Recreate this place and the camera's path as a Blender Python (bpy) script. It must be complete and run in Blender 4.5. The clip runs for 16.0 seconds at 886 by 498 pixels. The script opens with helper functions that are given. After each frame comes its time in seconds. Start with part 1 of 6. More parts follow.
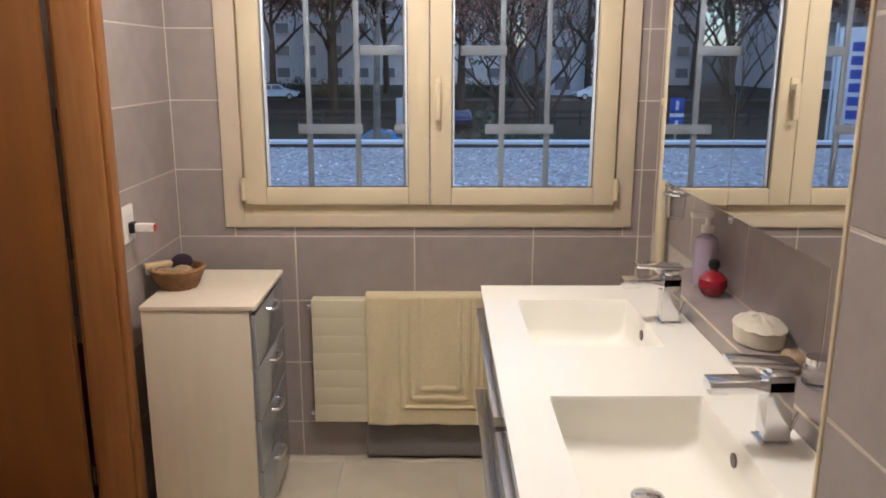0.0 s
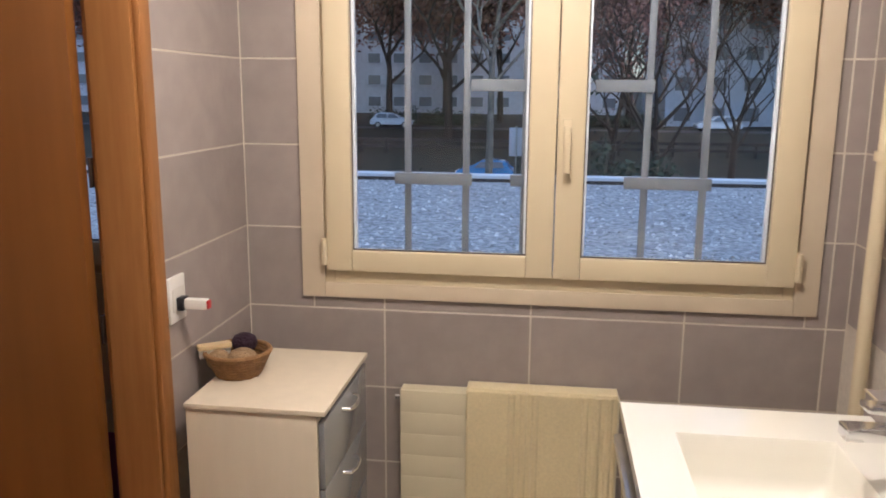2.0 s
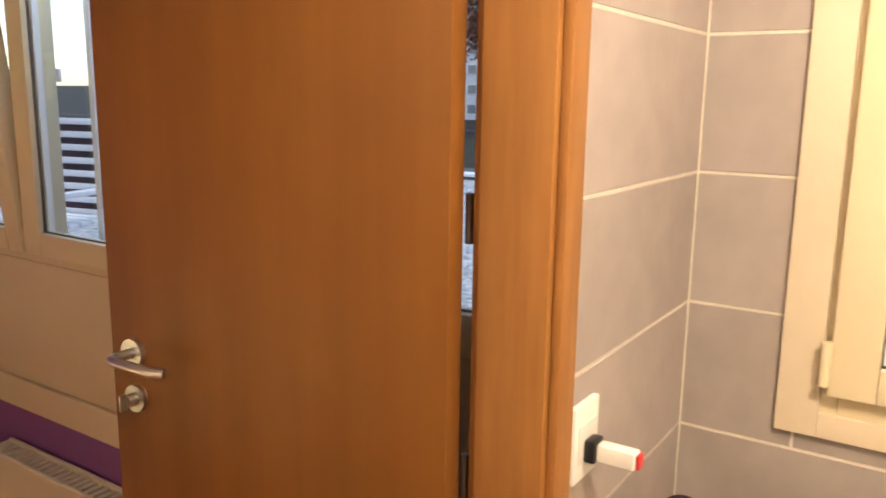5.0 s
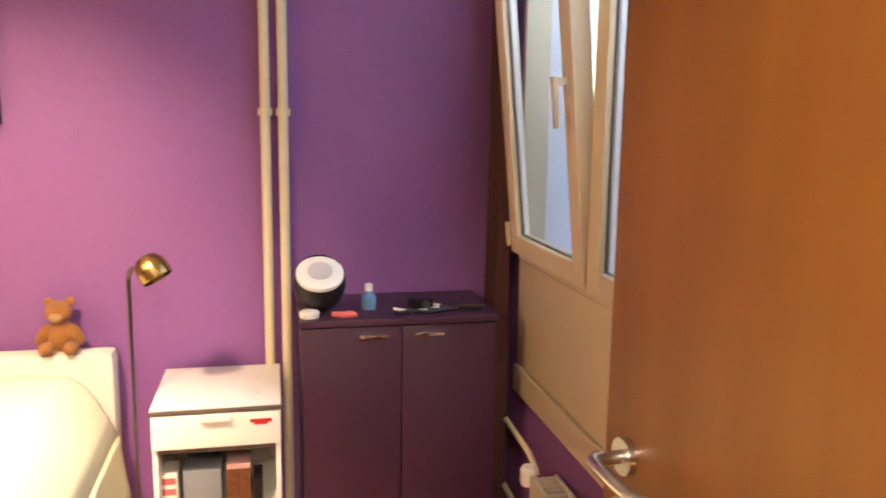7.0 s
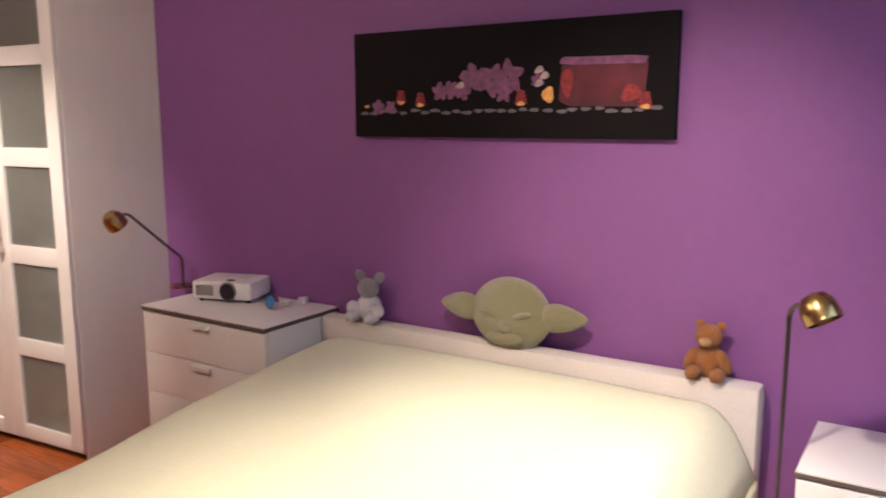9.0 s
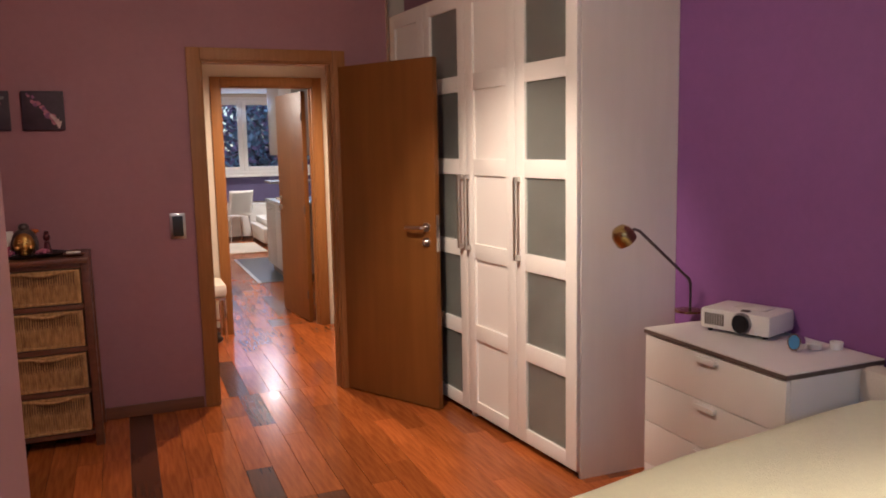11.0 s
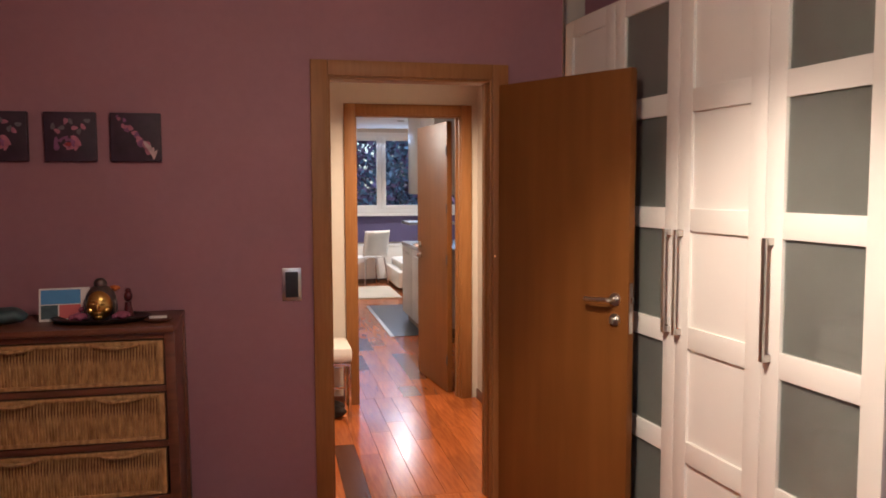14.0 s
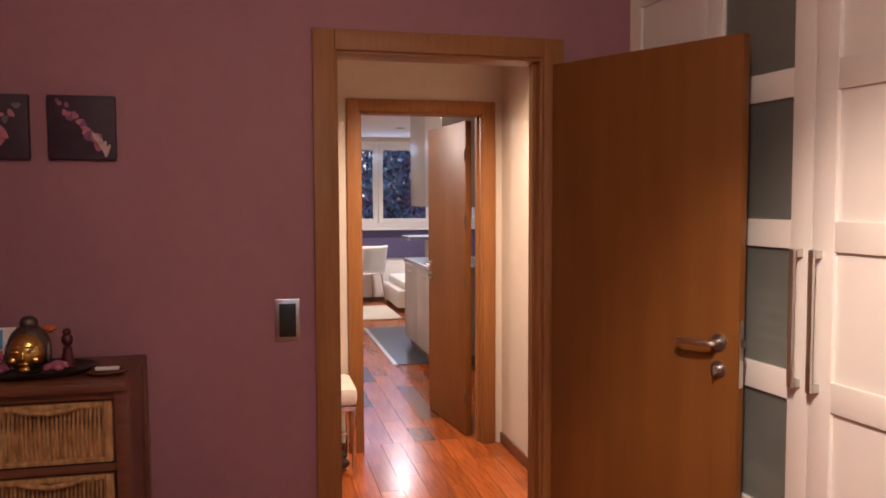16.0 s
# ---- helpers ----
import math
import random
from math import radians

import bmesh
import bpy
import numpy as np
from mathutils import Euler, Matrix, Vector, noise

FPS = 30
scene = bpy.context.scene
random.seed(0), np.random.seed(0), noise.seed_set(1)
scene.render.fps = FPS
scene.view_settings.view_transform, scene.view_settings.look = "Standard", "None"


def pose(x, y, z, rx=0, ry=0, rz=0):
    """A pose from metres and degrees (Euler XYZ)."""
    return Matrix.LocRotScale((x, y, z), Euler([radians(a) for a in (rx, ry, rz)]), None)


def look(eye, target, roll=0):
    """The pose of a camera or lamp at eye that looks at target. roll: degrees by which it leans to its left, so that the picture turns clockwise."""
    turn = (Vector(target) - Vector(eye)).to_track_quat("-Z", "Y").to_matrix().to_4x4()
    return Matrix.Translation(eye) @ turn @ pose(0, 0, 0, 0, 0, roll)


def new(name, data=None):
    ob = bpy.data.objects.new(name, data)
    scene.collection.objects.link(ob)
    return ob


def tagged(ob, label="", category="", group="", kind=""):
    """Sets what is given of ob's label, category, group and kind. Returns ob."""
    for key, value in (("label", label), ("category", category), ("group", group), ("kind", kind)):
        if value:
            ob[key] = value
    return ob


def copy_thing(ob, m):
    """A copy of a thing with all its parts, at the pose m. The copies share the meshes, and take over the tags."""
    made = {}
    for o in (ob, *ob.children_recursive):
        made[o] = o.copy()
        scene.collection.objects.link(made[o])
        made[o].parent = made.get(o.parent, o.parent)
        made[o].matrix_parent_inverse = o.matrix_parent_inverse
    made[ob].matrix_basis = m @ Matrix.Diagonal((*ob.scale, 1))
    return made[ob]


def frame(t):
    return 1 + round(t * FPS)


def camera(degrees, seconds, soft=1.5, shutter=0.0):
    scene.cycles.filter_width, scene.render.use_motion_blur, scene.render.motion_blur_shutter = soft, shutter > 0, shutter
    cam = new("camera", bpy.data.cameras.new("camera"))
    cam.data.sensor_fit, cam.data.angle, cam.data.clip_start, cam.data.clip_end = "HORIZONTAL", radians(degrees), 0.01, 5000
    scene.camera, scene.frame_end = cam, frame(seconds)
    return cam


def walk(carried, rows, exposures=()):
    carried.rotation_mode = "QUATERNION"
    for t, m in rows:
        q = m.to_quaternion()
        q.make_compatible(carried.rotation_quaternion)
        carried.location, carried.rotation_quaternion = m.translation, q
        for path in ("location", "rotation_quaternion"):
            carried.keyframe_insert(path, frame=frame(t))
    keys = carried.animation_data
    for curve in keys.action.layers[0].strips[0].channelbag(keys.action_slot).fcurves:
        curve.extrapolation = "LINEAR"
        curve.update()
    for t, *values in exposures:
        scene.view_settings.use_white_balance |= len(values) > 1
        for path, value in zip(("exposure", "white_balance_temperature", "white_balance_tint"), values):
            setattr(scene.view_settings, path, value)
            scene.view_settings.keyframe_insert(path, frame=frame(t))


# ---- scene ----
cam = camera(58.5, 16.0, 1.75, 0.2)
PATH = [
    (0, (0.577, -1.536, 1.55), (0.587, 0.409, 1.088), 0.1),
    (0.5, (0.545, -1.352, 1.563), (0.531, 0.596, 1.112), 0.1),
    (1, (0.522, -1.217, 1.564), (0.479, 0.734, 1.129), 0.2),
    (1.5, (0.516, -1.063, 1.564), (0.408, 0.892, 1.154), 0.3),
    (2, (0.53, -0.934, 1.574), (0.266, 1.009, 1.18), 0.4),
    (2.5, (0.503, -0.811, 1.577), (0.087, 1.108, 1.195), 0.5),
    (3, (0.43, -0.646, 1.575), (-0.117, 1.244, 1.216), 0.7),
    (3.2, (0.406, -0.599, 1.578), (-0.204, 1.272, 1.223), 0.6),
    (5.5, (-0.061, -0.026, 1.531), (-1.365, 1.445, 1.16), 0.7),
    (6, (-0.126, 0.063, 1.526), (-1.691, 1.258, 1.178), 0.6),
    (6.5, (-0.179, 0.173, 1.534), (-1.975, 0.991, 1.208), 1.0),
    (7, (-0.222, 0.221, 1.538), (-2.152, 0.637, 1.218), 0.8),
    (7.5, (-0.284, 0.214, 1.524), (-2.26, 0.244, 1.215), 0.7),
    (8, (-0.359, 0.198, 1.547), (-2.302, -0.156, 1.232), 0.4),
    (8.5, (-0.399, 0.16, 1.568), (-2.241, -0.55, 1.248), 0.1),
    (9, (-0.483, 0.121, 1.567), (-2.144, -0.946, 1.249), -0.1),
    (9.5, (-0.53, 0.087, 1.561), (-1.937, -1.3, 1.251), -0.5),
    (10, (-0.606, 0.024, 1.523), (-1.739, -1.598, 1.235), -0.4),
    (10.2, (-0.62, -0.017, 1.525), (-1.656, -1.704, 1.246), -0.7),
    (12.3, (-0.783, -0.63, 1.519), (-1.293, -2.549, 1.277), -0.3),
    (12.5, (-0.786, -0.719, 1.515), (-1.277, -2.643, 1.281), -0.2),
    (13, (-0.781, -0.941, 1.535), (-1.236, -2.877, 1.326), -0.2),
    (13.5, (-0.819, -1.14, 1.53), (-1.256, -3.083, 1.349), -0.2),
    (14, (-0.879, -1.351, 1.539), (-1.303, -3.3, 1.382), -0.2),
    (14.5, (-0.871, -1.568, 1.528), (-1.283, -3.52, 1.389), -0.2),
    (15, (-0.827, -1.798, 1.538), (-1.234, -3.752, 1.41), -0.2),
    (15.5, (-0.832, -1.982, 1.519), (-1.251, -3.934, 1.394), -0.2),
    (16, (-0.876, -2.191, 1.514), (-1.327, -4.135, 1.392), -0.2),
]
walk(cam, [(t, look(eye, target, roll)) for t, eye, target, roll in PATH],
     [(0, 0.32, 5650, 10), (2, 0.42, 5800, 11), (3.2, 0.66, 6150, 11), (5.3, 1.48, 7500, 10), (6.5, 1.95, 7200, 11), (7.0, 1.80, 7600, 12), (7.5, 1.52, 7500, 13), (8.5, 1.18, 6000, 16),
      (9, 1.03, 5600, 14), (10, 0.78, 5900, 16), (12.3, 1.25, 5850, 10), (14, 1.06, 5800, 11), (16, 1.0, 6150, 22)])


# ---------- world and light ----------
world = bpy.data.worlds.new("dusk_sky")
scene.world = world
world.use_nodes = True
wn = world.node_tree.nodes
sky = wn.new("ShaderNodeTexSky")
sky.sky_type, sky.sun_disc = "NISHITA", False
sky.sun_elevation, sky.sun_rotation = radians(69), radians(130)
sky.air_density, sky.dust_density, sky.ozone_density = 1.0, 0.6, 3.0
world.node_tree.links.new(sky.outputs[0], wn["Background"].inputs[0])
wn["Background"].inputs[1].default_value = 0.12

sun = new("sun", bpy.data.lights.new("sun", "SUN"))
sun.data.energy, sun.data.angle, sun.data.color = 1.5, radians(40), (0.70, 0.84, 1.0)
sun.matrix_world = look((0, 0, 20), (-6.0, 5.0, 0))


def lamp_spot(name, eye, target, watts, cone, blend=0.6, size=0.04, color=(1.0, 0.74, 0.46)):
    ob = new(name, bpy.data.lights.new(name, "SPOT"))
    ob.data.energy, ob.data.spot_size, ob.data.spot_blend = watts, radians(cone), blend
    ob.data.shadow_soft_size, ob.data.color = size, color
    ob.matrix_world = look(eye, target)
    return ob


def lamp_point(name, eye, watts, size=0.06, color=(1.0, 0.74, 0.46)):
    ob = new(name, bpy.data.lights.new(name, "POINT"))
    ob.data.energy, ob.data.shadow_soft_size, ob.data.color = watts, size, color
    ob.location = eye
    return ob


WARM = (1.0, 0.77, 0.56)
BATH = (1.0, 0.86, 0.715)
lamp_point("bath_ceiling_light", (0.46, 0.24, 2.36), 51, 0.10, BATH)
lamp_spot("vanity_light", (1.00, 0.12, 2.38), (0.86, 0.10, 0.88), 9, 80, 0.7, 0.05, BATH)
# General fill added for the mauve wall and hall door; no fixture belongs to it.
lamp_point("bedroom_ceiling_light", (-1.05, -2.66, 2.36), 20, 0.08, WARM)
lamp_spot("bedroom_bed_spot", (-1.35, -0.55, 2.36), (-1.75, -0.70, 0.6), 140, 72, 0.8, 0.05, WARM)
lamp_spot("bedroom_wall_spot", (-1.45, -0.62, 2.38), (-3.05, -0.64, 0.72), 78, 66, 1.0, 0.05, WARM)
lamp_spot("bedroom_wardrobe_spot", (-1.34, -2.98, 2.42), (-2.46, -3.80, 0.62), 98, 66, 0.9, 0.025, WARM)
lamp_spot("hall_ceiling_light", (-1.75, -5.95, 2.40), (-1.75, -5.95, 0.0), 120, 146, 1.0, 0.05, (1.0, 0.72, 0.46))
# Unseen fill added left of the far room's entry to brighten leaf_3.
lamp_point("far_room_entry_light", (-0.60, -9.0, 2.30), 52, 0.04, (1.0, 0.82, 0.64))
lamp_spot("far_room_ceiling_light", (-2.76, -12.85, 2.44), (-2.6, -12.6, 0.0), 105, 156, 1.0, 0.04, (1.0, 0.88, 0.76))


# Bluish area lamp added in a window opening to boost the sky's light.
def sky_fill(name, at, target, width, height, watts):
    ob = new(name, bpy.data.lights.new(name, "AREA"))
    ob.data.shape, ob.data.size, ob.data.size_y = "RECTANGLE", width, height
    ob.data.energy, ob.data.color = watts, (0.50, 0.70, 1.0)
    ob.matrix_world = look(at, target)


sky_fill("bedroom_window_sky", (-1.68, 1.125, 2.17), (-1.95, 0.0, 1.35), 2.05, 0.14, 6.8)
sky_fill("far_window_sky", (-2.78, -14.44, 2.34), (-2.5, -11.0, 0.4), 2.9, 0.06, 6)


# ---------- materials ----------
def mat(name, col, rough=0.5, metal=0.0, var=0.12, scale=8.0, stretch=(1, 1, 1), col2=None, bump=0.05, bscale=120.0,
        rand=0.0, island=0.0, spec=0.5, sheen=0.0, coat=0.0, stain=0.08, trans=0.0, ior=1.45):
    m = bpy.data.materials.new(name)
    m.use_nodes = True
    nt = m.node_tree
    n, l = nt.nodes, nt.links
    b = n["Principled BSDF"]
    tc = n.new("ShaderNodeTexCoord")
    mp = n.new("ShaderNodeMapping")
    mp.inputs["Scale"].default_value = stretch
    l.new(tc.outputs["Object"], mp.inputs[0])
    n1 = n.new("ShaderNodeTexNoise")
    n1.inputs["Scale"].default_value, n1.inputs["Detail"].default_value = scale, 6
    l.new(mp.outputs[0], n1.inputs["Vector"])
    rp = n.new("ShaderNodeValToRGB")
    rp.color_ramp.elements[0].position, rp.color_ramp.elements[1].position = 0.30, 0.70
    c2 = col2 or tuple(c * (1 - var) for c in col)
    rp.color_ramp.elements[0].color, rp.color_ramp.elements[1].color = (*c2, 1), (*col, 1)
    l.new(n1.outputs["Fac"], rp.inputs[0])
    n2 = n.new("ShaderNodeTexNoise")
    n2.inputs["Scale"].default_value, n2.inputs["Detail"].default_value = 1.7, 3
    l.new(tc.outputs["Object"], n2.inputs["Vector"])
    mr = n.new("ShaderNodeMapRange")
    mr.inputs["From Min"].default_value, mr.inputs["From Max"].default_value = 0.3, 0.7
    mr.inputs["To Min"].default_value, mr.inputs["To Max"].default_value = 1 - stain, 1 + stain
    l.new(n2.outputs["Fac"], mr.inputs[0])
    hs = n.new("ShaderNodeHueSaturation")
    l.new(rp.outputs[0], hs.inputs["Color"])
    if rand or island:
        oi = n.new("ShaderNodeObjectInfo" if rand else "ShaderNodeNewGeometry")
        m2 = n.new("ShaderNodeMapRange")
        m2.inputs["To Min"].default_value, m2.inputs["To Max"].default_value = 1 - rand - island, 1 + rand + island
        l.new(oi.outputs["Random" if rand else "Random Per Island"], m2.inputs[0])
        mu = n.new("ShaderNodeMath")
        mu.operation = "MULTIPLY"
        l.new(m2.outputs[0], mu.inputs[0])
        l.new(mr.outputs[0], mu.inputs[1])
        l.new(mu.outputs[0], hs.inputs["Value"])
    else:
        l.new(mr.outputs[0], hs.inputs["Value"])
    l.new(hs.outputs[0], b.inputs["Base Color"])
    b.inputs["Roughness"].default_value, b.inputs["Metallic"].default_value = rough, metal
    b.inputs["Specular IOR Level"].default_value, b.inputs["IOR"].default_value = spec, ior
    b.inputs["Sheen Weight"].default_value, b.inputs["Coat Weight"].default_value = sheen, coat
    b.inputs["Transmission Weight"].default_value = trans
    if bump:
        n3 = n.new("ShaderNodeTexNoise")
        n3.inputs["Scale"].default_value, n3.inputs["Detail"].default_value = bscale, 4
        l.new(mp.outputs[0], n3.inputs["Vector"])
        bp = n.new("ShaderNodeBump")
        bp.inputs["Strength"].default_value, bp.inputs["Distance"].default_value = bump, 0.01
        l.new(n3.outputs["Fac"], bp.inputs["Height"])
        l.new(bp.outputs[0], b.inputs["Normal"])
    return m


M = {}
M["purple"] = mat("purple_wall_paint", (0.23, 0.085, 0.27), 0.62, var=0.05, scale=30, bump=0.12, bscale=220, stain=0.04)
M["mauve"] = mat("mauve_wall_paint", (0.31, 0.148, 0.168), 0.65, var=0.05, scale=30, bump=0.12, bscale=220, stain=0.05)
M["white_wall"] = mat("white_wall_paint", (0.60, 0.54, 0.46), 0.7, var=0.03, scale=20, bump=0.1, bscale=200, stain=0.03)
M["ceiling"] = mat("ceiling_paint", (0.80, 0.79, 0.77), 0.8, var=0.03, scale=20, bump=0.1, bscale=200, stain=0.03)
M["tile"] = mat("taupe_tile", (0.335, 0.285, 0.262), 0.34, var=0.10, scale=14, col2=(0.295, 0.250, 0.232), bump=0.03, bscale=60, rand=0.05, stain=0.05)
M["grout"] = mat("light_grout", (0.62, 0.56, 0.48), 0.8, var=0.12, scale=60, bump=0.2)
M["floor_tile"] = mat("cream_floor_tile", (0.62, 0.55, 0.42), 0.3, var=0.08, scale=9, bump=0.02, rand=0.03)
M["door"] = mat("beech_veneer", (0.200, 0.077, 0.0170), 0.42, var=0.25, scale=2.4, stretch=(6, 6, 0.45), col2=(0.165, 0.060, 0.0130), bump=0.02, bscale=60, spec=0.3, stain=0.10)
M["casing"] = mat("beech_casing", (0.30, 0.130, 0.038), 0.48, var=0.2, scale=6, stretch=(10, 10, 0.8), col2=(0.245, 0.100, 0.027), bump=0.03, bscale=60, spec=0.35)
M["plank"] = mat("merbau_plank", (0.38, 0.108, 0.024), 0.20, var=0.3, scale=4, stretch=(14, 1.2, 1), col2=(0.24, 0.056, 0.012), bump=0.02, bscale=60, rand=0.26, spec=0.32, coat=0.04, stain=0.14)
M["plank_dark"] = mat("dark_plank", (0.12, 0.040, 0.018), 0.24, var=0.3, scale=4, stretch=(14, 1.2, 1), bump=0.02, rand=0.25, spec=0.3)
M["joint"] = mat("floor_joint", (0.05, 0.018, 0.010), 0.6, bump=0)
M["skirting"] = mat("dark_skirting", (0.16, 0.055, 0.025), 0.4, var=0.25, scale=5, stretch=(1, 1, 8), bump=0.04)
M["upvc"] = mat("cream_window_frame", (0.66, 0.56, 0.38), 0.38, var=0.03, scale=6, bump=0.02, stain=0.03)
M["trim"] = mat("cream_trim", (0.62, 0.52, 0.385), 0.5, var=0.05, scale=9, bump=0.05)
M["white_lam"] = mat("white_laminate", (0.74, 0.70, 0.64), 0.42, var=0.04, scale=4, stretch=(6, 6, 0.6), bump=0.03, bscale=40, stain=0.03)
M["white_gloss"] = mat("white_lacquer", (0.80, 0.77, 0.72), 0.32, var=0.02, scale=5, bump=0.015, stain=0.02)
M["cream_lam"] = mat("cream_laminate", (0.76, 0.66, 0.51), 0.42, var=0.06, scale=4, stretch=(6, 6, 0.6), bump=0.03, bscale=40, stain=0.03)
M["ceramic"] = mat("white_ceramic", (0.84, 0.81, 0.72), 0.10, var=0.02, scale=5, bump=0, stain=0.01, coat=0.4)
M["chrome"] = mat("chrome", (0.78, 0.78, 0.80), 0.10, 1.0, var=0.04, bump=0.01, stain=0.02)
M["steel"] = mat("brushed_steel", (0.62, 0.60, 0.57), 0.28, 1.0, var=0.1, scale=20, stretch=(1, 1, 12), bump=0.03, stain=0.03)
M["brass"] = mat("aged_brass", (0.50, 0.34, 0.13), 0.26, 1.0, var=0.25, scale=30, bump=0.02)
M["dark_metal"] = mat("dark_bronze_metal", (0.16, 0.13, 0.12), 0.42, 0.8, var=0.2, bump=0.02)
M["grey_front"] = mat("grey_drawer_front", (0.30, 0.31, 0.33), 0.22, 0.25, var=0.08, bump=0.02, coat=0.3)
M["blue_front"] = mat("blue_grey_lacquer", (0.20, 0.22, 0.28), 0.18, var=0.08, bump=0.01, coat=0.5)
M["radiator"] = mat("cream_radiator", (0.70, 0.62, 0.44), 0.4, var=0.04, bump=0.02, stain=0.03)
M["towel"] = mat("cream_towel", (0.82, 0.69, 0.42), 0.95, var=0.10, scale=120, bump=0.6, bscale=320, sheen=0.3)
M["mat_grey"] = mat("grey_bath_mat", (0.24, 0.22, 0.21), 0.95, var=0.15, scale=120, bump=0.6, bscale=300)
M["quilt"] = mat("cream_quilt", (0.72, 0.72, 0.50), 0.9, var=0.05, scale=50, bump=0.25, bscale=180, sheen=0.2, stain=0.04)
M["linen"] = mat("white_linen", (0.76, 0.73, 0.68), 0.92, var=0.08, scale=60, bump=0.3)
M["headboard"] = mat("beige_headboard_fabric", (0.66, 0.60, 0.54), 0.9, var=0.10, scale=140, bump=0.3, bscale=260)
M["purple_cab"] = mat("plum_cabinet_lacquer", (0.055, 0.018, 0.042), 0.40, var=0.10, scale=12, bump=0.02, stain=0.05)
M["edge_dark"] = mat("dark_edge_band", (0.12, 0.09, 0.075), 0.5, bump=0.02)
M["black"] = mat("black_plastic", (0.012, 0.012, 0.014), 0.35, var=0.2, bump=0.02)
M["rubber"] = mat("black_rubber", (0.02, 0.02, 0.02), 0.7, bump=0.05)
M["plush_green"] = mat("olive_plush", (0.27, 0.24, 0.11), 0.98, var=0.22, scale=90, bump=0.9, bscale=260, sheen=0.6)
M["plush_brown"] = mat("brown_plush", (0.42, 0.155, 0.034), 0.98, var=0.35, scale=110, bump=0.9, bscale=300, sheen=0.15)
M["plush_grey"] = mat("grey_plush", (0.30, 0.27, 0.28), 0.98, var=0.2, scale=110, bump=0.9, bscale=300, sheen=0.5)
M["plush_white"] = mat("white_plush", (0.70, 0.66, 0.66), 0.98, var=0.1, scale=110, bump=0.9, bscale=300)
M["wicker"] = mat("golden_wicker", (0.56, 0.33, 0.125), 0.6, var=0.45, scale=60, stretch=(1, 1, 0.3), col2=(0.27, 0.135, 0.045), bump=0.5, bscale=160)
M["dresser"] = mat("red_brown_wood", (0.17, 0.062, 0.030), 0.36, var=0.3, scale=5, stretch=(1.2, 10, 10), col2=(0.10, 0.036, 0.018), bump=0.04, coat=0.1)
M["basket"] = mat("basket_cane", (0.33, 0.17, 0.065), 0.7, var=0.4, scale=50, bump=0.4)
M["gold"] = mat("gold_leaf", (0.72, 0.46, 0.13), 0.28, 1.0, var=0.2, scale=25, bump=0.05)
M["glass_red"] = mat("dark_red_glass", (0.30, 0.010, 0.020), 0.08, var=0.2, bump=0, coat=0.6)
M["lilac"] = mat("lilac_soap", (0.66, 0.55, 0.70), 0.08, var=0.1, bump=0, trans=0.55)
M["shell_cream"] = mat("cream_stoneware", (0.62, 0.56, 0.45), 0.5, var=0.12, scale=40, bump=0.15)
M["paper"] = mat("paper", (0.75, 0.72, 0.66), 0.7, var=0.05, bump=0.05)
M["red"] = mat("red_plastic", (0.52, 0.03, 0.03), 0.4, bump=0.02)
M["coral"] = mat("coral_fabric", (0.62, 0.14, 0.13), 0.7, bump=0.2)
M["blue_paint"] = mat("blue_plastic", (0.08, 0.28, 0.55), 0.35, bump=0.02)
M["teal"] = mat("dark_teal_ceramic", (0.055, 0.10, 0.105), 0.35, var=0.4, scale=30, bump=0.2)
M["pink"] = mat("pink_petal", (0.42, 0.12, 0.20), 0.7, var=0.35, scale=40, bump=0.3)
M["orange"] = mat("orange_petal", (0.65, 0.16, 0.03), 0.7, var=0.3, scale=40, bump=0.3)
M["canvas_black"] = mat("black_canvas_print", (0.008, 0.006, 0.007), 0.75, spec=0.15, var=0.3, scale=300, bump=0.15, bscale=600)
M["canvas_plum"] = mat("plum_canvas_print", (0.045, 0.018, 0.035), 0.5, var=0.5, scale=18, bump=0.15, bscale=600)
M["p_orchid"] = mat("print_orchid", (0.26, 0.09, 0.20), 0.6, var=0.5, scale=40, bump=0.1)
M["p_red"] = mat("print_red", (0.34, 0.030, 0.034), 0.6, var=0.6, scale=60, bump=0.1)
M["p_amber"] = mat("print_amber", (0.95, 0.45, 0.12), 0.6, var=0.5, scale=60, bump=0.1)
M["p_towel"] = mat("print_towel", (0.13, 0.016, 0.030), 0.6, var=0.8, scale=7, bump=0.1)
M["p_grey"] = mat("print_pebble", (0.16, 0.14, 0.15), 0.6, var=0.4, scale=60, bump=0.1)
M["p_pink"] = mat("print_pink", (0.50, 0.17, 0.24), 0.6, var=0.5, scale=40, bump=0.1)
M["p_pale"] = mat("print_pale", (0.62, 0.45, 0.44), 0.6, var=0.5, scale=40, bump=0.1)
M["grey_kitchen"] = mat("grey_kitchen_front", (0.30, 0.29, 0.28), 0.35, var=0.06, bump=0.02)
M["slate"] = mat("dark_slate_tile", (0.06, 0.07, 0.085), 0.28, var=0.25, bump=0.05, rand=0.1)
M["rug"] = mat("ivory_rug", (0.70, 0.64, 0.52), 0.95, var=0.15, scale=60, bump=0.7, bscale=200)
M["leather_white"] = mat("white_leather", (0.74, 0.71, 0.66), 0.45, var=0.05, bump=0.1)
M["indigo"] = mat("indigo_wall_paint", (0.12, 0.10, 0.21), 0.65, var=0.05, scale=30, bump=0.1)
M["grille"] = mat("grey_grille_metal", (0.21, 0.23, 0.27), 0.5, 0.1, var=0.1, bump=0.05)
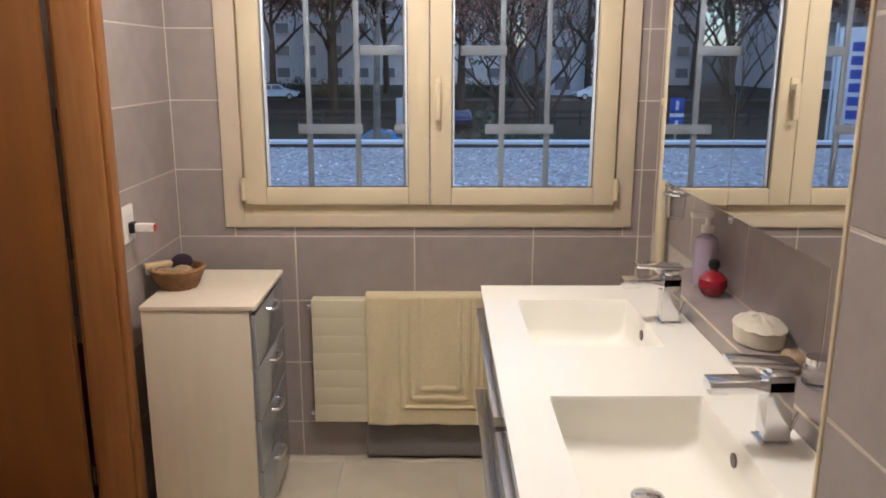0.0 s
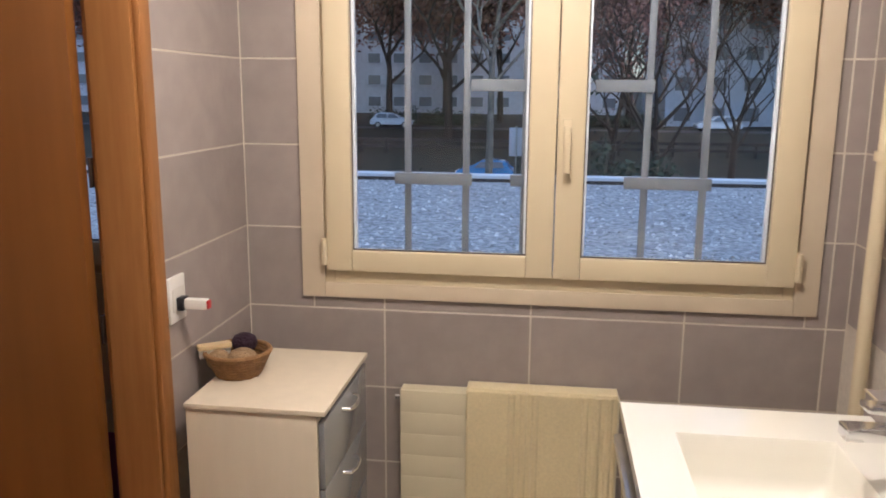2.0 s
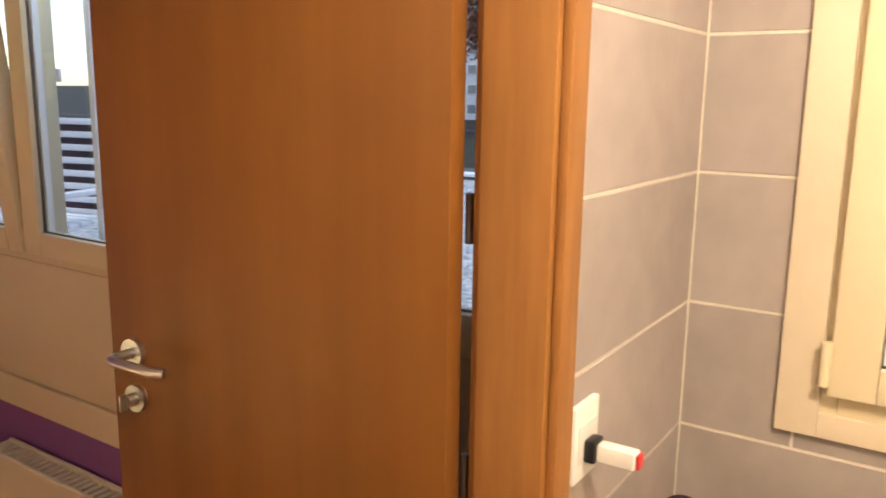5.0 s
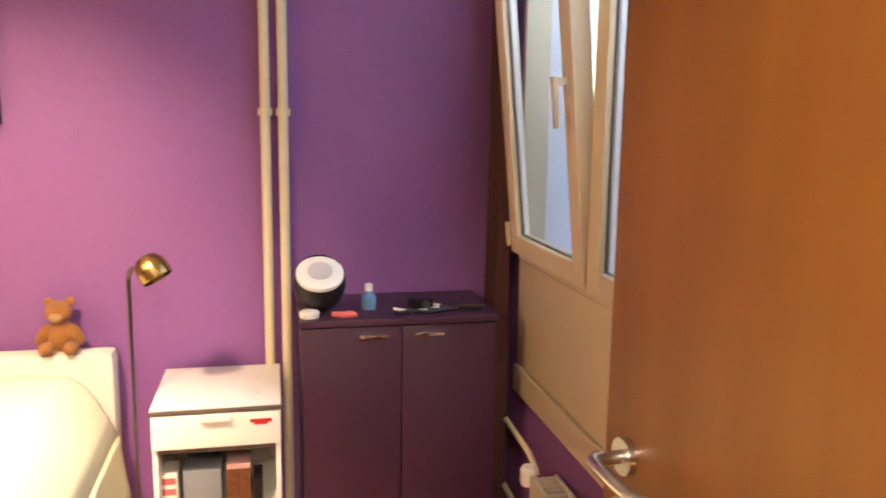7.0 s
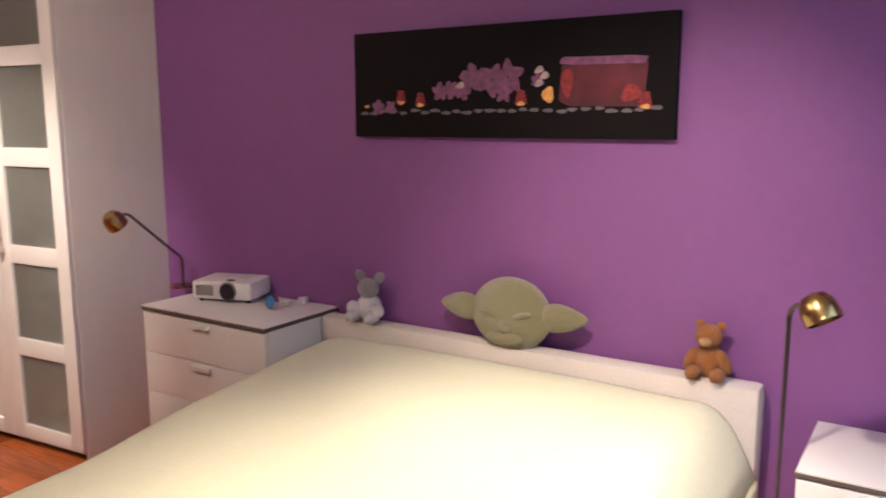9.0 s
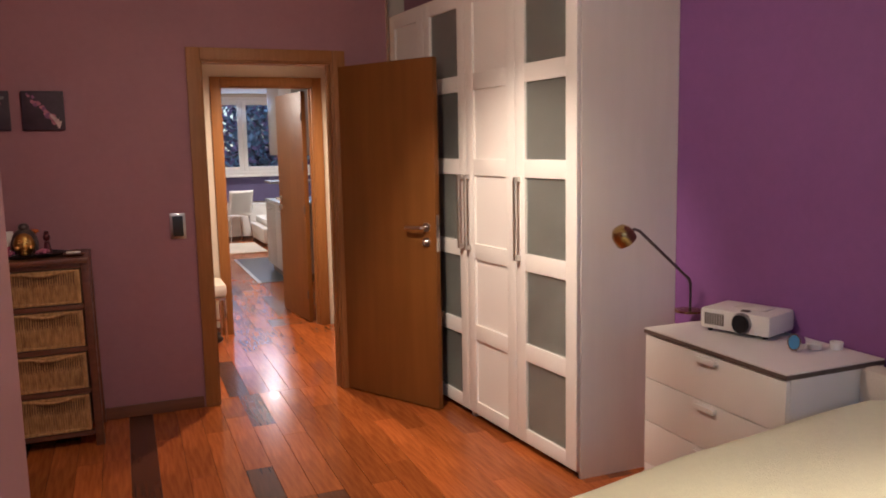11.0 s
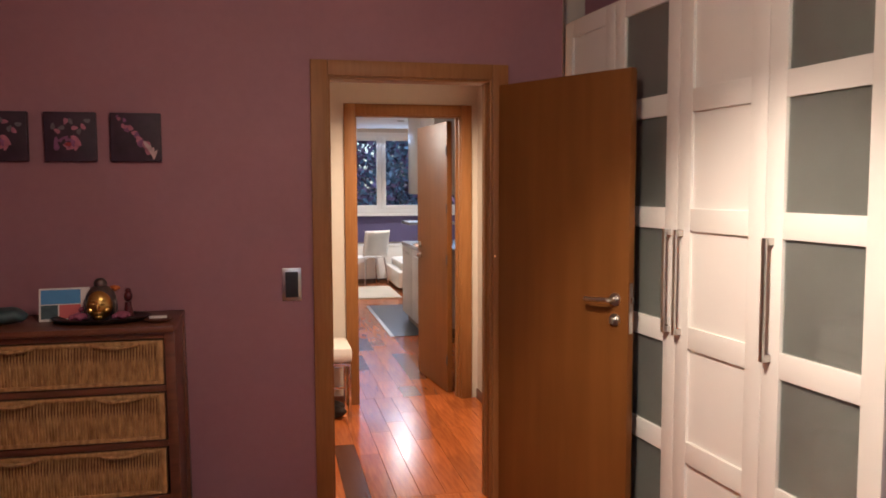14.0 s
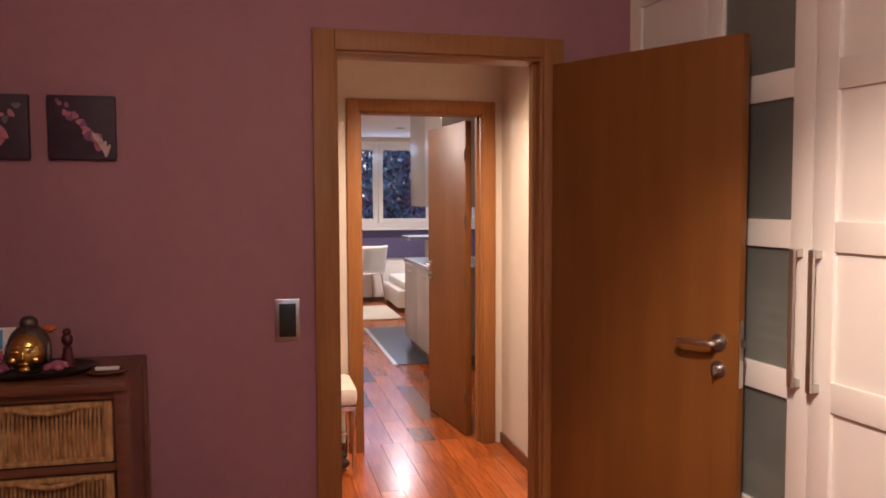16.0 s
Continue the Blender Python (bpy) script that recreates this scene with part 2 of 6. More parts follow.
M["gravel"] = mat("roof_gravel", (0.48, 0.48, 0.49), 0.9, var=0.6, scale=17, col2=(0.13, 0.13, 0.14), bump=1.0, bscale=26)
M["asphalt"] = mat("asphalt", (0.09, 0.09, 0.095), 0.85, var=0.3, scale=40, bump=0.3)
M["earth"] = mat("leaf_strewn_grass", (0.034, 0.028, 0.018), 0.95, var=0.5, scale=0.6, col2=(0.016, 0.018, 0.009), bump=0.6, bscale=20)
M["bark"] = mat("bark", (0.075, 0.055, 0.042), 0.95, var=0.5, scale=14, stretch=(1, 1, 0.2), bump=0.9, bscale=20)
M["bark_pale"] = mat("mottled_bark", (0.30, 0.27, 0.22), 0.95, var=0.5, scale=2.5, col2=(0.13, 0.11, 0.09), bump=0.5, bscale=12)
M["leaf_brown"] = mat("russet_leaves", (0.34, 0.150, 0.110), 0.9, var=0.5, scale=0.5, col2=(0.18, 0.088, 0.072), bump=0, island=0.55)
M["leaf_dark"] = mat("dark_evergreen_leaves", (0.062, 0.085, 0.055), 0.9, var=0.5, scale=3, bump=0, island=0.5)
M["leaf_garden"] = mat("dusky_garden_leaves", (0.42, 0.50, 0.56), 0.6, var=0.5, scale=0.8, col2=(0.18, 0.25, 0.29), bump=0, island=0.6)
M["leaf_plum"] = mat("plum_garden_leaves", (0.50, 0.30, 0.42), 0.6, var=0.5, scale=0.8, col2=(0.26, 0.16, 0.25), bump=0, island=0.6)
M["facade"] = mat("pale_facade", (0.66, 0.65, 0.68), 0.85, var=0.08, scale=2, bump=0.1, stain=0.08)
M["facade_white"] = mat("white_facade", (0.72, 0.74, 0.78), 0.85, var=0.05, scale=2, bump=0.1)
M["window_dark"] = mat("dark_window_pane", (0.22, 0.23, 0.25), 0.08, bump=0)
M["car_white"] = mat("white_car_paint", (0.72, 0.73, 0.75), 0.22, var=0.03, bump=0, coat=0.8)
M["car_blue"] = mat("blue_car_paint", (0.07, 0.27, 0.58), 0.22, var=0.05, bump=0, coat=0.8)
M["parapet"] = mat("white_parapet_metal", (0.70, 0.72, 0.76), 0.4, var=0.06, bump=0.03)
M["rail_dark"] = mat("dark_fence_timber", (0.05, 0.042, 0.038), 0.8, bump=0.2)
M["sign_blue"] = mat("blue_sign", (0.03, 0.09, 0.42), 0.4, bump=0)
M["shoes"] = mat("dark_leather", (0.025, 0.02, 0.018), 0.5, bump=0.1)
M["clear"] = mat("window_glass", (0.95, 0.97, 0.98), 0.0, var=0.0, bump=0, stain=0.0, trans=1.0)
M["frost"] = mat("frosted_glass", (0.74, 0.78, 0.73), 0.26, var=0.10, scale=3, bump=0.0, stain=0.10, trans=0.84)
M["mirror"] = mat("mirror_silver", (0.90, 0.91, 0.92), 0.015, 1.0, var=0.0, bump=0, stain=0.0)
M["cover_frost"] = mat("opal_diffuser", (0.85, 0.82, 0.76), 0.4, var=0.02, bump=0)


# ---------- mesh helpers ----------
def box(x0, x1, y0, y1, z0, z1, bev=0.0, bm=None):
    out = bm or bmesh.new()
    r = bmesh.ops.create_cube(out, size=1.0, matrix=Matrix.Translation(((x0 + x1) / 2, (y0 + y1) / 2, (z0 + z1) / 2)) @ Matrix.Diagonal((abs(x1 - x0), abs(y1 - y0), abs(z1 - z0), 1)))
    if bev:
        es = list({e for v in r["verts"] for e in v.link_edges})
        bmesh.ops.bevel(out, geom=es, offset=bev, segments=2, profile=0.6, affect="EDGES")
    return out


def ball(c, r, bm=None, seg=20, m=None):
    out = bm or bmesh.new()
    rr = r if hasattr(r, "__len__") else (r, r, r)
    mm = Matrix.Translation(c) @ (m or Matrix()) @ Matrix.Diagonal((*rr, 1))
    bmesh.ops.create_uvsphere(out, u_segments=seg, v_segments=max(8, seg * 2 // 3), radius=1.0, matrix=mm)
    return out


def rod(a, b, r, bm=None, seg=16, r2=None):
    out = bm or bmesh.new()
    a, b = Vector(a), Vector(b)
    d = b - a
    mm = Matrix.Translation((a + b) / 2) @ d.to_track_quat("Z", "Y").to_matrix().to_4x4()
    bmesh.ops.create_cone(out, cap_ends=True, segments=seg, radius1=r, radius2=r if r2 is None else r2, depth=d.length, matrix=mm)
    return out


def tube(points, r, bm=None, seg=14):
    """A round bar along a bent line."""
    out = bm or bmesh.new()
    pts = [Vector(p) for p in points]
    rings = []
    for i, p in enumerate(pts):
        d = (pts[min(i + 1, len(pts) - 1)] - pts[max(i - 1, 0)]).normalized()
        q = d.to_track_quat("Z", "Y")
        rings.append([out.verts.new(p + q @ Vector((r * math.cos(k * 2 * math.pi / seg), r * math.sin(k * 2 * math.pi / seg), 0))) for k in range(seg)])
    for a, b in zip(rings, rings[1:]):
        for k in range(seg):
            out.faces.new((a[k], a[(k + 1) % seg], b[(k + 1) % seg], b[k]))
    out.faces.new(list(reversed(rings[0])))
    out.faces.new(rings[-1])
    return out


def lathe(profile, c=(0, 0, 0), seg=24, bm=None, sx=1.0, sy=1.0):
    """A turned body: profile is a line of (radius, height)."""
    out = bm or bmesh.new()
    rings = []
    for r, z in profile:
        rings.append([out.verts.new((c[0] + sx * r * math.cos(k * 2 * math.pi / seg), c[1] + sy * r * math.sin(k * 2 * math.pi / seg), c[2] + z)) for k in range(seg)])
    for a, b in zip(rings, rings[1:]):
        for k in range(seg):
            out.faces.new((a[k], a[(k + 1) % seg], b[(k + 1) % seg], b[k]))
    out.faces.new(list(reversed(rings[0])))
    out.faces.new(rings[-1])
    return out


def sheet(nx, ny, f, bm=None):
    """A grid of points f(u, v), u and v from 0 to 1."""
    out = bm or bmesh.new()
    vs = [[out.verts.new(f(i / nx, j / ny)) for j in range(ny + 1)] for i in range(nx + 1)]
    for i in range(nx):
        for j in range(ny):
            out.faces.new((vs[i][j], vs[i + 1][j], vs[i + 1][j + 1], vs[i][j + 1]))
    return out


def mesh_of(name, bm, material, smooth=True):
    me = bpy.data.meshes.new(name)
    bmesh.ops.recalc_face_normals(bm, faces=bm.faces)
    bm.to_mesh(me)
    bm.free()
    me.materials.append(material)
    if smooth:
        for p in me.polygons:
            p.use_smooth = True
        me.set_sharp_from_angle(angle=radians(29))
    return me


def part(name, bm, material, parent, label=""):
    ob = new(name, mesh_of(name, bm, material))
    ob.parent = parent
    return tagged(ob, label)


def piece(name, me, parent, at):
    ob = new(name, me)
    ob.parent = parent
    ob.location = at
    return ob


def thing(name, at, label, category, group="", turn=0.0):
    ob = new(name)
    ob.empty_display_size = 0.1
    ob.location, ob.rotation_euler = at, (0, 0, radians(turn))
    return tagged(ob, label, category, group)


def solid(name, bm, material, label, category, group=""):
    return tagged(new(name, mesh_of(name, bm, material)), label, category, group)


def setting(name, bm, material, label="", category=""):
    return tagged(new(name, mesh_of(name, bm, material, False)), label, category, "", "structure")


def holed_x(x0, x1, y0, y1, z0, z1, holes, bm=None):
    """A wall across x (thin in x) from y0 to y1 with holes (ya, yb, za, zb), in order of y."""
    out = bm or bmesh.new()
    y = y0
    for ya, yb, za, zb in holes:
        box(x0, x1, y, ya, z0, z1, bm=out)
        if za > z0:
            box(x0, x1, ya, yb, z0, za, bm=out)
        if zb < z1:
            box(x0, x1, ya, yb, zb, z1, bm=out)
        y = yb
    box(x0, x1, y, y1, z0, z1, bm=out)
    return out


def holed_y(x0, x1, y0, y1, z0, z1, holes, bm=None):
    out = bm or bmesh.new()
    x = x0
    for xa, xb, za, zb in holes:
        box(x, xa, y0, y1, z0, z1, bm=out)
        if za > z0:
            box(xa, xb, y0, y1, z0, za, bm=out)
        if zb < z1:
            box(xa, xb, y0, y1, zb, z1, bm=out)
        x = xb
    box(x, x1, y0, y1, z0, z1, bm=out)
    return out


def framed(name, parent, material, label, x0, x1, y0, y1, st, zs, bev=0.0016):
    """A framed front, thin in x: one full-height stile carries the other stile and the rails between them."""
    d = part(name, box(x0, x1, y0, y0 + st, zs[0][0], zs[-1][1], bev), material, parent, label)
    part("stile", box(x0, x1, y1 - st, y1, zs[0][0], zs[-1][1], bev), material, d)
    for za, zb in zs:
        part("rail", box(x0, x1 - 0.0006, y0 + st, y1 - st, za, zb, bev), material, d)
    return d


# ---------- structure ----------
H = 2.50
setting("floor", box(-5.2, 1.6, -14.8, 1.72, -0.16, -0.012), M["joint"], "dark bedding under the floor boards", "floor")
setting("ceiling", box(-5.2, 1.6, -14.8, 1.72, H, H + 0.15), M["ceiling"], "white painted plaster ceiling", "ceiling")

wall_bath_west = setting("wall_bath_west", holed_x(-0.500, -0.4012, -1.66, 1.72, -0.012, H, [(-0.045, 0.784, -0.012, 2.055)]), M["grout"], "partition wall between bathroom and bedroom", "wall")
setting("wall_bedroom_east", holed_x(-0.504, -0.5005, -1.66, 1.06, -0.012, H, [(-0.045, 0.784, -0.012, 2.055)]), M["mauve"], "mauve painted wall beside the bathroom door", "wall")
wall_bath_window = setting("wall_bath_window", holed_y(-0.401, 1.6, 1.3862, 1.72, -0.012, H, [(-0.15, 1.23, 0.985, 2.27)]), M["grout"], "outer bathroom wall below and around the window", "wall")
wall_bath_east = setting("wall_bath_east", box(1.3862, 1.6, -0.579, 1.3862, -0.012, H), M["grout"], "tiled bathroom wall behind the washbasins", "wall")
wall_bath_stub = setting("wall_bath_stub", box(1.0812, 1.6, -1.60, -0.5812, -0.012, H), M["grout"], "tiled wall block beside the washbasin niche", "wall")
setting("wall_bath_rear", box(-0.3995, 1.6, -1.66, -1.601, -0.012, H), M["white_wall"], "white painted rear bathroom wall", "wall")
setting("wall_bedroom_outer", holed_y(-3.20, -0.505, 1.0665, 1.19, -0.012, H, [(-2.80, -0.56, 0.985, 2.27)]), M["facade_white"], "white rendered outer wall round the bedroom window", "wall")
setting("wall_bedroom_window", holed_y(-3.05, -0.505, 1.06, 1.066, -0.012, H, [(-2.80, -0.56, 0.985, 2.27)]), M["purple"], "purple painted window wall of the bedroom", "wall")
setting("wall_bedroom_head", box(-3.20, -3.0505, -5.32, 1.066, -0.012, H), M["purple"], "purple painted wall behind the bed", "wall")
setting("wall_outer_return", box(-3.20, -2.87, 1.1905, 1.30, -0.012, H), M["facade_white"], "white rendered pier beside the bedroom window", "wall")
setting("wall_bedroom_hall", holed_y(-2.268, 0.80, -5.135, -5.015, -0.012, H, [(-1.93, -1.128, -0.012, 2.055)]), M["mauve"], "mauve painted wall with the hall door", "wall")
setting("wall_bedroom_recess", box(-3.05, -2.40, -5.30, -5.19, -0.012, H), M["mauve"], "mauve painted wall behind the wardrobe end", "wall")
setting("wall_bedroom_side", box(0.70, 0.80, -5.015, -1.66, -0.012, H), M["mauve"], "mauve painted side wall of the bedroom", "wall")
setting("wall_bedroom_corner", box(-0.50, 0.70, -1.665, -1.6605, -0.012, H), M["mauve"], "mauve painted short wall of the bedroom", "wall")
setting("wall_hall_right", box(-2.45, -2.335, -6.87, -5.180, -0.012, H), M["white_wall"], "white painted hall wall", "wall")
setting("wall_hall_far", holed_y(-5.0, 0.5, -6.99, -6.8705, -0.012, H, [(-2.225, -1.445, -0.012, 2.055)]), M["white_wall"], "white painted hall wall with an open door", "wall")
setting("wall_hall_left", box(0.40, 0.50, -6.87, -5.136, -0.012, H), M["white_wall"], "white painted end wall of the hall", "wall")
setting("wall_far_left", box(0.40, 0.50, -14.49, -6.991, -0.012, H), M["white_wall"], "white painted wall of the far room", "wall")
setting("wall_far_right", box(-5.1, -5.0, -14.49, -6.991, -0.012, H), M["white_wall"], "white painted side wall of the far room", "wall")
setting("wall_far_window", holed_y(-5.1, 0.5, -14.7, -14.5, -0.012, H, [(-4.38, -1.17, 1.10, 2.44)]), M["white_wall"], "white window wall of the far room", "wall")
setting("wall_far_apron", box(-4.98, 0.38, -14.498, -14.485, 0.62, 1.055), M["indigo"], "indigo painted band below the far windows", "wall")


def skirt(x0, x1, y0, y1, z1=0.07):
    tagged(new("baseboard", mesh_of("baseboard", box(x0, x1, y0, y1, 0.0, z1, 0.003), M["skirting"])), "dark wooden baseboard along the wall", "baseboard", "", "structure")


skirt(-1.055, 0.70, -5.013, -4.998)
skirt(-2.333, -2.320, -6.855, -5.138)
skirt(-3.048, -3.034, -4.99, 1.05)
skirt(-1.385, 0.40, -6.868, -6.855)


# ---------- doors ----------
def door_leaf(parent, at, turn, width, flip, z_handle=1.07, height=2.015):
    """A plain veneered leaf from its hinge edge along +x; flip turns its thickness to the other side of the hinge line."""
    leaf = part("leaf", box(0.004, width, -0.04 if flip else 0.0, 0.0 if flip else 0.04, 0.008, height, 0.0025), M["door"], parent, "orange-brown beech veneer door leaf")
    leaf.location, leaf.rotation_euler = at, (0, 0, radians(turn))
    dy = -0.04 if flip else 0.0
    for s in (-1, 1):
        x, z = width - 0.062, z_handle
        y0 = dy if s < 0 else dy + 0.04
        h = part("handle", tube([(x, y0 + s * 0.010, z), (x, y0 + s * 0.044, z), (x - 0.006, y0 + s * 0.053, z), (x - 0.018, y0 + s * 0.056, z), (x - 0.06, y0 + s * 0.056, z - 0.002), (x - 0.105, y0 + s * 0.054, z - 0.004), (x - 0.122, y0 + s * 0.044, z - 0.005)], 0.0095), M["steel"], leaf, "brushed steel lever handle")
        part("rosette", rod((x, y0, z), (x, y0 + s * 0.010, z), 0.026, seg=28), M["steel"], leaf)
        part("key_rosette", rod((x, y0, z - 0.085), (x, y0 + s * 0.009, z - 0.085), 0.025, seg=28), M["steel"], leaf)
        part("key_knob", rod((x, y0 + s * 0.009, z - 0.085), (x, y0 + s * 0.027, z - 0.085), 0.012, seg=16), M["steel"], leaf)
    part("key", box(width - 0.064, width - 0.060, dy + (0.066 if flip else -0.040), dy + (0.080 if flip else -0.026), z_handle - 0.100, z_handle - 0.070, 0.001), M["steel"], leaf)
    part("latch_plate", box(width - 0.001, width + 0.0015, dy + 0.009, dy + 0.031, z_handle - 0.14, z_handle + 0.07), M["steel"], leaf)
    part("latch", box(width, width + 0.010, dy + 0.013, dy + 0.027, z_handle - 0.012, z_handle + 0.012), M["chrome"], leaf)
    for z in (0.25, 1.00, 1.38, 1.80):
        part("hinge", rod((-0.002, dy - 0.006 if flip else dy + 0.046, z - 0.035), (-0.002, dy - 0.006 if flip else dy + 0.046, z + 0.035), 0.006), M["dark_metal"], leaf)
    return leaf


def frame_x(parent, xa, xb, ya, yb, top, w=0.085):
    """Jambs and casings of an opening through a wall that is thin in x."""
    for y0, y1 in ((ya, ya + 0.025), (yb - 0.025, yb)):
        part("jamb", box(xa - 0.001, xb + 0.001, y0, y1, 0, top, 0.003), M["casing"], parent)
    part("head_jamb", box(xa - 0.001, xb + 0.001, ya + 0.025, yb - 0.025, top - 0.025, top, 0.003), M["casing"], parent)
    for x0, x1 in ((xa - 0.017, xa - 0.0012), (xb + 0.0012, xb + 0.017)):
        part("casing", box(x0, x1, ya + 0.014 - w, ya + 0.014, 0, top + w - 0.02, 0.005), M["casing"], parent)
        part("casing", box(x0, x1, yb - 0.014, yb - 0.014 + w, 0, top + w - 0.02, 0.005), M["casing"], parent)
        part("head_casing", box(x0, x1, ya + 0.0145, yb - 0.0145, top - 0.014, top + w - 0.02, 0.005), M["casing"], parent)


def frame_y(parent, xa, xb, ya, yb, top, w=0.078):
    for x0, x1 in ((xa, xa + 0.025), (xb - 0.025, xb)):
        part("jamb", box(x0, x1, ya - 0.001, yb + 0.001, 0, top, 0.003), M["casing"], parent)
    part("head_jamb", box(xa + 0.025, xb - 0.025, ya - 0.001, yb + 0.001, top - 0.025, top, 0.003), M["casing"], parent)
    part("stop", box(xa + 0.025, xa + 0.037, ya + 0.03, yb - 0.045, 0, top - 0.025), M["casing"], parent)
    for y0, y1 in ((ya - 0.017, ya - 0.0012), (yb + 0.0012, yb + 0.017)):
        part("casing", box(xa + 0.014 - w, xa + 0.014, y0, y1, 0, top + w - 0.02, 0.005), M["casing"], parent)
        part("casing", box(xb - 0.014, xb - 0.014 + w, y0, y1, 0, top + w - 0.02, 0.005), M["casing"], parent)
        part("head_casing", box(xa + 0.0145, xb - 0.0145, y0, y1, top - 0.014, top + w - 0.02, 0.005), M["casing"], parent)


def door(name, label):
    return tagged(new(name), label, "door", "", "structure")


door_1 = door("door_1", "open orange-brown beech door of the bathroom")
frame_x(door_1, -0.504, -0.400, -0.045, 0.784, 2.055, 0.052)
leaf_1 = door_leaf(door_1, (-0.530, 0.733, 0), 184.26, 0.700, True, 1.09)

door_2 = door("door_2", "open orange-brown beech door to the hall")
frame_y(door_2, -1.93, -1.128, -5.135, -5.015, 2.055)
leaf_2 = door_leaf(door_2, (-1.942, -4.990, 0), 118.8, 0.750, False)

door_3 = door("door_3", "open beech door between hall and far room")
frame_y(door_3, -2.225, -1.445, -6.99, -6.8705, 2.055)
leaf_3 = door_leaf(door_3, (-2.185, -7.03, 0), 276.5, 0.74, False)


# ---------- windows ----------
def sash(parent, x0, x1, z0, z1, y, w=0.078, tilt=0.0, depth=0.055, handle=0):
    """An opening casement whose inner face lies at y; handle: -1 at its left stile, 1 at its right one."""
    bm = bmesh.new()
    for a, b, c, d in ((x0, x0 + w, z0, z1), (x1 - w, x1, z0, z1), (x0 + w, x1 - w, z0, z0 + w * 0.82), (x0 + w, x1 - w, z1 - w, z1)):
        box(a, b, 0, depth, c - z0, d - z0, 0.006, bm)
    s = part("sash", bm, M["upvc"], parent, "cream framed casement")
    s.location, s.rotation_euler = (0, y, z0), (radians(tilt), 0, 0)
    # Pale strips added outside the pane's sides, standing in for the sky-lit outer reveal.
    bead = bmesh.new()
    gx0, gx1, gz0, gz1 = x0 + w, x1 - w, w * 0.82, z1 - z0 - w
    for a, b, c, d in ((gx0, gx0 + 0.010, gz0, gz1), (gx1 - 0.010, gx1, gz0, gz1)):
        box(a, b, 0.029, 0.046, c, d, bm=bead)
    part("bead", bead, M["parapet"], s)
    seal = bmesh.new()
    for a, b, c, d in ((gx0, gx0 + 0.003, gz0, gz1), (gx1 - 0.003, gx1, gz0, gz1), (gx0, gx1, gz0, gz0 + 0.004), (gx0, gx1, gz1 - 0.003, gz1)):
        box(a, b, 0.016, 0.0215, c, d, bm=seal)
    part("seal", seal, M["dark_metal"], s)
    g = part("pane", box(gx0, gx1, 0.022, 0.028, gz0, gz1), M["clear"], s)
    g.visible_shadow = False
    if handle:
        hx = x0 + 0.028 if handle < 0 else x1 - 0.028
        zz = 0.43 if z0 < 1.05 else 0.54
        hb = box(hx - 0.013, hx + 0.013, -0.010, 0.0, zz - 0.035, zz + 0.035, 0.004)
        box(hx - 0.009, hx + 0.009, -0.040, -0.008, zz - 0.009, zz + 0.012, 0.003, hb)
        box(hx - 0.010, hx + 0.010, -0.048, -0.032, zz - 0.115, zz + 0.016, 0.006, hb)
        part("window_handle", hb, M["upvc"], s, "cream lever window handle")
    hx = x0 - 0.006 if handle >= 0 else x1 + 0.006
    part("hinge", rod((hx, -0.004, 0.02), (hx, -0.004, 0.10), 0.009), M["upvc"], s)
    return s


def grille(parent, xs, y, z0, z1, slats, metal="grille"):
    for x in xs:
        part("grille_bar", box(x - 0.011, x + 0.011, y - 0.006, y + 0.006, z0, z1, 0.002), M[metal], parent)
    for xa, xb, z in slats:
        part("grille_slat", box(xa, xb, y - 0.016, y - 0.0065, z - 0.019, z + 0.019, 0.002), M[metal], parent)


def window(name, label):
    return tagged(new(name), label, "window", "", "structure")


window_1 = window("window_1", "cream two-casement bathroom window behind a grey grille")
bm = bmesh.new()
for a, b, c, d in ((-0.222, -0.150, 0.943, 2.35), (1.230, 1.297, 0.943, 2.35), (-0.150, 1.230, 0.943, 0.990), (-0.150, 1.230, 2.27, 2.35)):
    box(a, b, 1.372, 1.3845, c, d, 0.003, bm)
part("window_frame", bm, M["trim"], window_1, "cream flat surround")
bm = bmesh.new()
for a, b, c, d in ((-0.150, -0.120, 0.985, 2.27), (1.200, 1.230, 0.985, 2.27), (-0.120, 1.200, 0.985, 1.030), (-0.120, 1.200, 2.22, 2.27)):
    box(a, b, 1.378, 1.46, c, d, 0.003, bm)
part("outer_frame", bm, M["upvc"], window_1)
sash(window_1, -0.137, 0.5425, 1.031, 2.245, 1.352)
sash(window_1, 0.5445, 1.222, 1.031, 2.245, 1.350, handle=-1)
grille(window_1, (0.063, 0.255, 0.445, 0.825, 1.005), 1.64, 1.0, 2.25, [(0.27, 0.47, 1.59), (0.66, 0.84, 1.59), (0.02, 0.275, 1.288), (0.40, 0.49, 1.288), (0.76, 1.03, 1.288)])
part("window_sill", box(-0.19, 1.27, 1.47, 1.78, 0.955, 0.984, 0.004), M["parapet"], window_1)

window_2 = window("window_2", "cream bedroom window with one casement tilted open")
bm = bmesh.new()
for a, b, c, d in ((-2.800, -2.770, 1.072, 2.27), (-0.59, -0.56, 1.072, 2.27), (-2.77, -0.59, 1.072, 1.098), (-2.77, -0.59, 2.22, 2.27), (-2.115, -2.095, 1.098, 2.22), (-1.42, -1.40, 1.098, 2.22)):
    box(a, b, 1.045, 1.13, c, d, 0.003, bm)
part("window_frame", bm, M["upvc"], window_2)
sash(window_2, -2.775, -2.125, 1.103, 2.225, 1.010, tilt=5.6, handle=1)
sash(window_2, -2.118, -1.415, 1.103, 2.225, 1.010)
